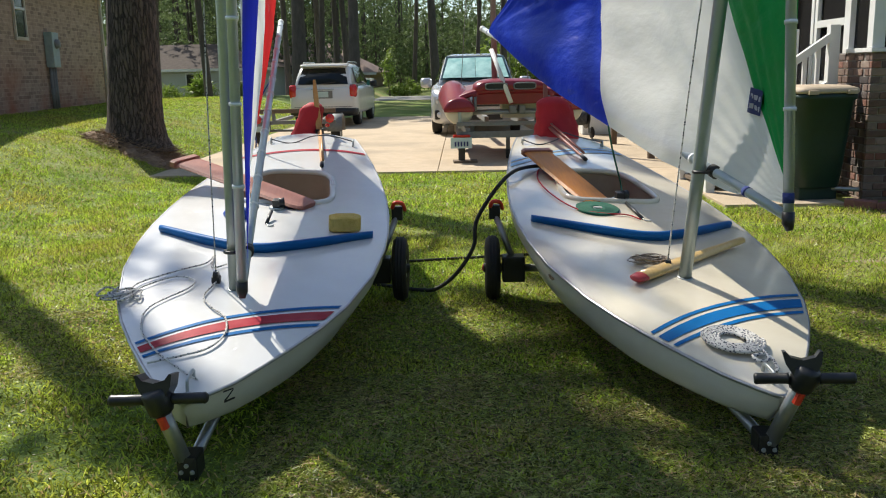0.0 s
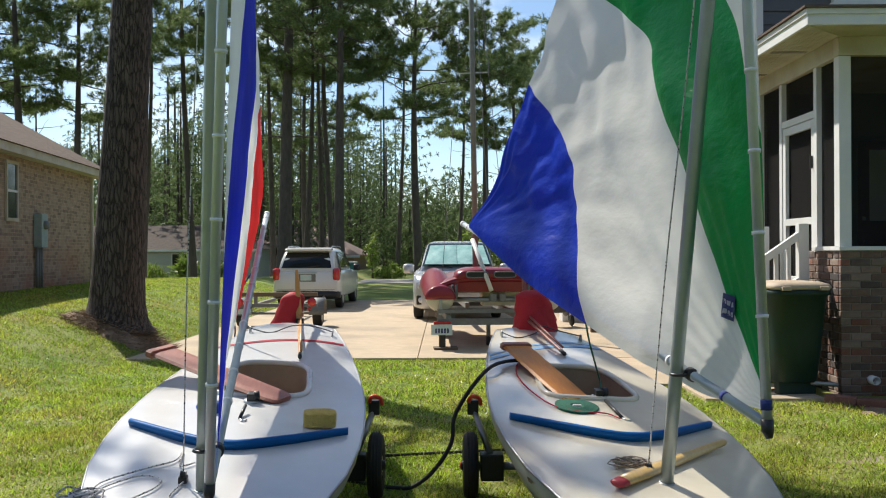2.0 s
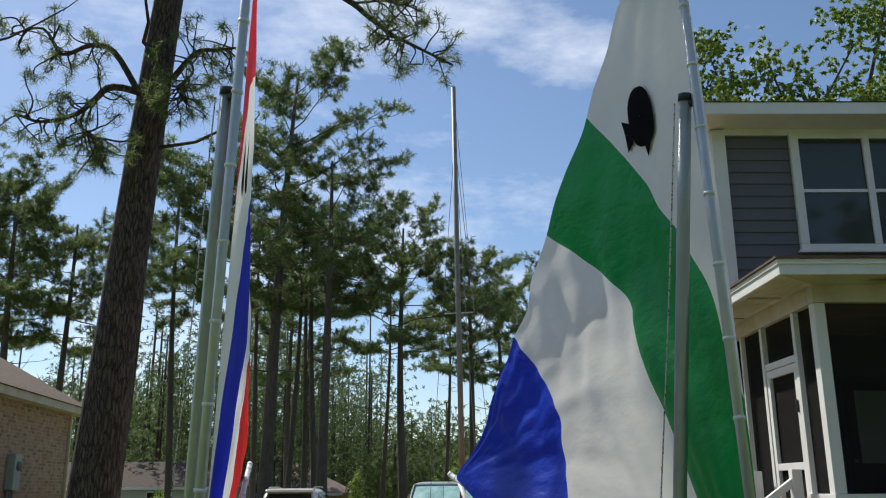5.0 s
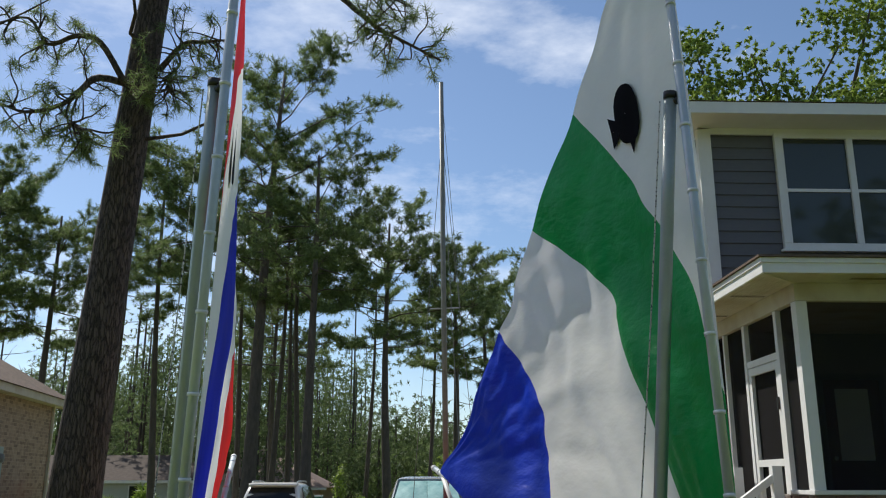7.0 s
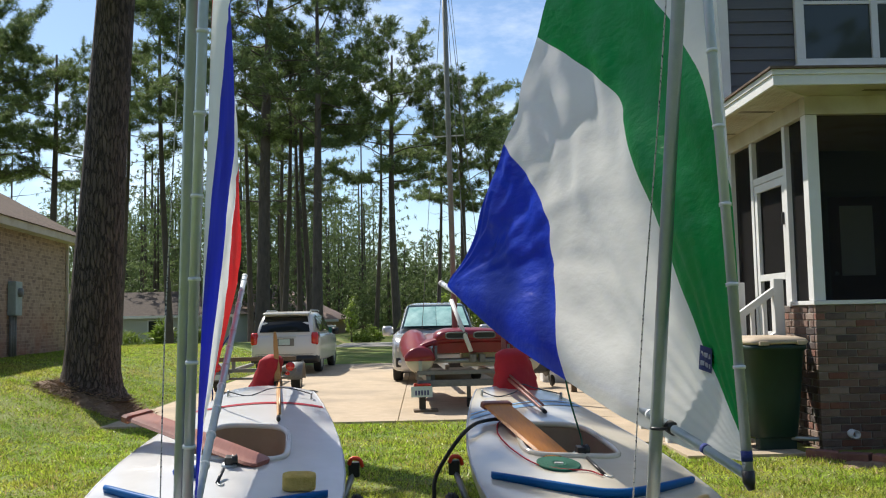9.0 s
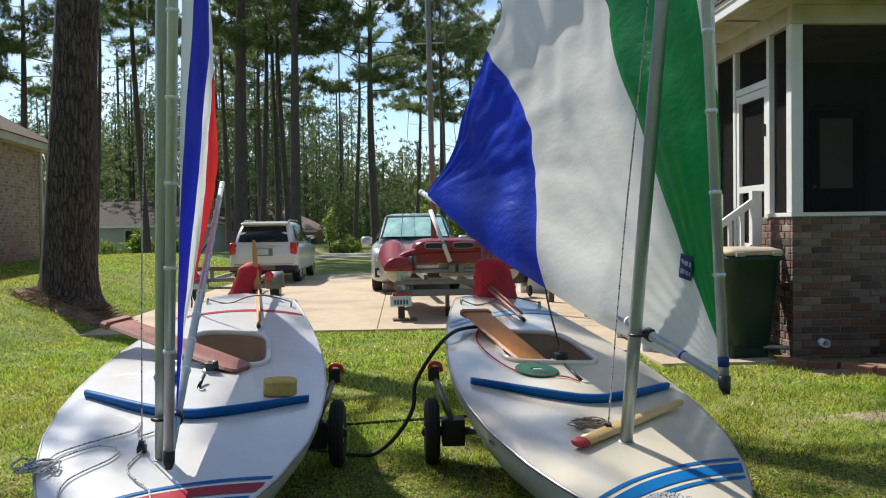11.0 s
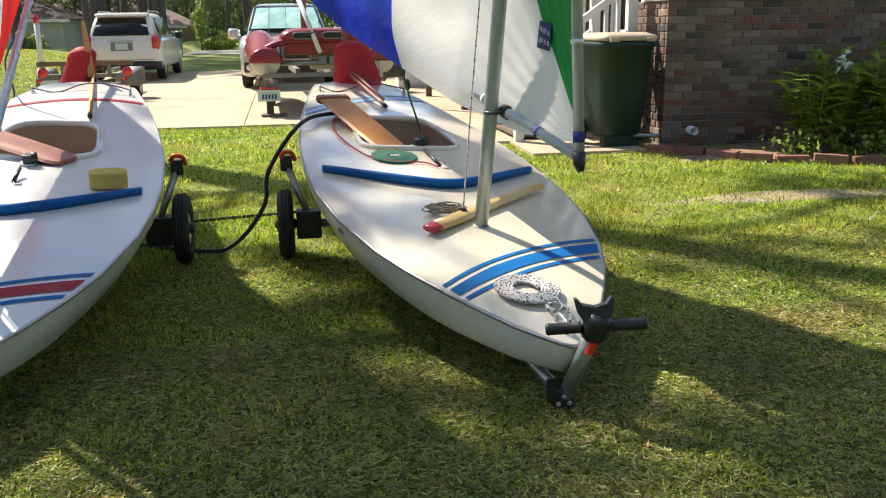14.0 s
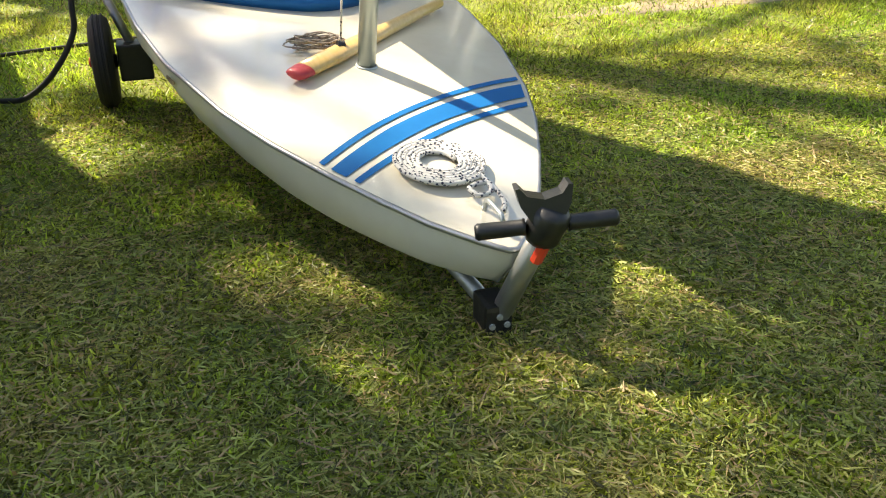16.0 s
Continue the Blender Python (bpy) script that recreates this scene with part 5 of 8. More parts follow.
for y0, y1, z0, z1 in ((9.2, 9.655, 1.55, 3.52), (9.84, 10.56, 1.2, 2.9), (9.75, 10.65, 3.06, 3.52), (10.75, 12.4, 1.0, 3.52)):
    part("side_screen", box(X0 + 0.066, X0 + 0.069, y0, y1, z0, z1), M_SCREEN, house, "dark insect screen")
for x0, x1 in ((4.37, 6.09), (6.15, 8.17), (8.23, 10.37), (10.43, 13.0)):
    part("front_screen", box(x0, x1, Y0 + 0.08, Y0 + 0.083, 1.55, 3.52), M_SCREEN_F, house, "dark insect screen")
# porch roof: sloped shingles, fascia, beaded soffit
RX, RY = 3.72, 8.6
part("fascia", box(RX, 13.3, RY, RY + 0.03, 3.72, 3.88, 0.005), M_WHITE, house, "white fascia board")
part("fascia", box(RX, RX + 0.03, RY + 0.032, 12.45, 3.72, 3.88, 0.005), M_WHITE, house, "white fascia board")
part("crown_board", box(RX - 0.018, 13.3, RY - 0.018, RY - 0.002, 3.825, 3.88, 0.004), M_WHITE, house, "white crown board")
part("crown_board", box(RX - 0.018, RX - 0.002, RY - 0.001, 12.45, 3.825, 3.88, 0.004), M_WHITE, house, "white crown board")
part("drip_edge", box(RX - 0.045, RX + 0.005, RY + 0.012, 12.45, 3.882, 3.905), M_SHINGLE, house)
part("drip_edge", box(RX - 0.045, 13.3, RY - 0.045, RY + 0.01, 3.882, 3.905), M_SHINGLE, house)
part("soffit", box(RX + 0.032, 13.3, RY + 0.032, 12.4, 3.722, 3.74), M_SOFFIT, house, "cream beaded soffit")
for k in range(9):
    q = 0.06 + k * 0.045
    part("soffit_bead", box(RX + q + 0.03, 13.3, RY + q, RY + q + 0.006, 3.716, 3.721), M_SOFFIT, house)
    part("soffit_bead", box(RX + q, RX + q + 0.006, RY + q + 0.03, 12.4, 3.716, 3.721), M_SOFFIT, house)
part("hip_strip", tube([(RX + 0.04, RY + 0.04, 3.719), (X0 + 0.01, Y0 + 0.01, 3.719)], [0.012, 0.012], 6), M_SOFFIT, house)
for k in range(9):
    for q in (0.2, 0.245):
        part("vent_slot", box(4.75 + 0.95 * k, 5.35 + 0.95 * k, RY + q, RY + q + 0.016, 3.712, 3.7155), M_VENT, house, "dark soffit vent slot")
for y in (9.75, 11.0):
    for q in (0, 0.05):
        part("vent_slot", box(RX + 0.08, X0 - 0.04, y + q, y + q + 0.018, 3.712, 3.7155), M_VENT, house, "dark soffit vent slot")
bm = bmesh.new()
c = [(RX - 0.02, RY - 0.02, 3.907), (13.3, RY - 0.02, 3.907), (13.3, 12.44, 4.3), (6.2, 12.44, 4.3), (RX - 0.02, 12.44, 3.907)]
top = [bm.verts.new(v) for v in c]
low = [bm.verts.new((x, y, 3.885)) for x, y, z in c]
bm.faces.new((top[0], top[1], top[2], top[3]))
bm.faces.new((top[0], top[3], top[4]))
bm.faces.new(low[::-1])
part("porch_roof", bm, M_SHINGLE, house, "shingled lean-to porch roof")
# upper storey: lap boards, corner trim, windows, eave
bmb = mesh_from("lap_board", [(0, 0, 0), (9.2, 0, 0), (9.2, 0.022, 0.19), (0, 0.022, 0.19), (0, 0.03, 0), (9.2, 0.03, 0), (9.2, 0.03, 0.19), (0, 0.03, 0.19)],
                [(0, 1, 2, 3), (0, 4, 5, 1), (1, 5, 6, 2), (2, 6, 7, 3), (0, 3, 7, 4)], M_SIDING)
bms = mesh_from("end_board", [(0, 0, 0), (0, 7.4, 0), (0.022, 7.4, 0.19), (0.022, 0, 0.19), (0.03, 0, 0), (0.03, 7.4, 0), (0.03, 7.4, 0.19), (0.03, 0, 0.19)],
                [(3, 2, 1, 0), (0, 1, 5, 4), (1, 2, 6, 5), (2, 3, 7, 6), (0, 4, 7, 3)], M_SIDING)
for k in range(17):
    z = 3.75 + 0.19 * k
    if z < 6.85:
        b1 = part("lap_board", bmb, None, house)
        b1.location = (X0 + 0.38, 12.385, z)
    if z < 6.85:
        b2 = part("end_board", bms, None, house)
        b2.location = (X0 + 0.318, 12.55, z)
for k in range(10):
    b2 = part("end_board", bms, None, house)
    b2.location = (X0 + 0.318, 12.55, 1.85 + 0.19 * k)
part("corner_trim", box(X0 + 0.2, X0 + 0.40, 12.33, 12.45, 3.95, 6.88, 0.006), M_WHITE, house, "white corner board")
part("corner_trim", box(X0 + 0.29, X0 + 0.318, 12.452, 12.6, 1.0, 6.88, 0.004), M_WHITE, house, "white corner board")
part("frieze", box(X0 + 0.40, 14.0, 12.34, 12.384, 6.80, 6.9, 0.004), M_WHITE, house)


def window(x0, x1, y, z0, z1, parent, cols=1):
    """A sash window set in the wall's face, with two lights one over the other."""
    w = part("window", box(x0, x1, y - 0.05, y + 0.02, z0, z0 + 0.09, 0.005), M_WHITE, parent, "white-framed sash window")
    part("head", box(x0, x1, y - 0.05, y + 0.02, z1 - 0.09, z1, 0.005), M_WHITE, w)
    xs = [x0 + (x1 - x0) * k / cols for k in range(cols + 1)]
    for k, x in enumerate(xs):
        hw = 0.13 if k in (0, cols) else 0.1
        a, b = (x, x + hw) if k == 0 else ((x - hw, x) if k == cols else (x - hw / 2, x + hw / 2))
        part("jamb", box(a, b, y - 0.052, y + 0.02, z0 + 0.091, z1 - 0.091, 0.005), M_WHITE, w)
    zm = (z0 + z1) / 2
    part("meeting_rail", box(x0 + 0.131, x1 - 0.131, y - 0.03, y + 0.015, zm - 0.025, zm + 0.025, 0.004), M_WHITE, w)
    for a, b in zip(xs, xs[1:]):
        part("pane", box(a + 0.03, b - 0.03, y - 0.008, y - 0.002, z0 + 0.08, z1 - 0.08), M_PANE, w)
        part("blind", box(a + 0.05, b - 0.05, y + 0.001, y + 0.004, zm + 0.03, z1 - 0.1), M_SIDING, w)
    part("sill", box(x0 - 0.04, x1 + 0.04, y - 0.075, y + 0.01, z0 - 0.04, z0 - 0.002, 0.005), M_WHITE, w)
    return w


window(5.62, 7.95, 12.37, 4.98, 6.83, house, 2)
window(9.4, 11.7, 12.37, 4.98, 6.83, house, 2)
window(8.5, 9.9, 12.41, 1.85, 3.1, house, 1)
part("eave_soffit", box(X0 - 0.25, 14.4, 11.8, 20.5, 6.9, 6.93), M_WHITE, house)
part("eave_fascia", box(X0 - 0.28, 14.4, 11.77, 11.798, 6.9, 7.08, 0.005), M_WHITE, house, "white eave board")
part("eave_fascia", box(X0 - 0.28, X0 - 0.252, 11.8, 20.5, 6.9, 7.08, 0.005), M_WHITE, house, "white eave board")
bm = bmesh.new()
v = [bm.verts.new(p) for p in ((X0 - 0.3, 11.75, 7.09), (14.4, 11.75, 7.09), (14.4, 20.5, 7.09), (X0 - 0.3, 20.5, 7.09), (8.5, 15.6, 8.35), (12.5, 15.6, 8.35))]
for f in ((0, 1, 5, 4), (1, 2, 5), (2, 3, 4, 5), (3, 0, 4), (3, 2, 1, 0)):
    bm.faces.new([v[i] for i in f])
part("main_roof", bm, M_SHINGLE, house, "brown shingled hip roof")
# entry door inside the porch
door = part("entry_door", box(5.98, 6.80, 12.38, 12.415, 1.02, 3.05, 0.006), M_DOOR, house, "dark red entry door")
part("door_pane", box(6.14, 6.62, 12.372, 12.378, 1.92, 2.92), M_DOORGLASS, door, "pale frosted door glass")
for x0, x1 in ((5.90, 5.978), (6.802, 6.88)):
    part("door_casing", box(x0, x1, 12.375, 12.418, 1.02, 3.05, 0.005), M_SIDING, door)
part("door_casing", box(5.90, 6.88, 12.375, 12.418, 3.052, 3.13, 0.005), M_SIDING, door)
part("door_knob", lathe([(0.0, 0.05), (0.025, 0.045), (0.03, 0.03), (0.012, 0.02), (0.012, 0.0)], pose(6.05, 12.38, 1.95, 90, 0, 0), 14), M_ALU, door, "", True)
wl_ = thing("wall_lantern", "small dark wall lantern beside the entry door", "lamp")
part("lantern_back", box(7.36, 7.46, 12.37, 12.418, 2.2, 2.36, 0.006), M_BLACK, wl_)
part("lantern_body", lathe([(0.02, 0.0), (0.06, 0.03), (0.07, 0.14), (0.085, 0.15), (0.02, 0.22), (0.0, 0.22)], Matrix.Translation((7.41, 12.28, 2.12)), 8), M_BLACK, wl_)
# steps and railing on the porch's open side
steps = thing("porch_steps", "white wooden porch steps with a baluster railing", "steps")
for k in range(5):
    part("tread", box(X0 - 0.28 * (k + 1), X0 - 0.28 * k - 0.005, 9.80, 10.9, 0.82 - 0.18 * k - 0.04, 0.82 - 0.18 * k, 0.006), M_PLANK, steps)
    part("riser", box(X0 - 0.28 * k - 0.03, X0 - 0.28 * k - 0.008, 9.82, 10.88, 0.6 - 0.18 * k, 0.775 - 0.18 * k), M_WHITE, steps)
for y in (9.68, 10.86):
    part("newel_post", box(X0 - 0.20, X0 - 0.09, y - 0.05, y + 0.05, 0.0, 1.80, 0.008), M_WHITE, steps, "white newel post")
    part("newel_post", box(X0 - 1.45, X0 - 1.35, y - 0.05, y + 0.05, 0.0, 0.95, 0.008), M_WHITE, steps, "white newel post")
    a, b = Vector((X0 - 0.20, y, 1.66)), Vector((X0 - 1.36, y, 0.86))
    for o in (0.0, -0.5):
        secs = [[p + Vector((0, dy, dz + o)) for dy, dz in ((-0.035, -0.045), (0.035, -0.045), (0.035, 0.045), (-0.035, 0.045))] for p in (a, b)]
        part("hand_rail", loft(secs), M_WHITE, steps)
    for k in range(8):
        f = (k + 0.7) / 8.4
        p = a.lerp(b, f)
        part("baluster", box(p.x - 0.02, p.x + 0.02, y - 0.02, y + 0.02, p.z - 0.48, p.z - 0.04), M_WHITE, steps)
# drain pipes through the foundation
for nm, m, r, ln, mt in (("drain_pipe", pose(4.55, 9.0, 0.17, 90, 0, 0), 0.045, 0.05, M_RING), ("vent_pipe", pose(4.0, 8.98, 0.14, 90, 0, 60), 0.022, 0.16, M_DOLLY)):
    ob = part(nm, lathe([(r, -0.1), (r, ln), (r * 0.78, ln), (r * 0.78, -0.1)], m, 18), mt, None, "", True)
    tagged(ob, "short pale plastic pipe at the foot of the brick wall", "pipe")

# ---- bin ----
bin_ = thing("wheelie_bin", "dark green wheeled rubbish bin with a faded tan lid", "bin", pose(3.74, 9.22, 0.03, 0, 0, 6))
secs = []
for z, w, d in ((0.12, 0.22, 0.25), (0.14, 0.235, 0.265), (0.55, 0.265, 0.31), (1.0, 0.295, 0.36), (1.02, 0.32, 0.385), (1.07, 0.325, 0.39), (1.075, 0.30, 0.365)):
    ring = []
    for k in range(28):
        t = 2 * math.pi * k / 28
        c_, s_ = math.cos(t), math.sin(t)
        ring.append((w * math.copysign(abs(c_) ** 0.35, c_), d * math.copysign(abs(s_) ** 0.35, s_), z))
    secs.append(ring)
part("bin_body", loft(secs), M_BINGREEN, bin_, "", True)
secs = []
for z, k in ((1.08, 1.0), (1.10, 1.02), (1.13, 0.97), (1.155, 0.75), (1.16, 0.1)):
    secs.append([(0.33 * k * math.copysign(abs(math.cos(t)) ** 0.35, math.cos(t)), 0.395 * k * math.copysign(abs(math.sin(t)) ** 0.35, math.sin(t)), z) for t in (2 * math.pi * q / 28 for q in range(28))])
lid = part("lid", loft(secs), M_TAN, bin_, "faded tan lid", True)
for x in (-0.2, 0.2):
    part("lid_clip", box(x - 0.05, x + 0.05, -0.415, -0.36, 1.07, 1.11, 0.01), M_TAN, lid)
for x in (-0.27, 0.27):
    w_ = part("bin_wheel", lathe([(0.0, -0.025), (0.1, -0.025), (0.125, -0.015), (0.125, 0.015), (0.1, 0.025), (0.0, 0.025)], pose(x, 0.2, 0.125, 0, 90, 0), 20), M_RUBBER, bin_, "", True)
part("bin_handle", tube([(-0.28, 0.43, 1.0), (0.28, 0.43, 1.0)], 0.018, 10), M_BINGREEN, bin_, "", True)
part("bin_foot", box(-0.2, 0.2, -0.22, -0.12, 0.0, 0.13, 0.01), M_BINGREEN, bin_)
part("bin_axle", tube([(-0.3, 0.2, 0.125), (0.3, 0.2, 0.125)], 0.012, 8), M_GALV, bin_)

# ---- flower bed ----
patch("flower_bed", 6.2, 8.4, 2.1, 0.62, 0.02, M_STRAW, "mulched flower bed along the brick wall", "flower bed", 9, 0.05)
edging = thing("bed_edging", "curved edging of red concrete blocks round the bed", "edging", kind="structure")
path = smooth_path([(3.75, 8.75, 0), (4.1, 8.5, 0), (4.5, 8.05, 0), (5.0, 7.72, 0), (5.7, 7.45, 0), (6.6, 7.3, 0), (7.8, 7.25, 0)], 30)
blk = bmesh.new()
box(-0.145, 0.145, -0.06, 0.06, -0.02, 0.085, 0.012, blk)
blk_me = bpy.data.meshes.new("edging_block")
blk.to_mesh(blk_me)
blk.free()
blk_me.materials.append(M_REDBLOCK)
acc, last = 0.0, path[0]
rnd = random.Random(5)
for p in path:
    acc += (p - last).length
    d = p - last
    last = p
    if acc >= 0.31:
        acc = 0
        ob = part("edging_block", blk_me, None, edging)
        ob.matrix_world = pose(p.x, p.y, rnd.uniform(-0.015, 0.01), rnd.uniform(-4, 4), rnd.uniform(-4, 4), math.degrees(math.atan2(d.y, d.x)) + rnd.uniform(-6, 6))


# ---- plants by numbers ----
def mesh_np(name, verts, tris, mat, smooth=False):
    me = bpy.data.meshes.new(name)
    verts, tris = np.asarray(verts, np.float32), np.asarray(tris, np.int32)
    me.vertices.add(len(verts))
    me.vertices.foreach_set("co", verts.ravel())
    me.loops.add(tris.size)
    me.loops.foreach_set("vertex_index", tris.ravel())
    k = tris.shape[1]
    me.polygons.add(len(tris))
    me.polygons.foreach_set("loop_start", np.arange(0, tris.size, k, dtype=np.int32))
    me.polygons.foreach_set("loop_total", np.full(len(tris), k, np.int32))
    if smooth:
        me.polygons.foreach_set("use_smooth", np.ones(len(tris), bool))
    me.materials.append(mat)
    me.update(calc_edges=True)
    me.validate()
    return me


def unit(v):
    return v / np.maximum(1e-9, np.linalg.norm(v, axis=-1, keepdims=True))


def blades(base, direction, length, width, bend, rng):
    """Bent blades: two quads' worth of triangles each. All arrays are per blade."""
    n = len(base)
    side = unit(np.cross(direction, rng.normal(size=(n, 3))))
    down = np.array([0, 0, -1.0])
    mid = base + direction * (length * 0.55)[:, None] + down * (bend * length * 0.12)[:, None]
    tip = base + direction * length[:, None] + down * (bend * length * 0.55)[:, None]
    w = width[:, None] / 2
    v = np.stack([base - side * w * 0.7, base + side * w * 0.7, mid + side * w, mid - side * w, tip], 1).reshape(-1, 3)
    o = np.arange(n)[:, None] * 5
    t = np.concatenate([o + np.array([[0, 1, 2]]), o + np.array([[0, 2, 3]]), o + np.array([[3, 2, 4]])], 0)
    return v, t


def spikes(base, direction, length, width, bend, rng):
    """Single-triangle blades for turf further off."""
    n = len(base)
    side = unit(np.cross(direction, rng.normal(size=(n, 3)))) * (width[:, None] / 2)
    tip = base + direction * length[:, None] + np.array([0, 0, -1.0]) * (bend * length * 0.4)[:, None]
    return np.stack([base - side, base + side, tip], 1).reshape(-1, 3), np.arange(n * 3).reshape(-1, 3)


def leaf_cloud(centres, spread, per, length, width, rng, up=0.2, bend=0.6):
    """Leaves or needles in tufts round the centres."""
    c = np.repeat(centres, per, 0)
    n = len(c)
    d = unit(rng.normal(size=(n, 3)) + np.array([0, 0, up]))
    base = c + rng.normal(size=(n, 3)) * spread + d * length * 0.08
    return blades(base, d, length * rng.uniform(0.6, 1.15, n), width * rng.uniform(0.7, 1.3, n), np.full(n, bend), rng)


def needle_tufts(ends, dirs, per, length, width, rng):
    """Pine needles fanning out round the shoots' ends."""
    c, d0 = np.repeat(ends, per, 0), np.repeat(dirs, per, 0)
    n = len(c)
    d = unit(d0 * 0.5 + rng.normal(size=(n, 3)) * 0.8)
    base = c - d0 * (rng.uniform(0, 1.0, n) * length)[:, None]
    side = unit(np.cross(d, rng.normal(size=(n, 3)))) * (width / 2)
    tip = base + d * (length * rng.uniform(0.7, 1.1, n))[:, None] + np.array([0, 0, -1.0]) * (length * 0.12)
    v = np.stack([base - side, base + side, tip], 1).reshape(-1, 3)
    return v, np.arange(n * 3).reshape(-1, 3)


def pine_meshes(name, height, r0, crown, spread, limbs, shoots, per, needle, width, seed, lean=(0, 0), bark=None, dead=4, clump=0.36, extra=()):
    """A trunk with limbs, and a crown of needle tufts; returns the two meshes."""
    rng = np.random.default_rng(seed)
    bm = bmesh.new()
    n = 12
    trunk = []
    for k in range(n + 1):
        f = k / n
        trunk.append(Vector((lean[0] * f + 0.12 * math.sin(4 * f + seed), lean[1] * f + 0.1 * math.sin(3 * f + 2 * seed), height * f)))
    rad = [r0 * (1.35 if k == 0 else 1.08 if k == 1 else 1.0) * (1 - 0.78 * (k / n) ** 1.15) for k in range(n + 1)]
    foot = [trunk[0].lerp(trunk[1], f) for f in (0.0, 0.05, 0.12, 0.25, 0.5)]
    tube(foot + trunk[1:], [r0 * k for k in (1.75, 1.52, 1.32, 1.18, 1.1)] + rad[1:], 18, bm)
    ends, dirs = [], []

    def on_trunk(f):
        i = min(n - 1, int(f * n))
        return trunk[i].lerp(trunk[i + 1], f * n - i)

    for k in range(limbs + dead):
        is_dead = k >= limbs
        f = rng.uniform(crown * 0.6, crown) if is_dead else crown + (0.97 - crown) * ((k + rng.uniform(0, 0.7)) / limbs)
        p = on_trunk(min(0.985, f))
        az = k * 2.4 + rng.uniform(-0.5, 0.5)
        g_ = max(0.0, (f - crown) / max(0.05, 1 - crown))
        up = rng.uniform(-0.2, 0.15) if is_dead else -0.05 + 0.6 * g_ ** 1.5 + rng.uniform(-0.15, 0.2)
        ln = spread * (0.62 + 0.45 * math.sin(math.pi * min(1, 0.2 + 0.75 * g_))) * (1 - 0.28 * g_ ** 3) * rng.uniform(0.65, 1.1) * (0.6 if is_dead else 1)
        pts = [p]
        d = Vector((math.cos(az), math.sin(az), up)).normalized()
        for q in range(6):
            d = (d + Vector((rng.normal() * 0.24, rng.normal() * 0.24, rng.normal() * 0.16 + 0.07))).normalized()
            pts.append(pts[-1] + d * ln / 6)
        lr = max(0.014, r0 * 0.16 * (ln / spread + 0.3) * (1 - 0.35 * f))
        tube(pts, [lr * (1 - 0.14 * q) for q in range(7)], 5, bm)
        if is_dead and rng.random() < 0.7:
            continue
        for q in range(shoots if not is_dead else 2):
            t = 0.34 + 0.66 * (q + rng.random()) / shoots
            i = min(5, int(t * 6))
            b = pts[i].lerp(pts[i + 1], min(1, t * 6 - i))
            sd = (pts[i + 1] - pts[i]).normalized()
            side = sd.cross(Vector((0, 0, 1))).normalized() * (1 if q % 2 else -1)
            dd = (sd * 0.6 + side * rng.uniform(0.3, 1.0) + Vector((0, 0, rng.uniform(0.0, 0.55)))).normalized()
            e = b + dd * ln * rng.uniform(0.14, 0.36)
            m_ = b.lerp(e, 0.5) + Vector((rng.normal(), rng.normal(), 0.6)) * 0.03 * ln
            tube([b, m_, e], [lr * 0.4, lr * 0.3, lr * 0.16], 4, bm)
            # two flat puffs of tufts, at the shoot's end and half way
            for c, k_ in ((e, 1.0), (m_ + side * 0.12 * ln * rng.uniform(-1, 1), 0.8)):
                for w in range(6):
                    o = unit_v(Vector(rng.normal(size=3))) * clump * k_ * rng.uniform(0.3, 1.25)
                    o.z = 0.5 * o.z + 0.1 * clump
                    ends.append(c + o)
                    dirs.append((o.normalized() * 0.8 + dd * 0.3 + Vector((0, 0, 0.45))).normalized())
    for run, t0, r in extra:
        pts = smooth_path(run, 4)
        m = len(pts) - 1
        tube(pts, [r * (1 - 0.75 * q / m) for q in range(m + 1)], 6, bm)
        for q in range(24):
            t = t0 + (1 - t0) * rng.random()
            i = min(m - 1, int(t * m))
            b = pts[i].lerp(pts[i + 1], t * m - i)
            dd = (unit_v(pts[i + 1] - pts[i]) * 0.5 + Vector((rng.normal() * 0.7, rng.normal() * 0.7, rng.normal() * 0.6 - 0.1))).normalized()
            twig = [b]
            for _ in range(3):
                dd = (dd + Vector(rng.normal(size=3)) * 0.45).normalized()
                twig.append(twig[-1] + dd * rng.uniform(0.1, 0.28))
            run_t = smooth_path(twig, 3)
            tube(run_t, [0.017 - 0.009 * j / (len(run_t) - 1) for j in range(len(run_t))], 4, bm)
            for e in (twig[3], twig[3], twig[2].lerp(twig[3], 0.4) + Vector(rng.normal(size=3)) * 0.07):
                ends.append(e)
                dirs.append((dd * 0.7 + Vector(rng.normal(size=3)) * 0.5).normalized())
    me = bpy.data.meshes.new(name + "_trunk")
    bm.to_mesh(me)
    bm.free()
    me.materials.append(bark or M_BARK_F)
    me.polygons.foreach_set("use_smooth", [True] * len(me.polygons))
    v, t = needle_tufts(np.array(ends), np.array(dirs), per, needle, width, rng)
    return me, mesh_np(name + "_crown", v, t, M_NEEDLE)


def unit_v(v):
    return v.normalized()


def make_pine(meshes, label, m, group="pines"):
    tr = thing("pine_tree", label, "tree", m, group)
    part("trunk", meshes[0], None, tr, "scaly brown trunk and limbs")
    part("crown", meshes[1], None, tr, "tufted dark green needles")
    return tr


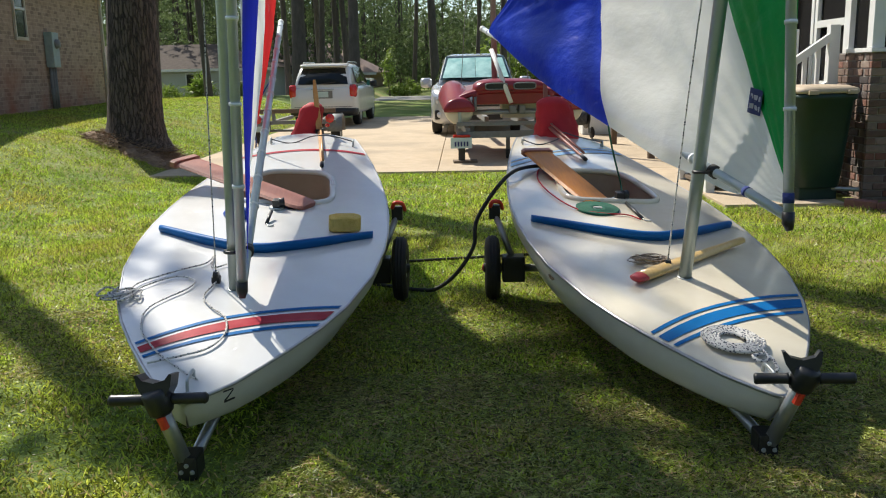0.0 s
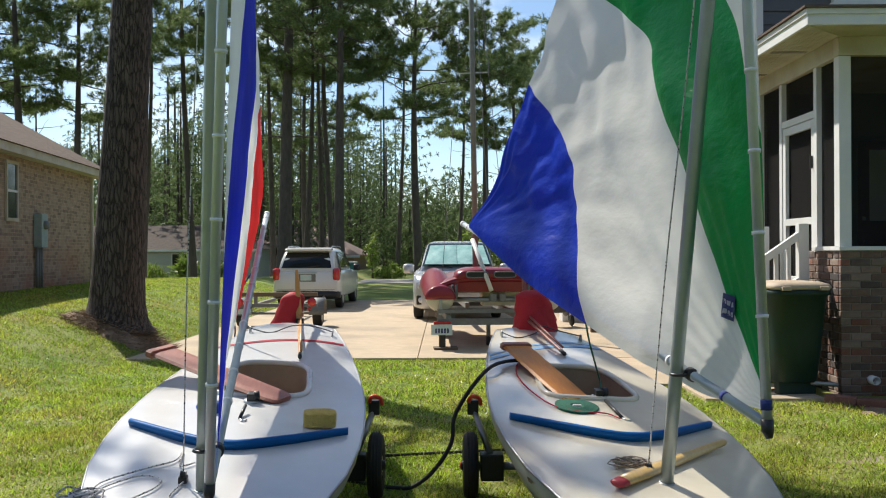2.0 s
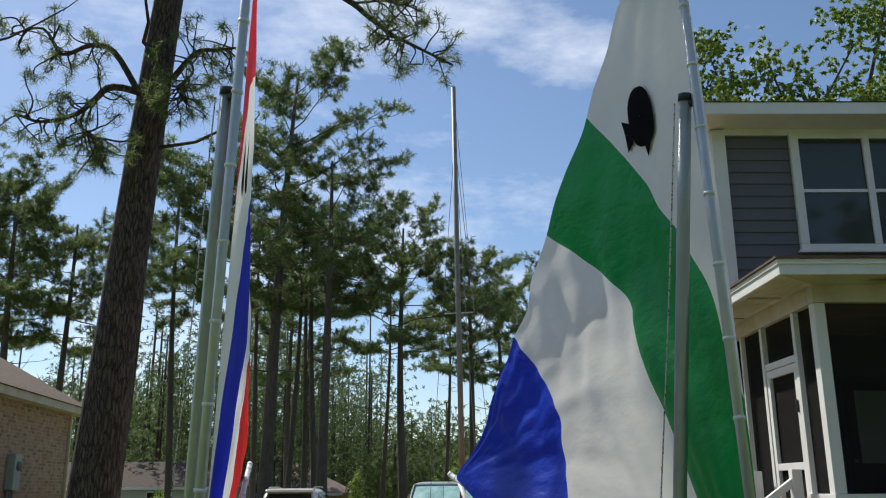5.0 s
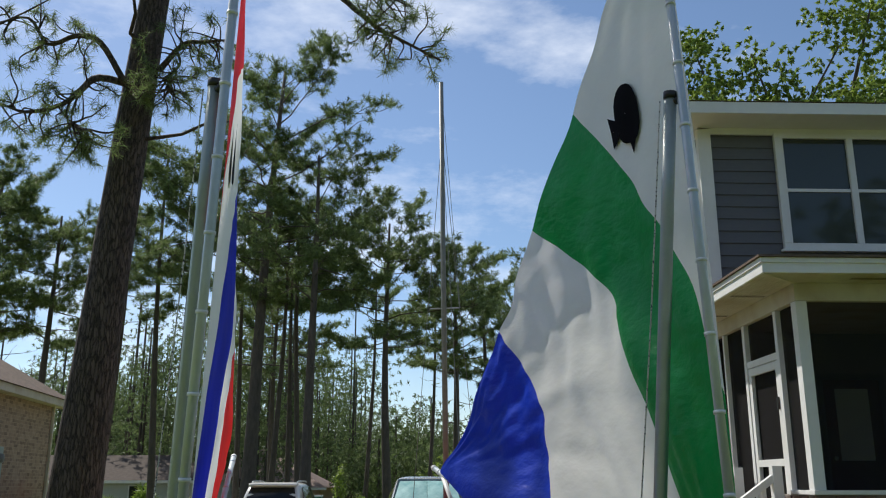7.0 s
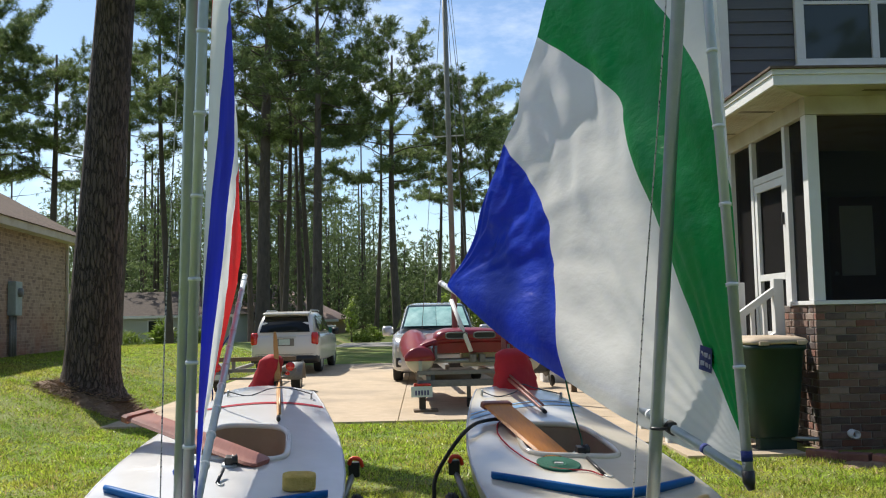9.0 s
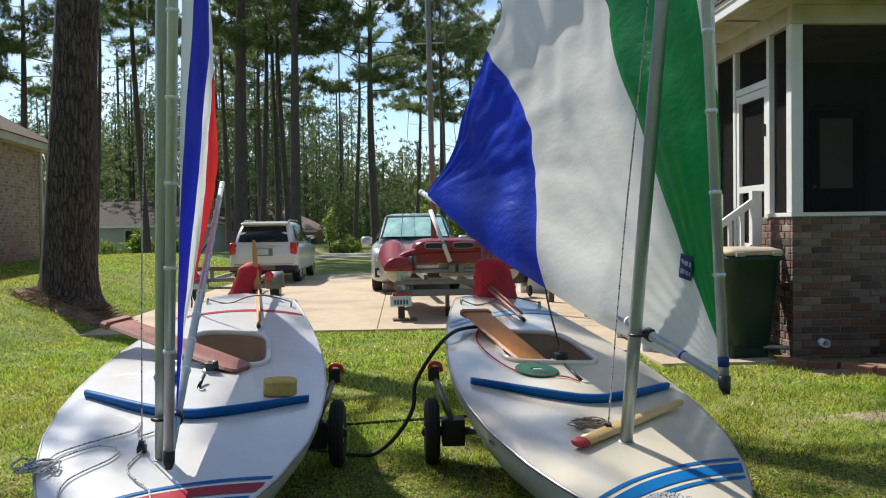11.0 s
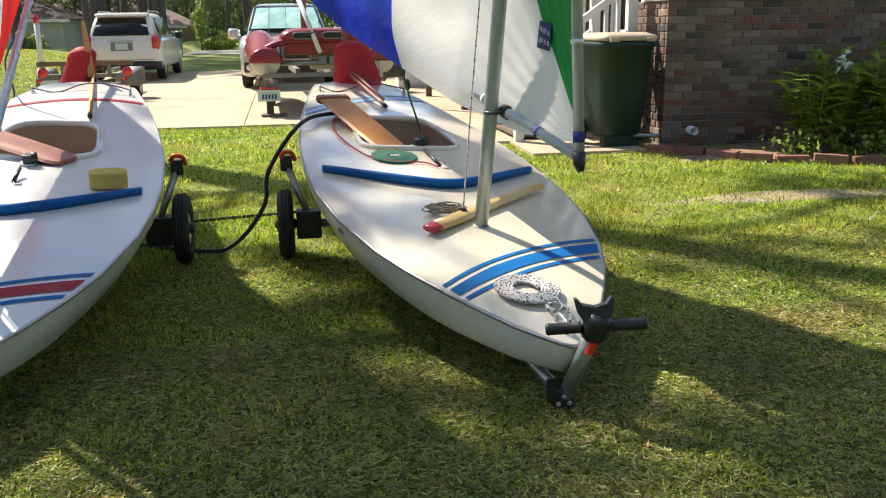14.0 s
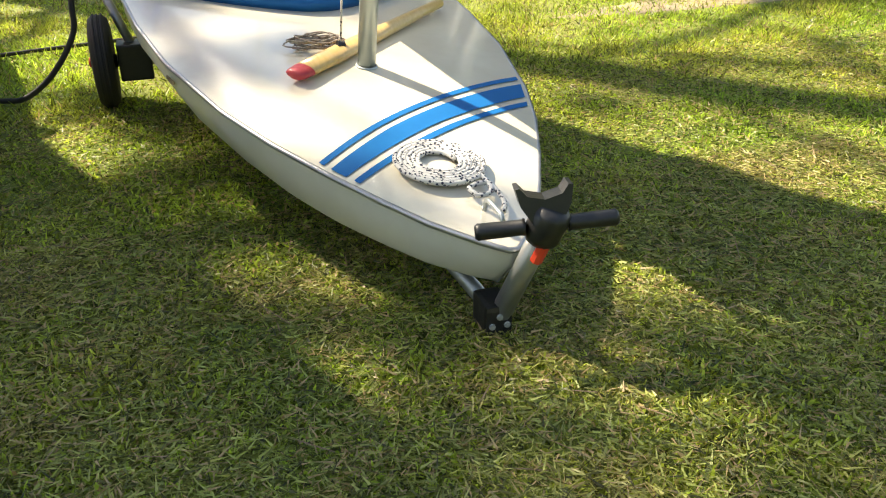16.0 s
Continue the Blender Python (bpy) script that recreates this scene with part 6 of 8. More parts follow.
# the big pine by the lawn
big = pine_meshes("big_pine", 21.0, 0.36, 0.5, 5.6, 12, 3, 30, 0.2, 0.010, 3, (1.35, 0.2), M_BARK, 3, 0.28, [
    ([(0.5, 0.0, 7.75), (-0.05, -0.5, 7.7), (-0.23, -0.74, 7.36), (-0.5, -0.76, 7.1), (-1.04, -0.74, 6.98), (-1.5, -0.7, 7.15)], 0.3, 0.07),
    ([(0.3, -0.3, 7.7), (-0.12, -0.44, 8.36), (-0.52, -0.44, 8.48), (-0.97, -0.44, 8.32), (-1.34, -0.44, 8.79), (-1.9, -0.4, 8.7)], 0.2, 0.06),
    ([(-0.23, -0.74, 7.36), (-0.3, -0.8, 6.95), (-0.2, -0.9, 6.7), (0.1, -0.95, 6.6)], 0.5, 0.02),
    ([(0.75, 0.0, 8.1), (1.2, -0.3, 8.42), (1.55, -0.34, 8.45), (1.95, -0.34, 8.5)], 0.15, 0.06),
    ([(1.1, -0.25, 8.3), (1.2, -0.4, 8.0), (1.05, -0.5, 7.7), (1.1, -0.5, 7.45)], 0.4, 0.025),
    ([(0.65, 0.0, 11.2), (2.4, -0.5, 10.1), (3.7, -0.74, 9.2), (4.1, -0.74, 8.86), (4.5, -0.74, 8.52), (4.86, -0.74, 8.32), (5.5, -0.74, 7.97)], 0.55, 0.07),
    ([(3.9, -0.74, 9.1), (4.4, -0.8, 9.1), (4.9, -0.8, 9.0)], 0.3, 0.025)])
make_pine(big, "large old pine with plated bark in a mound of straw", pose(-4.98, 13.64, lawn_height(-4.93, 13.64) - 0.02, 0, 0, 0))
# Stands just out of view; place and crown density are set for lawn shade.
near = pine_meshes("edge_shade_pine", 17.0, 0.22, 0.55, 4.3, 36, 9, 17, 0.26, 0.028, 11, (-0.9, 0.9), M_BARK, 2, 0.3)
make_pine(near, "slim pine out of view at the lawn's edge, set to shade it", pose(-5.98, 9.58, lawn_height(-5.98, 9.58) - 0.03, 0, 0, 0))

kinds = [pine_meshes("tall_pine", 20.0, 0.30, 0.48, 5.4, 27, 11, 19, 0.27, 0.03, 21, (0.8, 0.0), None, 6, 0.4),
         pine_meshes("mid_pine", 14.0, 0.22, 0.56, 4.2, 21, 11, 19, 0.26, 0.029, 22, (-0.2, 0.1), None, 5, 0.38),
         pine_meshes("lean_pine", 16.0, 0.24, 0.54, 4.4, 17, 10, 19, 0.26, 0.029, 23, (0.5, 0.2), None, 6, 0.38),
         pine_meshes("slender_pine", 15.0, 0.15, 0.62, 2.9, 12, 8, 19, 0.26, 0.029, 24, (0.3, -0.2), None, 5, 0.36)]
STAND = [(0, -6.9, 38, 1.0, 0), (3, -6.5, 42, 1.0, 50), (3, -6.0, 43, 0.95, 130), (3, -5.3, 42, 1.02, 200), (2, -4.1, 36, 0.98, 90), (1, -1.0, 40, 0.97, 30),
         (1, 2.0, 42, 0.86, 150), (2, 3.9, 45, 0.74, 220), (3, 0.9, 47, 0.8, 20), (2, -10.2, 39, 1.05, 300), (3, -12.0, 42, 1.2, 200), (2, -17.0, 41, 0.9, 100)]
STAND += [(2, -19.2, 40, 1.0, 260), (3, -15.9, 47, 1.1, 10), (1, -21.5, 43, 1.1, 70), (3, -9.0, 46, 1.1, 140), (2, -23.0, 38, 0.98, 180), (3, -2.6, 52, 0.95, 10),
         (2, -26.5, 44, 1.05, 66), (1, 6.5, 52, 0.9, 111), (2, 9.0, 55, 0.95, 211), (3, -18.4, 36, 0.95, 321), (1, -8.0, 52, 1.0, 12)]
for k, x, y, sc, rz in STAND:
    make_pine(kinds[k], ["tall pine with a broad dark crown", "rounded pine with a dense crown", "leaning pine with an open crown", "slender pine with a high thin crown"][k], pose(x, y, lawn_height(x, y) - 0.05, 0, 0, rz) @ Matrix.Diagonal((sc, sc, sc, 1)))


def far_woods():
    """The wood behind the street: trunks and crowns too many to count."""
    rng = np.random.default_rng(40)
    vs, ts, o = [], [], 0
    tv, tf = [], []
    for k in range(320):
        x, y = rng.uniform(-70, 60), rng.uniform(60, 100)
        h = rng.uniform(9, 16) if x / y < -0.05 or x / y > 0.14 else rng.uniform(4, 7.5)
        r = rng.uniform(0.1, 0.22)
        b = len(tv)
        for z, q in ((0, 1), (h, 0.4)):
            tv += [(x + r * q * math.cos(a), y + r * q * math.sin(a), z + 0.3) for a in (0, 2.1, 4.2)]
        tf += [(b + i, b + (i + 1) % 3, b + 3 + (i + 1) % 3) for i in range(3)] + [(b + i, b + 3 + (i + 1) % 3, b + 3 + i) for i in range(3)]
        m = 34
        f = rng.uniform(0.08, 1.0, m)
        sp = 3.3 * np.sin(np.pi * (0.15 + 0.8 * (1 - f)))
        a = rng.uniform(0, 6.28, m)
        c = np.stack([x + sp * np.cos(a) * rng.uniform(0.3, 1, m), y + sp * np.sin(a) * rng.uniform(0.3, 1, m), h * f + 0.3], 1)
        v, t = needle_tufts(np.repeat(c, 7, 0) + rng.normal(size=(7 * m, 3)) * 0.5, unit(rng.normal(size=(7 * m, 3))), 10, 0.32, 0.075, rng)
        vs.append(v)
        ts.append(t + o)
        o += len(v)
    # the depth of the wood: leafy masses one behind another
    n = 20000
    x, y = rng.uniform(-95, 85, n), rng.uniform(98, 116, n)
    top = np.where((x / y < -0.05) | (x / y > 0.14), 9.0, 5.2) + 2.2 * np.sin(x * 0.31) + 1.4 * np.sin(x * 0.83 + 1) + rng.uniform(-1.5, 1.0, n)
    c = np.stack([x, y, -0.5 + np.maximum(1.0, top) * rng.uniform(0, 1, n) ** 0.8], 1)
    v, t = needle_tufts(c, unit(rng.normal(size=(n, 3))), 8, 0.75, 0.28, rng)
    vs.append(v)
    ts.append(t + o)
    ob = part("far_woods", mesh_np("far_woods", np.concatenate(vs), np.concatenate(ts), M_WOODS), None)
    tagged(ob, "dense mixed pine wood beyond the street", "trees", kind="stuff")
    ob = part("far_trunks", mesh_np("far_trunks", tv, tf, M_BARK_F), None)
    tagged(ob, "many thin trunks of the far wood", "trees", kind="stuff")
    # tall wood added out of view opposite the houses: shows in panes, dims fronts
    n = 4200
    a, r = rng.uniform(math.radians(190), math.radians(350), n), rng.uniform(24, 32, n)
    x, y = r * np.cos(a) * 1.6, r * np.sin(a) + 2
    top = 13.5 + 2.5 * np.sin(x * 0.31) + 1.6 * np.sin(x * 0.83 + 1) + rng.uniform(-2, 1.0, n)
    v, t = needle_tufts(np.stack([x, y, top * rng.uniform(0, 1, n) ** 0.8], 1), unit(rng.normal(size=(n, 3))), 10, 0.9, 0.4, rng)
    ob = part("near_woods", mesh_np("near_woods", v, t, M_WOODS), None)
    tagged(ob, "tall leafy wood closing the lawn out of view, dimming the house fronts", "trees", kind="stuff")


far_woods()


def bush(name, x, y, w, d, h, mat, label, count, leaf, wd, seed, up=0.3):
    rng = np.random.default_rng(seed)
    ob = thing(name, label, "shrub", pose(x, y, lawn_height(x, y)))
    c = unit(rng.normal(size=(count, 3))) * rng.uniform(0.35, 1.0, count)[:, None] ** 0.6 * np.array([w, d, h * 0.52]) * (1 + 0.2 * rng.normal(size=(count, 1)))
    c[:, 2] = np.maximum(0.05, c[:, 2] + h * 0.5)
    v, t = leaf_cloud(c, 0.08, 14, leaf, wd, rng, up)
    part("foliage", mesh_np("foliage", v, t, mat), None, ob)
    bm = bmesh.new()
    for k in range(7):
        e = c[k * 3]
        tube([(0.05 * math.cos(k), 0.05 * math.sin(k), -0.05), (e[0] * 0.4, e[1] * 0.4, e[2] * 0.5), tuple(e)], [0.03, 0.02, 0.008], 5, bm)
    part("stems", bm, M_BARK_F, ob)
    return ob


bush("light_shrub", -4.0, 50.5, 0.38, 0.4, 2.8, M_BRIGHTLEAF, "tall thin light green shrub by the street", 44, 0.16, 0.06, 51)
bush("light_shrub", -3.0, 50, 1.0, 0.5, 0.7, M_BRIGHTLEAF, "low light green shrub by the street", 60, 0.2, 0.07, 58)
bush("light_shrub", 3.2, 52, 2.6, 1.4, 3.2, M_BRIGHTLEAF, "spreading light green shrub behind the cars", 240, 0.25, 0.1, 52)
bush("light_shrub", 6.5, 50, 3.0, 1.6, 3.0, M_LEAF, "green shrub behind the cars", 200, 0.35, 0.12, 53)
bush("grass_clump", -17.8, 52.5, 1.3, 0.6, 1.0, M_BRIGHTLEAF, "clump of tall ornamental grass before the grey-green house", 60, 0.7, 0.04, 55, 1.6)
bush("grass_clump", -13.4, 52.5, 0.9, 0.5, 1.1, M_LEAF, "clump of tall ornamental grass before the grey-green house", 60, 0.7, 0.04, 56, 1.4)
bush("palm_clump", -15.2, 52, 0.6, 0.6, 1.5, M_BRIGHTLEAF, "small bright palm by the grey-green house", 40, 0.8, 0.07, 57, 1.0)


def make_ginger(x, y, h, n, seed, flowers):
    rng = np.random.default_rng(seed)
    ob = thing("ginger_lily", "broad-leaved ginger lily in the bed by the brick wall", "plant", pose(x, y, 0.03), "ginger lilies")
    bm = bmesh.new()
    for k in range(n):
        a = rng.uniform(0, 6.28)
        ln = rng.uniform(0.25, 0.55)
        tip = Vector((math.cos(a) * ln, math.sin(a) * ln, h * rng.uniform(0.75, 1.05)))
        foot = Vector((math.cos(a) * 0.15 * rng.random(), math.sin(a) * 0.15 * rng.random(), 0))
        stem = [foot, foot.lerp(tip, 0.5) + Vector((0, 0, 0.08)), tip]
        tube(stem, [0.012, 0.01, 0.005], 5, bm)
        for j in range(9):
            f = 0.22 + 0.085 * j
            p = foot.lerp(tip, f) + Vector((0, 0, 0.08 * math.sin(math.pi * f)))
            sg = 1 if j % 2 else -1
            az = a + sg * 1.35 + rng.uniform(-0.5, 0.5)
            d = Vector((math.cos(az), math.sin(az), rng.uniform(0.25, 0.7))).normalized()
            sd = d.cross(Vector((0, 0, 1))).normalized()
            ll = rng.uniform(0.24, 0.4)
            rows = []
            for q, (u, wd, dr) in enumerate(((0, 0.012, 0), (0.3, 0.042, 0.0), (0.6, 0.04, -0.05), (0.85, 0.02, -0.14), (1.0, 0.003, -0.2))):
                c = p + d * ll * u + Vector((0, 0, dr * ll * 1.5))
                rows.append((bm.verts.new(c - sd * wd), bm.verts.new(c - Vector((0, 0, wd * 0.35))), bm.verts.new(c + sd * wd)))
            for r0, r1 in zip(rows, rows[1:]):
                bm.faces.new((r0[0], r0[1], r1[1], r1[0]))
                bm.faces.new((r0[1], r0[2], r1[2], r1[1]))
    part("leaves", bm, M_GINGER, ob, "", True)
    for k in range(flowers):
        c = Vector((rng.uniform(-0.15, 0.15), rng.uniform(-0.3, 0.0), h * 1.05 + rng.uniform(0.0, 0.05)))
        cv = np.repeat(np.array([c]), 1, 0)
        v, t = leaf_cloud(cv, 0.03, 16, 0.085, 0.04, rng, 0.1, 0.7)
        part("flower", mesh_np("flower", v, t, M_PETAL), None, ob, "white ragged flower")
    return ob


for k, (x, y, h, n, fl) in enumerate([(5.55, 8.25, 0.82, 12, 1), (6.0, 8.45, 1.0, 12, 0), (6.35, 8.1, 0.95, 13, 0), (6.75, 8.35, 1.05, 13, 0), (7.2, 8.1, 1.0, 13, 0), (7.7, 8.3, 1.1, 13, 0), (5.9, 7.95, 0.6, 9, 0), (6.6, 7.8, 0.7, 9, 0), (7.3, 7.75, 0.75, 9, 0), (8.3, 8.2, 1.05, 12, 0)]):
    make_ginger(x, y, h, n, 70 + k, fl)
bush("pale_groundcover", 5.2, 8.0, 0.35, 0.22, 0.22, M_BRIGHTLEAF, "small pale leafy plant at the bed's edge", 26, 0.07, 0.03, 90)
bush("pale_groundcover", 5.75, 7.7, 0.3, 0.2, 0.18, M_BRIGHTLEAF, "small pale leafy plant at the bed's edge", 22, 0.07, 0.03, 91)


def make_oak():
    """The broadleaf tree whose crown shows over the house roof."""
    rng = np.random.default_rng(60)
    ob = thing("oak_tree", "leafy broadleaf tree rising behind the house roof", "tree", pose(10.5, 22.5, 0))
    bm = tube([(0, 0, 0), (0.1, 0, 3), (0, 0.1, 6), (-0.2, 0, 9)], [0.4, 0.3, 0.25, 0.18], 12)
    cs = []
    for k in range(44):
        a = k * 2.4
        st = Vector((0, 0, 5 + 0.1 * k))
        e = Vector((math.cos(a) * rng.uniform(2.0, 4.4), math.sin(a) * rng.uniform(2, 4.2), rng.uniform(7.5, 14.0)))
        m_ = st.lerp(e, 0.5) + Vector((rng.normal() * 0.4, rng.normal() * 0.4, 0.5))
        tube([st, m_, e], [0.1, 0.06, 0.02], 5, bm)
        for q in range(18):
            t = rng.uniform(0.35, 1.05)
            p = st.lerp(e, t) + Vector(rng.normal(size=3)) * 0.5
            cs.append(p)
    part("trunk", bm, M_BARK_F, ob, "", True)
    cs = np.repeat(np.array(cs), 24, 0)
    cs = cs + rng.normal(size=cs.shape) * 0.3
    v, t = needle_tufts(cs, unit(rng.normal(size=cs.shape)), 10, 0.13, 0.09, rng)
    part("crown", mesh_np("oak_crown", v, t, M_BRIGHTLEAF), None, ob, "small green leaves in loose sprays")


make_oak()


def grass_field():
    rng = np.random.default_rng(77)
    vs, ts, o = [], [], 0
    for x0, x1, y0, y1, dens, ln, wd in ((-0.7, 3.1, 2.15, 3.9, 22000, 0.036, 0.0074), (-3.6, 5.0, 3.9, 5.25, 12000, 0.04, 0.007), (-4.5, 6.0, 5.25, 7.6, 7000, 0.06, 0.0085), (-7.5, 6.5, 7.6, 10.5, 3400, 0.065, 0.012), (-9.0, -3.0, 10.5, 16.0, 4200, 0.055, 0.010), (-3.0, 2.5, 10.5, 12.2, 2400, 0.065, 0.015), (-10.5, -4.3, 16.0, 28.0, 1700, 0.055, 0.014), (-2.8, -0.7, 2.3, 3.9, 8000, 0.05, 0.0065), (3.1, 4.4, 2.15, 3.9, 9000, 0.05, 0.006), (-6.0, 7.0, -4.0, 2.2, 2000, 0.05, 0.012), (-2.8, 4.4, 0.4, 2.2, 5000, 0.045, 0.009), (-7.0, -2.8, 2.2, 7.6, 2200, 0.055, 0.011), (4.4, 7.0, 2.2, 7.2, 2200, 0.055, 0.011)):
        n = int((x1 - x0) * (y1 - y0) * dens)
        x, y = rng.uniform(x0, x1, n), rng.uniform(y0, y1, n)
        keep = np.ones(n, bool)
        for a, b, c, d in DRIVE + [(2.5, 3.8, 9.75, 12.17), (2.75, 3.95, 8.75, 9.72)]:
            keep &= ~((x > a - 0.03) & (x < b + 0.03) & (y > c - 0.05) & (y < d + 0.05))
        edge = np.interp(x, [3.75, 4.1, 4.5, 5.0, 5.7, 6.6, 7.8], [8.75, 8.5, 8.05, 7.72, 7.45, 7.3, 7.25])
        keep &= ~((x > 3.7) & (y > edge - 0.06))
        keep &= ~((((x - 4.1) / 1.35) ** 2 + ((y - 6.3) / 0.26) ** 2 < 1) & (rng.random(n) < 0.55))
        clump = np.sin(x * 5.3 + 1.3 * np.sin(y * 4.1)) * np.sin(y * 6.1 + 1.7 * np.sin(x * 3.3))
        keep &= ~(((x + 4.86) / 0.66) ** 2 + ((y - 13.5) / 0.56) ** 2 < 1)
        keep &= rng.random(n) < 0.72 + 0.28 * clump
        x, y, clump = x[keep], y[keep], clump[keep]
        n = len(x)
        z = np.array([lawn_height(a, b) for a, b in zip(x, y)]) if y1 > 9 else np.zeros(n)
        d = unit(np.stack([rng.normal(size=n) * 0.6, rng.normal(size=n) * 0.6, rng.uniform(0.3, 1.3, n)], 1))
        make = blades if dens > 7500 else spikes
        v, t = make(np.stack([x, y, z - 0.004], 1), d, ln * rng.uniform(0.5, 1.25, n) * (1 + 0.3 * clump), wd * rng.uniform(0.7, 1.3, n), rng.uniform(0.2, 1.1, n), rng)
        vs.append(v)
        ts.append(t + o)
        o += len(v)
    ob = part("grass", mesh_np("grass", np.concatenate(vs), np.concatenate(ts), M_GRASS), None)
    tagged(ob, "short coarse lawn grass with dry blades", "grass", kind="stuff")
    # dead blades lying flat under the green ones
    vs, ts, o = [], [], 0
    for x0, x1, y0, y1, dens in ((-0.7, 3.1, 2.15, 3.9, 16000), (-3.0, 4.6, 3.9, 5.2, 4500)):
        n = int((x1 - x0) * (y1 - y0) * dens)
        x, y, a = rng.uniform(x0, x1, n), rng.uniform(y0, y1, n), rng.uniform(0, 6.28, n)
        v, t = spikes(np.stack([x, y, rng.uniform(0.003, 0.02, n)], 1), unit(np.stack([np.cos(a), np.sin(a), rng.uniform(-0.1, 0.45, n)], 1)), rng.uniform(0.02, 0.045, n), rng.uniform(0.004, 0.007, n), np.zeros(n), rng)
        vs.append(v)
        ts.append(t + o)
        o += len(v)
    ob = part("thatch", mesh_np("thatch", np.concatenate(vs), np.concatenate(ts), M_THATCH), None)
    tagged(ob, "matted low turf with dead straw between the blades", "grass", kind="stuff")
    # dry needles lying in the grass
    n = 2200
    x, y = rng.uniform(-3.5, 5.0, n), rng.uniform(0.9, 8.0, n)
    a = rng.uniform(0, 6.28, n)
    d = np.stack([np.cos(a), np.sin(a), rng.uniform(-0.1, 0.25, n)], 1)
    v, t = blades(np.stack([x, y, rng.uniform(0.008, 0.03, n)], 1), unit(d), rng.uniform(0.05, 0.14, n), np.full(n, 0.0028), np.zeros(n), rng)
    m = 2600
    a, r = rng.uniform(0, 6.28, m), rng.uniform(0.3, 1.0, m) ** 0.7
    x, y = -4.86 + 0.85 * r * np.cos(a), 13.5 + 0.7 * r * np.sin(a)
    z = np.array([lawn_height(p, q) for p, q in zip(x, y)]) + 0.02 + 0.2 * np.maximum(0, 1 - r * r * 1.2)
    a = rng.uniform(0, 6.28, m)
    v2, t2 = blades(np.stack([x, y, z], 1), unit(np.stack([np.cos(a), np.sin(a), rng.uniform(-0.2, 0.5, m)], 1)), rng.uniform(0.1, 0.25, m), np.full(m, 0.007), np.zeros(m), rng)
    v, t = np.concatenate([v, v2]), np.concatenate([t, t2 + len(v)])
    ob = part("dry_needles", mesh_np("dry_needles", v, t, M_STRAW), None)
    tagged(ob, "dry brown pine needles scattered in the grass", "litter", kind="stuff")


grass_field()


# ---- vehicles ----
def car_wheel(parent, x, y, r=0.36, w=0.22, out=-1):
    m = pose(x, y, r, 0, 90, 0)
    t = part("wheel", lathe([(0.0, -w / 2 + 0.02), (r * 0.25, -w / 2 + 0.015), (r * 0.6, -w / 2 + 0.04), (r * 0.66, -w / 2 + 0.01), (r * 0.66, w / 2 - 0.01), (0.0, w / 2 - 0.02)], m, 24), M_ALU, parent, "silver alloy wheel", True)
    part("tyre", lathe([(r * 0.66, -w / 2 + 0.01), (r * 0.8, -w / 2), (r * 0.96, -w / 2 + 0.01), (r, -w / 2 + 0.04), (r, w / 2 - 0.04), (r * 0.96, w / 2 - 0.01), (r * 0.8, w / 2), (r * 0.66, w / 2 - 0.01)], m, 28), M_RUBBER, t, "", True)


def rounded(w, z0, z1, y, k=0.25, n=20, taper=1.0):
    """A rounded-rectangle ring of half-width w between heights z0 and z1; taper narrows its top."""
    out = []
    for i in range(n):
        t = 2 * math.pi * i / n + math.pi / n
        c, s = math.cos(t), math.sin(t)
        h = math.copysign(abs(s) ** k, s)
        out.append((w * math.copysign(abs(c) ** k, c) * (1 + (taper - 1) * (h * 0.5 + 0.5)), y, (z0 + z1) / 2 + (z1 - z0) / 2 * h))
    return out


# white crossover, its tail to the boats
suv = thing("white_crossover", "white crossover car parked with its tail to the lawn", "car", pose(-3.43, 22.6, 0.04, 0, 0, -1) @ Matrix.Diagonal((0.92, 1.0, 0.96, 1)))
part("body", loft([rounded(0.86, 0.36, 0.98, 0.0), rounded(0.93, 0.30, 1.04, 0.08), rounded(0.955, 0.28, 1.06, 0.5), rounded(0.96, 0.26, 1.06, 2.2), rounded(0.955, 0.26, 1.02, 3.6), rounded(0.9, 0.28, 0.92, 4.3), rounded(0.72, 0.32, 0.8, 4.6)]), M_CARWHITE, suv, "", True)
part("cabin", loft([rounded(0.82, 0.95, 1.05, 0.06, 0.3, 20, 0.95), rounded(0.83, 0.95, 1.36, 0.2, 0.3, 20, 0.88), rounded(0.84, 0.95, 1.60, 0.42, 0.3, 20, 0.82), rounded(0.85, 0.95, 1.66, 1.0, 0.3, 20, 0.80), rounded(0.85, 0.95, 1.66, 2.0, 0.3, 20, 0.80), rounded(0.84, 0.95, 1.55, 2.7, 0.3, 20, 0.8), rounded(0.82, 0.95, 1.04, 3.6, 0.3, 20, 0.9)]), M_CARWHITE, suv, "", True)


def glass_quad(parent, name, corners, mat, label, thick=0.012, bulge=0.03):
    """A slightly bowed pane through four corners (lower left, lower right, upper right, upper left)."""
    a, b, c, d = (Vector(p) for p in corners)
    nrm = (b - a).cross(d - a).normalized()
    verts, n = [], 8
    for j in range(n + 1):
        for i in range(n + 1):
            u, v = i / n, j / n
            p = a.lerp(b, u).lerp(d.lerp(c, u), v)
            verts.append(p + nrm * (bulge * (1 - (2 * u - 1) ** 2) * (1 - (2 * v - 1) ** 2) + thick))
    faces = [(j * (n + 1) + i, j * (n + 1) + i + 1, (j + 1) * (n + 1) + i + 1, (j + 1) * (n + 1) + i) for j in range(n) for i in range(n)]
    return part(name, mesh_from(name, verts, faces, mat, True), None, parent, label)


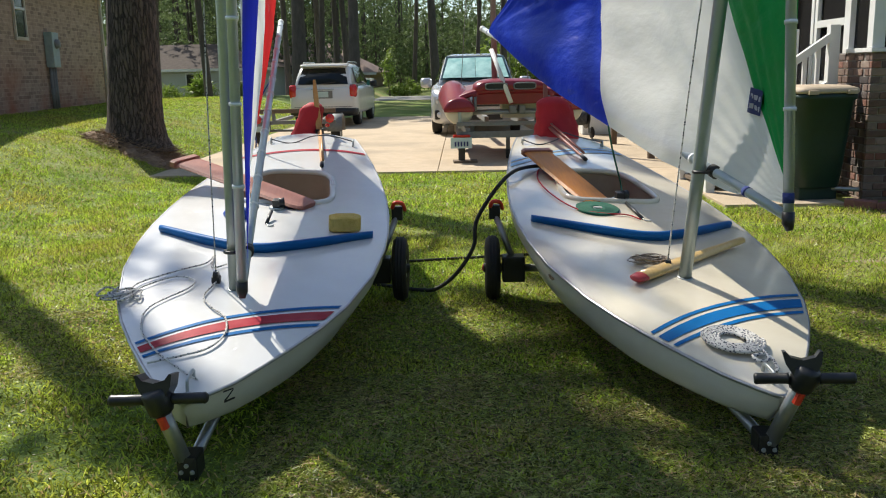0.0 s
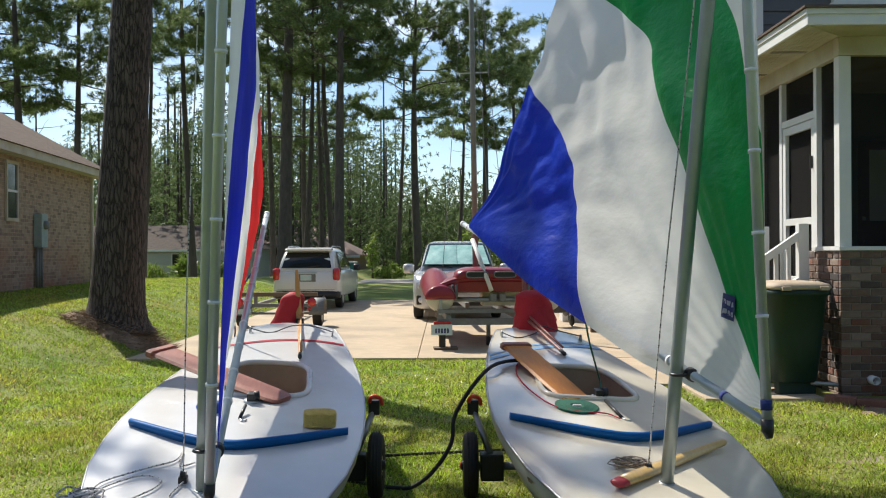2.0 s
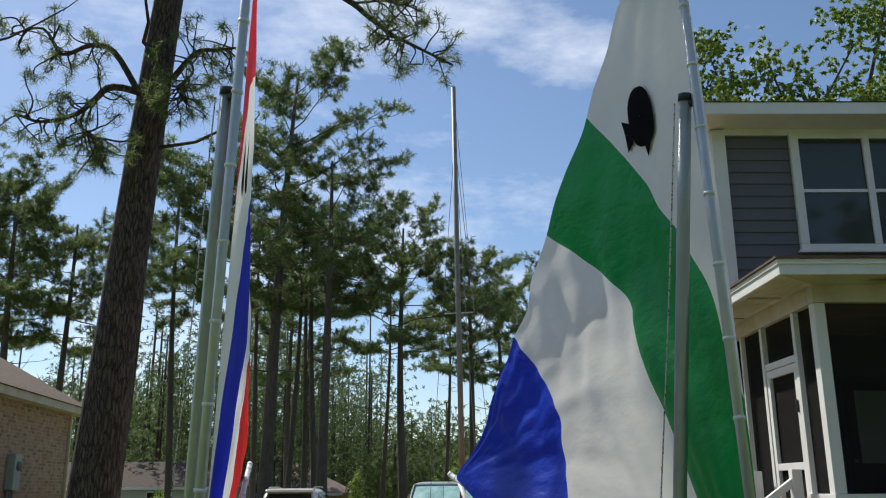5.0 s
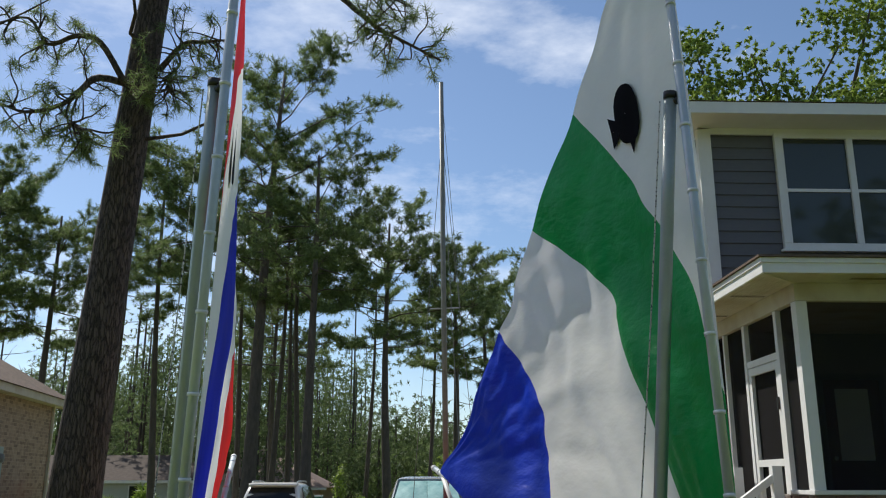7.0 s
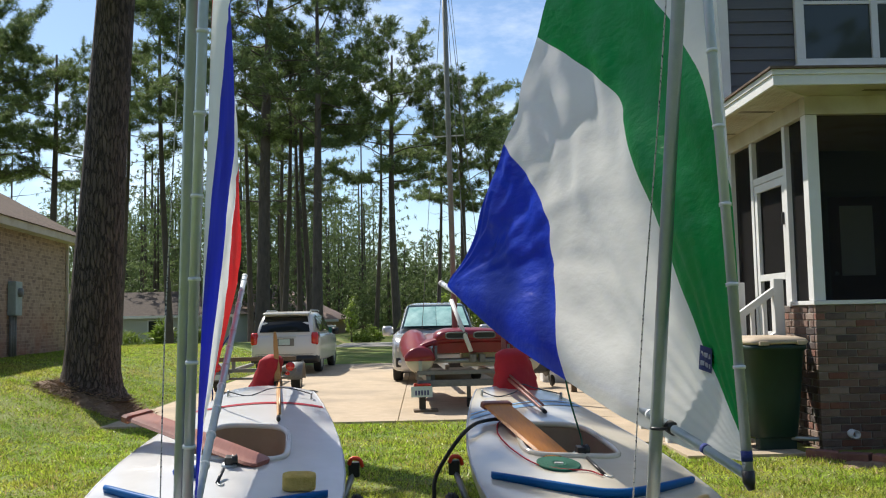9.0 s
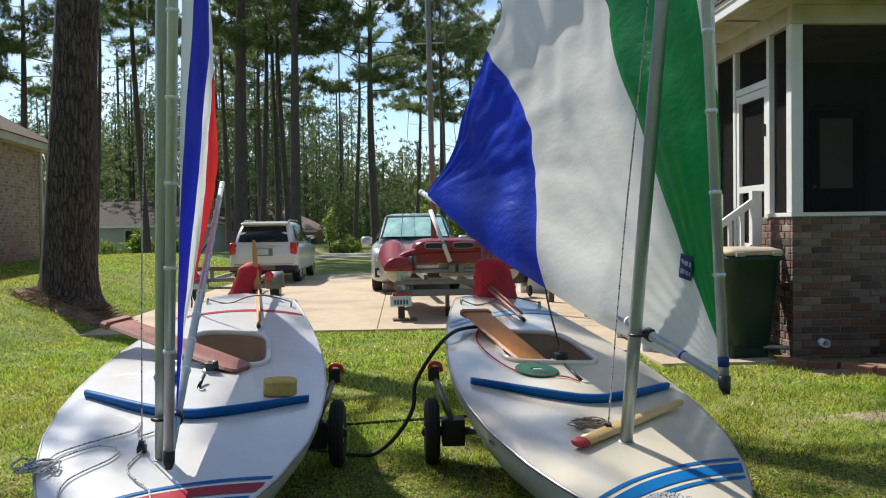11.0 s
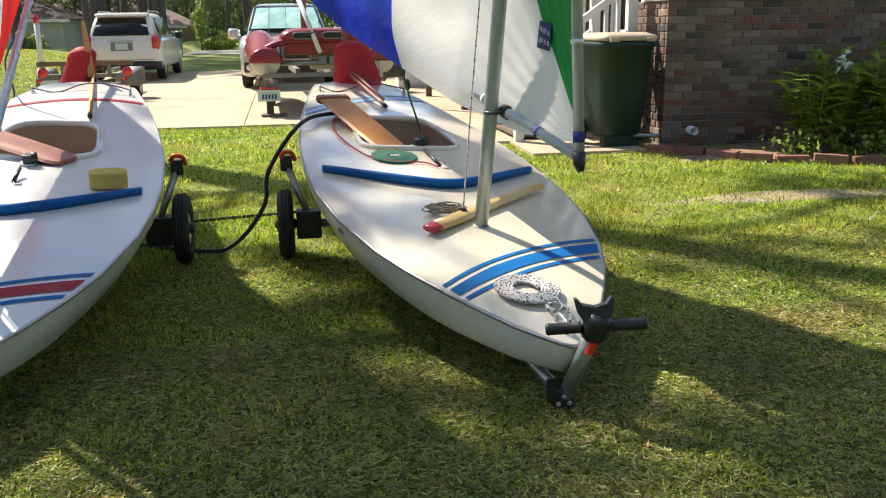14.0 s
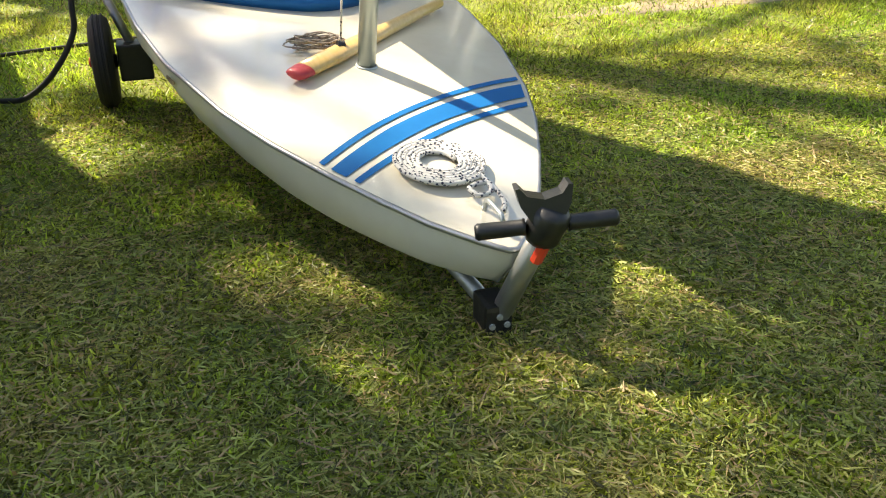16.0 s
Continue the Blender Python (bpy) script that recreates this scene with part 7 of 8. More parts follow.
glass_quad(suv, "rear_window", [(-0.70, 0.07, 1.10), (0.70, 0.07, 1.10), (0.60, 0.33, 1.52), (-0.60, 0.33, 1.52)], M_GLASS, "dark tinted rear window")
for sg in (-1, 1):
    q = [(sg * 0.845, 0.75, 1.10), (sg * 0.845, 2.9, 1.10), (sg * 0.715, 2.3, 1.54), (sg * 0.70, 0.85, 1.54)]
    glass_quad(suv, "side_window", q if sg > 0 else [q[1], q[0], q[3], q[2]], M_GLASS, "dark side window", 0.02, 0.02)
    lamp = part("tail_lamp", loft([rounded(0.085, 0.80, 1.06, -0.01, 0.4, 16), rounded(0.10, 0.76, 1.10, 0.05, 0.4, 16), rounded(0.09, 0.78, 1.10, 0.4, 0.4, 16)]), M_LAMP_R, suv, "red tail lamp", True)
    lamp.location = (sg * 0.84, -0.015, 0)
    part("mirror", loft([rounded(0.05, 1.02, 1.14, 2.75, 0.4, 12), rounded(0.11, 0.98, 1.18, 2.82, 0.4, 12), rounded(0.08, 1.0, 1.16, 2.92, 0.4, 12)]), M_BLACK, suv, "", True).location = (sg * 1.05, 0, 0)
    part("roof_rail", tube([(sg * 0.62, 0.55, 1.655), (sg * 0.63, 0.75, 1.69), (sg * 0.63, 2.1, 1.69), (sg * 0.62, 2.3, 1.66)], 0.014, 8), M_ALU, suv, "", True)
    part("exhaust", tube([(sg * 0.5, -0.03, 0.33), (sg * 0.5, 0.2, 0.33)], 0.04, 12), M_ALU, suv, "", True)
part("rear_bumper", loft([rounded(0.84, 0.30, 0.48, -0.03), rounded(0.94, 0.27, 0.50, 0.04), rounded(0.95, 0.27, 0.50, 0.3)]), M_BLACK, suv, "dark lower bumper", True)
part("roof_spoiler", loft([rounded(0.60, 1.56, 1.61, 0.16), rounded(0.66, 1.56, 1.63, 0.3), rounded(0.66, 1.58, 1.66, 0.6)]), M_CARWHITE, suv, "", True)
part("plate_recess", box(-0.27, 0.27, -0.012, 0.01, 0.74, 0.94, 0.008), M_GALV, suv)
part("tailgate_trim", box(-0.32, 0.32, -0.02, 0.0, 0.965, 0.99, 0.005), M_ALU, suv)
part("number_plate", box(-0.155, 0.155, -0.02, -0.014, 0.77, 0.92), M_PLATE, suv, "pale number plate")
part("wiper", tube([(-0.05, 0.045, 1.12), (0.35, 0.06, 1.16)], 0.012, 6), M_BLACK, suv)
part("tailgate_seam", box(-0.80, 0.80, -0.006, 0.004, 0.515, 0.525), M_BLACK, suv)
for x in (-0.82, 0.82):
    for y in (0.85, 3.6):
        car_wheel(suv, x, y)

# silver people carrier, its nose to the boats
van = thing("silver_minivan", "silver minivan parked with a sunshade behind its windscreen", "car", pose(0.42, 18.6, 0.04, 0, 0, 0))
part("body", loft([rounded(0.74, 0.30, 0.80, 0.0), rounded(0.90, 0.24, 0.92, 0.12), rounded(0.97, 0.22, 1.0, 0.45), rounded(0.99, 0.22, 1.08, 1.1), rounded(0.99, 0.24, 1.1, 3.5), rounded(0.96, 0.26, 1.06, 4.9), rounded(0.9, 0.3, 1.0, 5.05)]), M_CARSILVER, van, "", True)
part("cabin", loft([rounded(0.86, 0.95, 1.06, 0.85, 0.3, 20, 0.95), rounded(0.86, 0.95, 1.35, 1.25, 0.3, 20, 0.88), rounded(0.87, 0.95, 1.64, 1.75, 0.3, 20, 0.80), rounded(0.88, 0.95, 1.72, 2.4, 0.3, 20, 0.79), rounded(0.88, 0.95, 1.70, 4.4, 0.3, 20, 0.79), rounded(0.85, 0.95, 1.3, 4.95, 0.3, 20, 0.88)]), M_CARSILVER, van, "", True)
glass_quad(van, "windscreen", [(-0.78, 0.9, 1.10), (0.78, 0.9, 1.10), (0.64, 1.66, 1.62), (-0.64, 1.66, 1.62)], M_SHIELD, "greenish windscreen", 0.05)
for sg in (-1, 1):
    q = [(sg * 0.003, 0.915, 1.12), (sg * 0.72, 0.93, 1.12), (sg * 0.60, 1.52, 1.54), (sg * 0.003, 1.54, 1.55)]
    glass_quad(van, "sun_shade", q if sg > 0 else [q[1], q[0], q[3], q[2]], M_SUNSHADE, "pale folding sunshade", 0.088, 0.02)
    q = [(sg * 0.885, 1.5, 1.13), (sg * 0.885, 4.3, 1.13), (sg * 0.72, 4.2, 1.58), (sg * 0.72, 1.95, 1.58)]
    glass_quad(van, "side_window", q if sg > 0 else [q[1], q[0], q[3], q[2]], M_GLASS, "dark side window", 0.02, 0.02)
    part("headlamp", loft([rounded(0.13, 0.66, 0.80, 0.06, 0.5, 14), rounded(0.16, 0.66, 0.84, 0.16, 0.5, 14), rounded(0.12, 0.72, 0.9, 0.4, 0.5, 14)]), M_LAMP_W, van, "clear headlamp", True).location = (sg * 0.72, 0, 0)
    part("fog_lamp", box(sg * 0.78 - 0.10, sg * 0.78 + 0.10, 0.03, 0.12, 0.34, 0.54, 0.03), M_BLACK, van, "black fog lamp recess")
    part("fog_lens", lathe([(0.0, 0.02), (0.05, 0.015), (0.06, 0.0)], pose(sg * 0.78, 0.03, 0.44, 90, 0, 0), 14), M_LAMP_W, van, "", True)
    part("mirror", loft([rounded(0.06, 1.0, 1.16, 1.3, 0.5, 12), rounded(0.13, 0.98, 1.2, 1.36, 0.5, 12), rounded(0.10, 1.0, 1.18, 1.5, 0.5, 12)]), M_CARSILVER, van, "", True).location = (sg * 1.1, 0, 0)
    part("wiper", tube([(sg * 0.1, 0.86, 1.11), (sg * 0.5, 0.93, 1.16)], 0.01, 6), M_BLACK, van)
part("grille", box(-0.48, 0.48, -0.03, 0.08, 0.60, 0.74, 0.02), M_BLACK, van, "dark grille")
part("lower_intake", box(-0.55, 0.55, -0.02, 0.08, 0.32, 0.46, 0.02), M_BLACK, van)
for x in (-0.86, 0.86):
    for y in (1.0, 4.0):
        car_wheel(van, x, y, 0.34)

# ---- red catamaran on its road trailer ----
cat = thing("red_catamaran", "red moulded catamaran on a road trailer", "catamaran", pose(0.75, 13.4, 0.0, 0, 0, 3.5))
for sg in (-1, 1):
    x = sg * 0.83 + 0.16
    up = [[(x + 1.1 * w * math.cos(t), y, z + 0.01 + 1.05 * h * max(-0.12, math.sin(t))) for t in (2 * math.pi * k / 22 for k in range(22))] for y, w, h, z in ((0.0, 0.185, 0.12, 0.79), (0.012, 0.215, 0.17, 0.79), (0.05, 0.21, 0.175, 0.795), (0.6, 0.22, 0.225, 0.83), (1.2, 0.23, 0.275, 0.89), (1.9, 0.23, 0.29, 0.915), (2.8, 0.18, 0.22, 0.93), (3.6, 0.08, 0.15, 0.96), (3.8, 0.02, 0.05, 0.98))]
    hull = part("float", loft(up), M_CATRED, cat, "red moulded float", True)
    lowr = [[(x + 1.1 * w * math.cos(t), y, z + 0.01 - 1.05 * h * max(-0.1, math.sin(t))) for t in (2 * math.pi * k / 22 for k in range(22))] for y, w, h, z in ((0.03, 0.175, 0.17, 0.785), (0.06, 0.195, 0.2, 0.785), (0.6, 0.2, 0.23, 0.82), (1.6, 0.2, 0.27, 0.89), (2.8, 0.16, 0.22, 0.92), (3.55, 0.07, 0.12, 0.95), (3.78, 0.02, 0.04, 0.98))]
    part("float_bottom", loft(lowr), M_HULLCREAM, hull, "cream underside", True)
    part("transom_fitting", box(x - 0.025, x + 0.025, -0.04, 0.028, 0.54, 0.78, 0.006), M_ALU, hull)
# moulded wing from float to float, a raised cowl on it with two lidded slots in its face
wing = []
for y, k in ((0.1, 0.9), (0.14, 1.0), (0.8, 1.05), (1.8, 1.1), (2.7, 1.05), (2.9, 0.9)):
    xs = [-1 + 2 * j / 16 for j in range(17)]
    top = [(0.16 + 1.0 * u, y + 0.12 * abs(u) ** 3, 0.92 + 0.24 * k * (1 - abs(u) ** 2.6)) for u in xs]
    wing.append(top + [(x_, y_, z_ - 0.05 - 0.05 * (1 - abs((x_ - 0.16)))) for x_, y_, z_ in top[::-1]])
mid_deck = part("bridge_deck", loft(wing), M_CATRED, cat, "red moulded wing deck", True)
cowl = []
for y, w, h in ((0.085, 0.50, 0.10), (0.1, 0.53, 0.125), (0.45, 0.56, 0.16), (1.2, 0.5, 0.16), (1.9, 0.36, 0.08), (2.1, 0.25, 0.0)):
    cowl.append([(0.12 + w * math.copysign(abs(math.cos(t)) ** 0.5, math.cos(t)), y, 1.1 + 0.75 * (0.05 + h) * max(-0.1, math.copysign(abs(math.sin(t)) ** 0.7, math.sin(t)))) for t in (2 * math.pi * k / 28 for k in range(28))])
part("deck_cowl", loft(cowl), M_CATRED, mid_deck, "raised red cowl", True)
part("deck_face", box(-0.46, 0.78, 0.12, 0.19, 0.88, 1.06, 0.02), M_CATRED, mid_deck)
for x in (-0.10, 0.33):
    o = [(x + 0.165 * math.copysign(abs(math.cos(t)) ** 0.4, math.cos(t)), 1.15 + 0.045 * math.copysign(abs(math.sin(t)) ** 0.5, math.sin(t))) for t in (2 * math.pi * k / 28 for k in range(28))]
    fr = part("storage_slot", tube([(p, 0.075, q) for p, q in o] + [(o[0][0], 0.075, o[0][1])], 0.011, 6), M_GALV, mid_deck, "pale slot surround", True)
    part("slot_opening", prism(o, "y", 0.072, 0.085), M_BLACK, fr, "dark slot")
for x in (-0.42, 0.70):
    part("deck_bolt", tube([(x, 0.10, 0.78), (x, 0.10, 1.0)], 0.022, 8), M_GALV, mid_deck, "", True)
part("cross_beam", tube([(-0.6, 0.28, 0.76), (0.9, 0.28, 0.76)], 0.04, 10), M_ALU, cat, "", True)
part("mast", tube([(0.12, 2.6, 1.0), (0.07, 2.6, 5.0), (0.02, 2.6, 9.35)], [0.055, 0.05, 0.045], 10), M_MASTGREY, cat, "tall grey aluminium mast", True)
part("spreader", tube([(-0.19, 2.6, 4.75), (0.35, 2.6, 4.78)], 0.012, 6), M_ALU, cat)
for dx, dy in ((-0.5, -0.2), (0.5, -0.2), (0.05, -2.2)):
    part("stay_wire", tube([(0.035, 2.6, 8.2), (0.1 + dx * 1.2, 2.6 + dy, 1.1)], 0.007, 4), M_GALV, cat)
part("upper_stay", tube([(0.025, 2.6, 9.2), (0.38, 2.6, 4.78)], 0.006, 4), M_GALV, cat)
part("tilted_boom", tube([(-0.148, 0.36, 1.7), (0.108, -0.026, 0.91)], 0.035, 10), M_WHITE, cat, "white tube leaning over the deck", True)
for x in (0.1, 0.24):
    part("motor_bracket", box(x, x + 0.09, 0.0, 0.2, 0.74, 0.86, 0.01), M_GALV, cat)
part("engine_well", box(0.0, 0.62, 0.3, 0.6, 0.66, 0.92, 0.02), M_HULLCREAM, cat)

trl = thing("boat_trailer", "galvanised boat trailer with red lamps and a number plate", "trailer", pose(0.75, 13.4, 0.03, 0, 0, 3.5))
for sg in (-1, 1):
    part("frame_rail", box(sg * 0.55 - 0.035, sg * 0.55 + 0.035, -0.05, 3.6, 0.42, 0.52, 0.008), M_GALV, trl)
    part("bunk", box(sg * 0.83 + 0.08, sg * 0.83 + 0.24, 0.05, 2.6, 0.56, 0.62, 0.01), M_PLANK, trl)
    part("bunk_post", box(sg * 0.6 + 0.1, sg * 0.6 + 0.16, 0.1, 0.16, 0.42, 0.56), M_GALV, trl)
    car_wheel(trl, sg * 0.7 + 0.16, 1.9, 0.25, 0.14)
    part("fender", loft([[(sg * 0.7 + 0.16 + x, 1.9 + 0.32 * math.cos(t), 0.25 + 0.32 * math.sin(t)) for x in (-0.1, 0.1)] + [(sg * 0.7 + 0.16 + x, 1.9 + 0.31 * math.cos(t), 0.25 + 0.31 * math.sin(t)) for x in (0.1, -0.1)] for t in (0.2 + 2.74 * k / 10 for k in range(11))]), M_GALV, trl, "", True)
for z0, z1 in ((0.54, 0.60), (0.36, 0.46)):
    part("rear_cross_member", box(-0.72, 0.95, -0.06, 0.0, z0, z1, 0.008), M_GALV, trl)
part("lamp_bar", box(-0.78, -0.52, -0.14, -0.02, 0.22, 0.42, 0.02), M_LAMP_R, trl, "red trailer lamp")
part("rear_post", box(-0.70, -0.60, -0.12, -0.04, 0.0, 0.22, 0.01), M_BLACK, trl)
part("foot_plate", box(-0.78, -0.42, -0.2, 0.05, 0.0, 0.035, 0.006), M_PLANK, trl)
pl = part("number_plate", box(-0.82, -0.50, -0.16, -0.145, 0.22, 0.38, 0.004), M_PLATE, trl, "pale teal number plate")
for k in range(5):
    part("plate_bar", box(-0.76 + 0.045 * k, -0.735 + 0.045 * k, -0.166, -0.161, 0.25, 0.32), M_NAVYCLOTH, pl)
part("tongue", box(-0.04, 0.04, 3.0, 4.9, 0.42, 0.52, 0.008), M_GALV, trl)
part("jack_wheel", lathe([(0.0, -0.03), (0.07, -0.03), (0.08, 0.0), (0.07, 0.03), (0.0, 0.03)], pose(0.1, 0.35, 0.08, 0, 90, 0), 16), M_RUBBER, trl, "", True)
part("jack_leg", box(0.07, 0.13, 0.32, 0.38, 0.1, 0.42), M_GALV, trl)

# ---- small utility trailer behind the white dinghy ----
ut = thing("utility_trailer", "small bare boat trailer with black mudguards and red lamps", "trailer", pose(-3.13, 17.0, 0.03, 0, 0, 1) @ Matrix.Diagonal((1.3, 1.0, 1.0, 1)))
for sg in (-1, 1):
    part("frame_rail", box(sg * 0.35 - 0.03, sg * 0.35 + 0.03, 0.0, 2.4, 0.40, 0.47, 0.006), M_GALV, ut)
    car_wheel(ut, sg * 0.58, 0.5, 0.24, 0.14)
    part("mudguard", loft([[(sg * 0.58 + x, 0.5 + 0.31 * math.cos(t), 0.26 + 0.31 * math.sin(t)) for x in (-0.11, 0.11)] + [(sg * 0.58 + x, 0.5 + 0.29 * math.cos(t), 0.26 + 0.29 * math.sin(t)) for x in (0.11, -0.11)] for t in (-0.1 + 3.3 * k / 10 for k in range(11))]), M_GALV, ut, "", True)
    part("tail_lamp", lathe([(0.0, 0.03), (0.06, 0.026), (0.085, 0.0), (0.085, -0.04), (0.0, -0.04)], pose(sg * 0.54, -0.06, 0.51, 90, 0, 0) @ Matrix.Diagonal((0.77, 1, 1, 1)), 18), M_LAMP_R, ut, "round red trailer lamp", True)
    part("lamp_bracket", box(sg * 0.54 - 0.03, sg * 0.54 + 0.03, -0.02, 0.0, 0.41, 0.6, 0.004), M_GALV, ut)
    part("side_marker", lathe([(0.0, 0.02), (0.03, 0.015), (0.035, 0.0)], pose(sg * 0.55 - 0.05, -0.05, 0.38, 90, 0, 0), 12), M_LAMP_R, ut, "", True)
part("cross_member", box(-0.62, 0.62, -0.02, 0.06, 0.62, 0.70, 0.008), M_PLANK, ut, "weathered wooden bunk board")
part("cross_member", box(-0.62, 0.62, 0.0, 0.07, 0.41, 0.48, 0.008), M_GALV, ut)
for x in (-0.3, 0.3):
    part("board_bracket", box(x - 0.025, x + 0.025, 0.0, 0.05, 0.48, 0.62), M_GALV, ut)
gp = part("guide_post", tube([(-0.555, 0.02, 0.42), (-0.56, 0.02, 1.36)], 0.035, 10), M_WHITE, ut, "white upright guide post", True)
part("post_lamp", tube([(-0.56, 0.02, 1.362), (-0.56, 0.02, 1.5)], [0.038, 0.03], 10), M_LAMP_R, gp, "dark red lamp on the post", True)
part("number_plate", box(-0.6, -0.36, -0.03, -0.022, 0.28, 0.38, 0.003), M_PLATE, ut, "pale number plate")
part("axle", tube([(-0.55, 0.5, 0.26), (0.55, 0.5, 0.26)], 0.025, 8), M_GALV, ut)
part("tongue", tube([(0.0, 2.2, 0.43), (0.0, 3.6, 0.42)], 0.03, 8), M_GALV, ut)
part("tongue_jack", box(-0.04, 0.04, 3.3, 3.38, 0.0, 0.45), M_GALV, ut)

# ---- low plank rail beside the walk, hose cart, cabinet ----
for x, y in ((2.85, 16.0), (2.98, 13.4), (3.06, 10.9)):
    ob = part("timber_post", box(x - 0.05, x + 0.05, y - 0.05, y + 0.05, 0.0, 0.42, 0.006), M_TREATED)
    tagged(ob, "short weathered timber post beside the walk", "post", "timber posts")
rail_p = part("timber_rail", box(3.08, 3.16, 10.4, 16.4, 0.30, 0.42, 0.006), M_TREATED)
tagged(rail_p, "low weathered timber rail along the walk", "rail")
cart = thing("hose_reel_cart", "grey hose reel cart with dark wheels on the drive", "hose cart", pose(2.35, 17.2, 0.03, 0, 0, 15))
for x in (-0.3, 0.3):
    w_ = part("cart_wheel", lathe([(0.02, -0.02), (0.1, -0.02), (0.12, 0), (0.1, 0.02), (0.02, 0.02)], pose(x, 0.0, 0.12, 0, 90, 0), 18), M_RUBBER, cart, "", True)
    part("cart_leg", tube([(x * 0.8, 0, 0.12), (x * 0.8, 0.05, 0.55), (x * 0.75, 0.1, 0.8)], 0.018, 8), M_GALV, cart, "", True)
    part("reel_flange", lathe([(0.02, -0.01), (0.21, -0.01), (0.22, 0), (0.21, 0.01), (0.02, 0.01)], pose(x * 0.6, 0.02, 0.42, 0, 90, 0), 20), M_BLACK, cart, "", True)
part("wound_hose", tube([(-0.15 + 0.3 * k / 200, 0.02 + 0.14 * math.cos(k * 0.35), 0.42 + 0.14 * math.sin(k * 0.35)) for k in range(200)], 0.014, 5), M_ROPE_D, cart, "", True)
part("cart_handle", tube([(-0.23, 0.1, 0.8), (0.23, 0.1, 0.8)], 0.018, 8), M_GALV, cart)
util = thing("utility_cabinet", "white storage cabinet standing by the driveway", "cabinet", pose(2.95, 18.6, 0.03))
part("cabinet_body", box(-0.35, 0.35, -0.25, 0.25, 0.0, 1.35, 0.015), M_WHITE, util)
part("cabinet_door", box(-0.33, 0.33, -0.27, -0.252, 0.05, 1.3, 0.008), M_WHITE, util)
part("cabinet_knob", lathe([(0.0, 0.04), (0.018, 0.035), (0.012, 0.0)], pose(0.24, -0.27, 0.75, 90, 0, 0), 10), M_ALU, util)

mb = thing("teal_kerb_bin", "teal kerbside bin with a white lid by the street", "bin", pose(-4.35, 41.5, 0.0))
part("bin_body", prism([(-0.25, 0.1), (0.25, 0.1), (0.3, 1.0), (-0.3, 1.0)], "y", -0.3, 0.3, 0.02), M_TEAL, mb)
part("bin_lid", box(-0.33, 0.33, -0.34, 0.34, 1.002, 1.08, 0.02), M_WHITE, mb)
for x in (-0.22, 0.22):
    part("bin_wheel", lathe([(0.0, -0.02), (0.12, -0.02), (0.12, 0.02), (0.0, 0.02)], pose(x, 0.25, 0.12, 0, 90, 0), 14), M_RUBBER, mb)

# ---- the neighbour's brick house ----
FAR = Vector((-9.08, 22.9, 0))
nm = Matrix.Translation(FAR) @ pose(0, 0, 0, 0, 0, 5.15)
nb = thing("brick_house", "single-storey mottled brick house with a shingled roof", "house", nm)
part("brick_wall", box(-9.0, 0.0, -9.4, 0.0, 0.0, 3.55), M_BRICK_FAR, nb, "mottled brick wall with rusty splash stains")
part("corner_downpipe", box(0.004, 0.07, -0.12, -0.04, 0.6, 3.5, 0.01), M_SOFFIT, nb, "white downpipe")
part("eave_board", box(0.32, 0.36, -9.7, 0.36, 3.46, 3.63, 0.006), M_SOFFIT, nb, "cream eave board")
part("eave_soffit", box(0.005, 0.318, -9.7, 0.31, 3.48, 3.5), M_SOFFIT, nb)
part("eave_board", box(-9.4, 0.318, 0.315, 0.36, 3.46, 3.63, 0.006), M_SOFFIT, nb)
bm = bmesh.new()
v = [bm.verts.new(p) for p in ((0.42, -9.8, 3.635), (0.42, 0.42, 3.635), (-9.4, 0.42, 3.635), (-9.4, -9.8, 3.635), (-4.5, -4.9, 6.7), (-4.5, -4.5, 6.7))]
for f in ((0, 1, 5, 4), (1, 2, 5), (2, 3, 4, 5), (3, 0, 4), (3, 2, 1, 0)):
    bm.faces.new([v[i] for i in f])
part("roof", bm, M_SHINGLE, nb, "brown shingled hip roof")
w = part("window", box(0.003, 0.05, -5.55, -4.93, 2.15, 2.22, 0.006), M_SOFFIT, nb, "cream-framed window")
part("window_head", box(0.003, 0.05, -5.55, -4.93, 3.31, 3.37, 0.006), M_SOFFIT, w)
for y0, y1 in ((-5.53, -5.49), (-4.99, -4.95)):
    part("window_jamb", box(0.003, 0.05, y0, y1, 2.222, 3.308, 0.006), M_SOFFIT, w)
part("meeting_rail", box(0.003, 0.045, -5.49, -4.99, 2.74, 2.79, 0.004), M_WHITE, w)
part("pane", box(0.01, 0.02, -5.49, -4.99, 2.22, 3.31), M_PANE, w)
mt = thing("meter_box", "grey electric meter box with conduits on the brick wall", "meter box", nm)
part("box_body", box(0.004, 0.18, -4.03, -3.65, 1.63, 2.36, 0.02), M_METER, mt)
part("meter_dial", lathe([(0.0, 0.08), (0.09, 0.07), (0.1, 0.0)], pose(0.18, -3.84, 2.12, 0, 90, 0), 16), M_GALV, mt, "", True)
for k in range(3):
    part("conduit", tube([(0.06, -3.97 + 0.13 * k, 1.65), (0.06, -3.97 + 0.13 * k, 0.7)], 0.035, 8), M_GALV, mt, "", True)

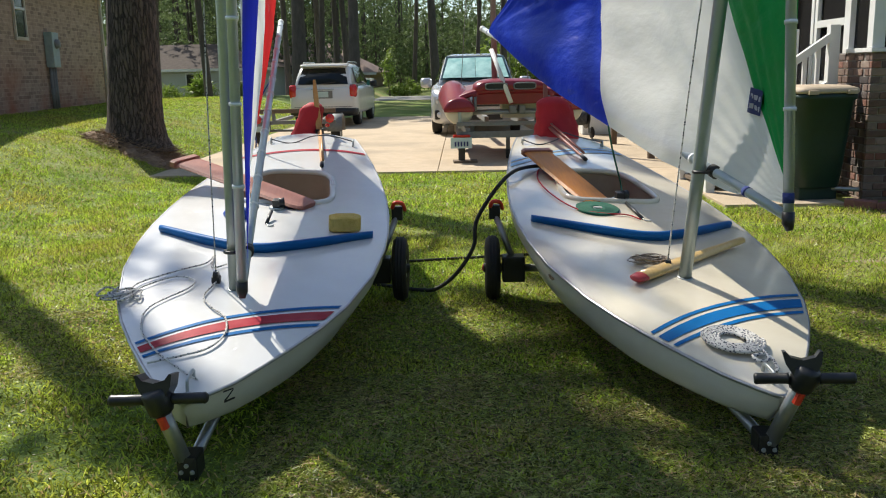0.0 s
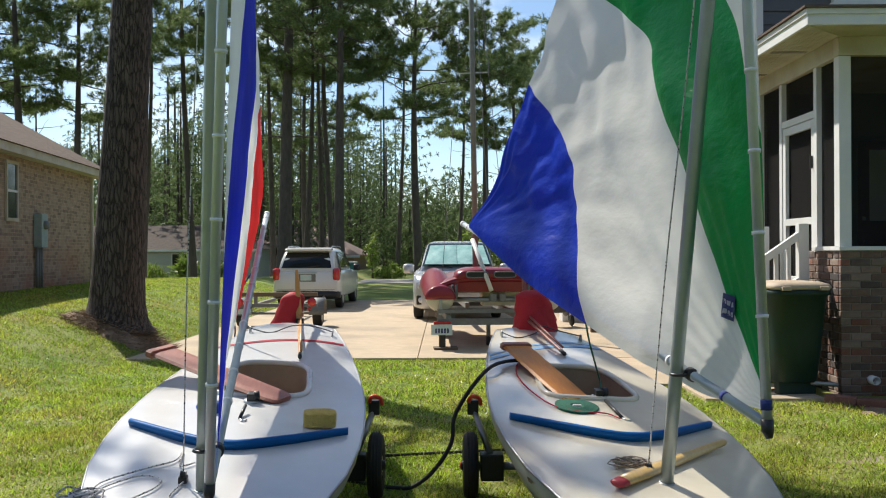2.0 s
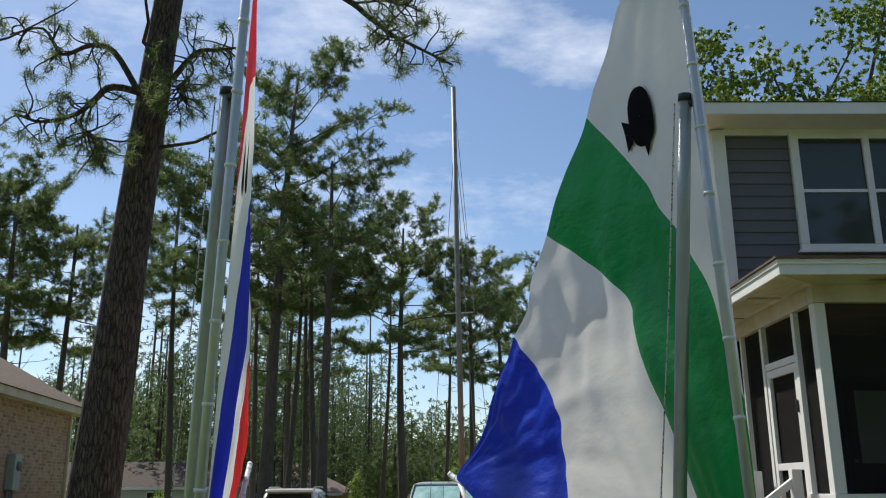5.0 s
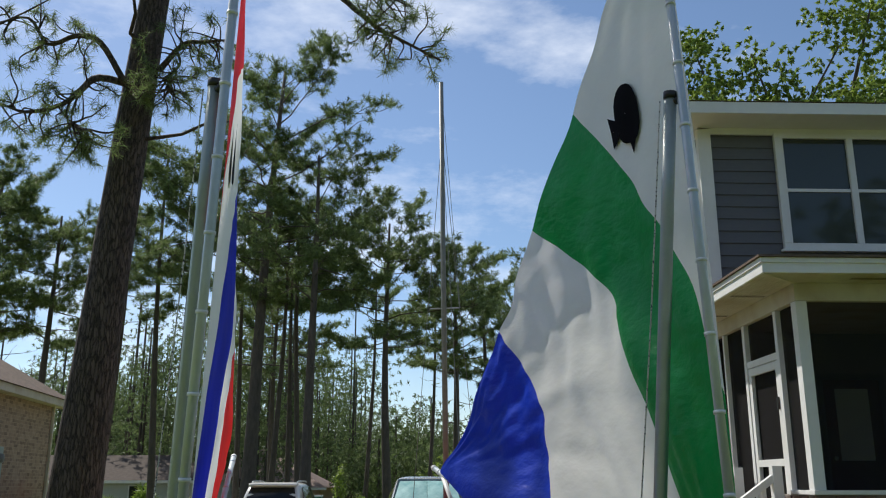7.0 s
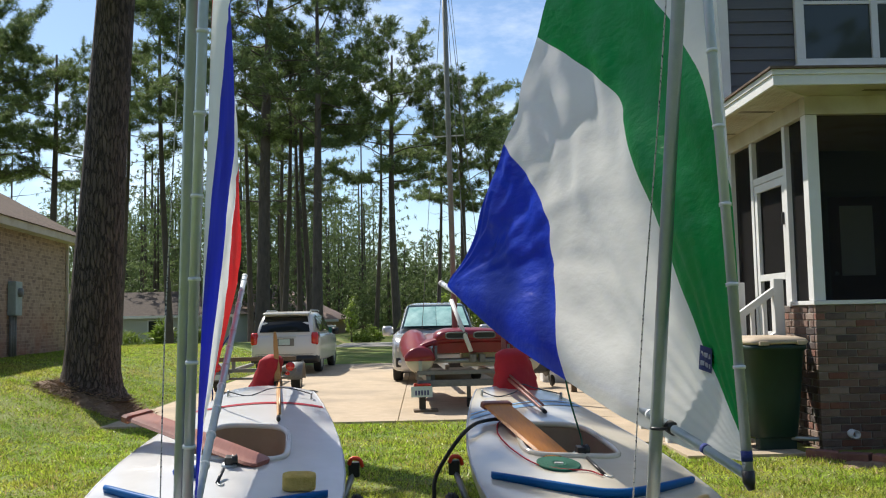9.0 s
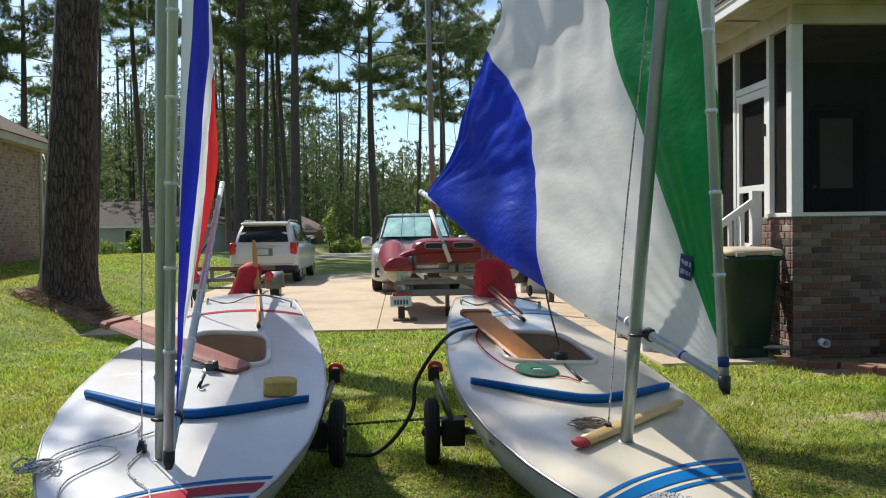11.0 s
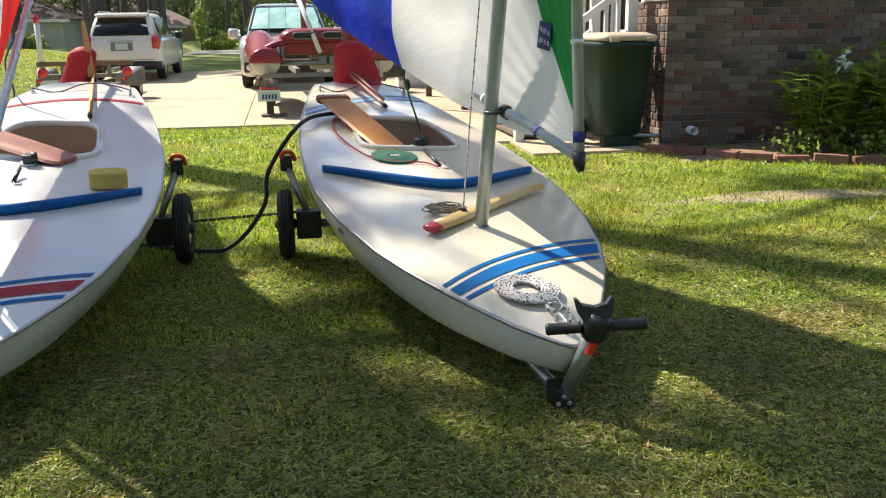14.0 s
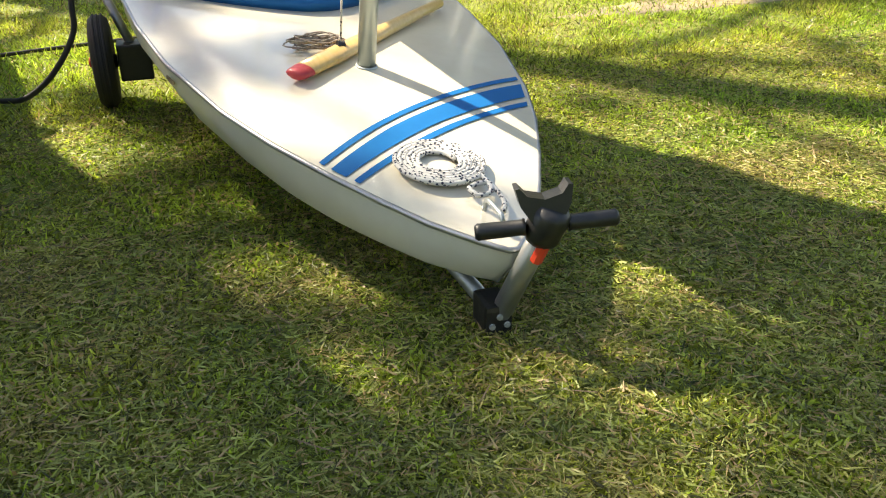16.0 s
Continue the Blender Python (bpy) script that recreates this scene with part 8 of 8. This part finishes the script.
# far houses across the lawn and the street
def far_house(name, label, x, y, w, d, h, roof, wall, rz, wins, base, tiles):
    ob = thing(name, label, "house", pose(x, y, base, 0, 0, rz))
    part("wall", box(-w / 2, w / 2, 0, d, -0.3, h), wall, ob)
    bm = bmesh.new()
    e = 0.5
    v = [bm.verts.new(p) for p in ((-w / 2 - e, -e, h), (w / 2 + e, -e, h), (w / 2 + e, d + e, h), (-w / 2 - e, d + e, h), (-w / 2 + d * 0.45, d / 2, h + roof), (w / 2 - d * 0.45, d / 2, h + roof))]
    for f in ((0, 1, 5, 4), (1, 2, 5), (2, 3, 4, 5), (3, 0, 4), (3, 2, 1, 0)):
        bm.faces.new([v[i] for i in f])
    part("roof", bm, tiles, ob, "shingled hip roof")
    part("eave_board", box(-w / 2 - e, w / 2 + e, -e - 0.03, -e, h - 0.16, h - 0.002), M_WHITE, ob)
    for a, b, z0, z1 in wins:
        q = part("window", box(a, b, -0.06, -0.003, z0, z1, 0.01), M_WHITE, ob, "white-framed window")
        part("pane", box(a + 0.08, b - 0.08, -0.075, -0.062, z0 + 0.08, z1 - 0.08), M_GLASS, q)
    return ob


far_house("tan_house", "low grey-green house with a brown shingled roof", -20.0, 55, 16, 8, 2.2, 1.6, M_WALLTAN, 0, [(3.0, 4.5, 0.75, 1.95), (-1.6, 0.6, 0.75, 1.95), (-5.5, -4.2, 0.75, 1.95)], -0.45, M_SHINGLE_D)
far_house("pink_house", "salmon stucco house with a faded pinkish roof behind the pines", -11.6, 62, 10.6, 10, 2.1, 2.7, M_WALLPINK, 0, [(3.2, 4.4, 0.8, 1.9), (-2.6, -1.4, 0.8, 1.9)], -0.8, M_SHINGLE_P)

# ---- porch bricks, nearest first ----
BL, BH, BD, JT = 0.200, 0.066, 0.05, 0.011
def brick_mesh(name, along, bl):
    b = bmesh.new()
    if along == "x":
        box(0, bl, 0, BD, 0, BH, 0.004, b, 1)
    else:
        box(0, BD, 0, bl, 0, BH, 0.004, b, 1)
    me = bpy.data.meshes.new(name)
    b.to_mesh(me)
    b.free()
    me.materials.append(M_BRICK)
    return me


bx_, by_ = brick_mesh("brick", "x", BL), brick_mesh("brick_side", "y", BL)
hx_, hy_ = brick_mesh("brick_half", "x", BL / 2 - JT / 2), brick_mesh("brick_half_side", "y", BL / 2 - JT / 2)
rv, rf = [], []
rnd = random.Random(12)
for row in range(20):
    z = -0.04 + row * (BH + JT)
    x = X0 + (0.0 if row % 2 else -(BL + JT) / 2)
    while x < 10.5:
        x0 = max(x, X0 + 0.001)
        ln = x + BL - x0
        if ln > 0.05:
            if x < 6.0:
                ob = part("brick", bx_ if ln > BL - 0.01 else hx_, None, wall_f)
                ob.location = (x0, Y0 + rnd.uniform(-0.002, 0.003), z)
            else:
                o = len(rv)
                y0 = Y0 + rnd.uniform(-0.002, 0.003)
                rv += [(a, b, c) for c in (z, z + BH) for a, b in ((x0, y0), (x0 + ln, y0), (x0 + ln, y0 + BD), (x0, y0 + BD))]
                rf += [(o, o + 1, o + 5, o + 4), (o + 4, o + 5, o + 6, o + 7), (o + 1, o + 2, o + 6, o + 5), (o + 3, o, o + 4, o + 7), (o + 3, o + 2, o + 1, o)]
        x += BL + JT
    y = Y0 + BD + JT + (0.0 if row % 2 == 0 else -(BL + JT) / 2 + 0.04)
    while y < 9.93:
        y0 = max(y, Y0 + BD + JT)
        ln = min(y + BL, 9.95) - y0
        if ln > 0.06:
            ob = part("brick", by_ if ln > BL - 0.01 else hy_, None, wall_s)
            ob.location = (X0 + rnd.uniform(-0.002, 0.003), y0, z)
        y += BL + JT
rest = part("far_bricks", mesh_from("far_bricks", rv, rf, M_BRICK_J), None, wall_f)
rest["kind"] = "stuff"
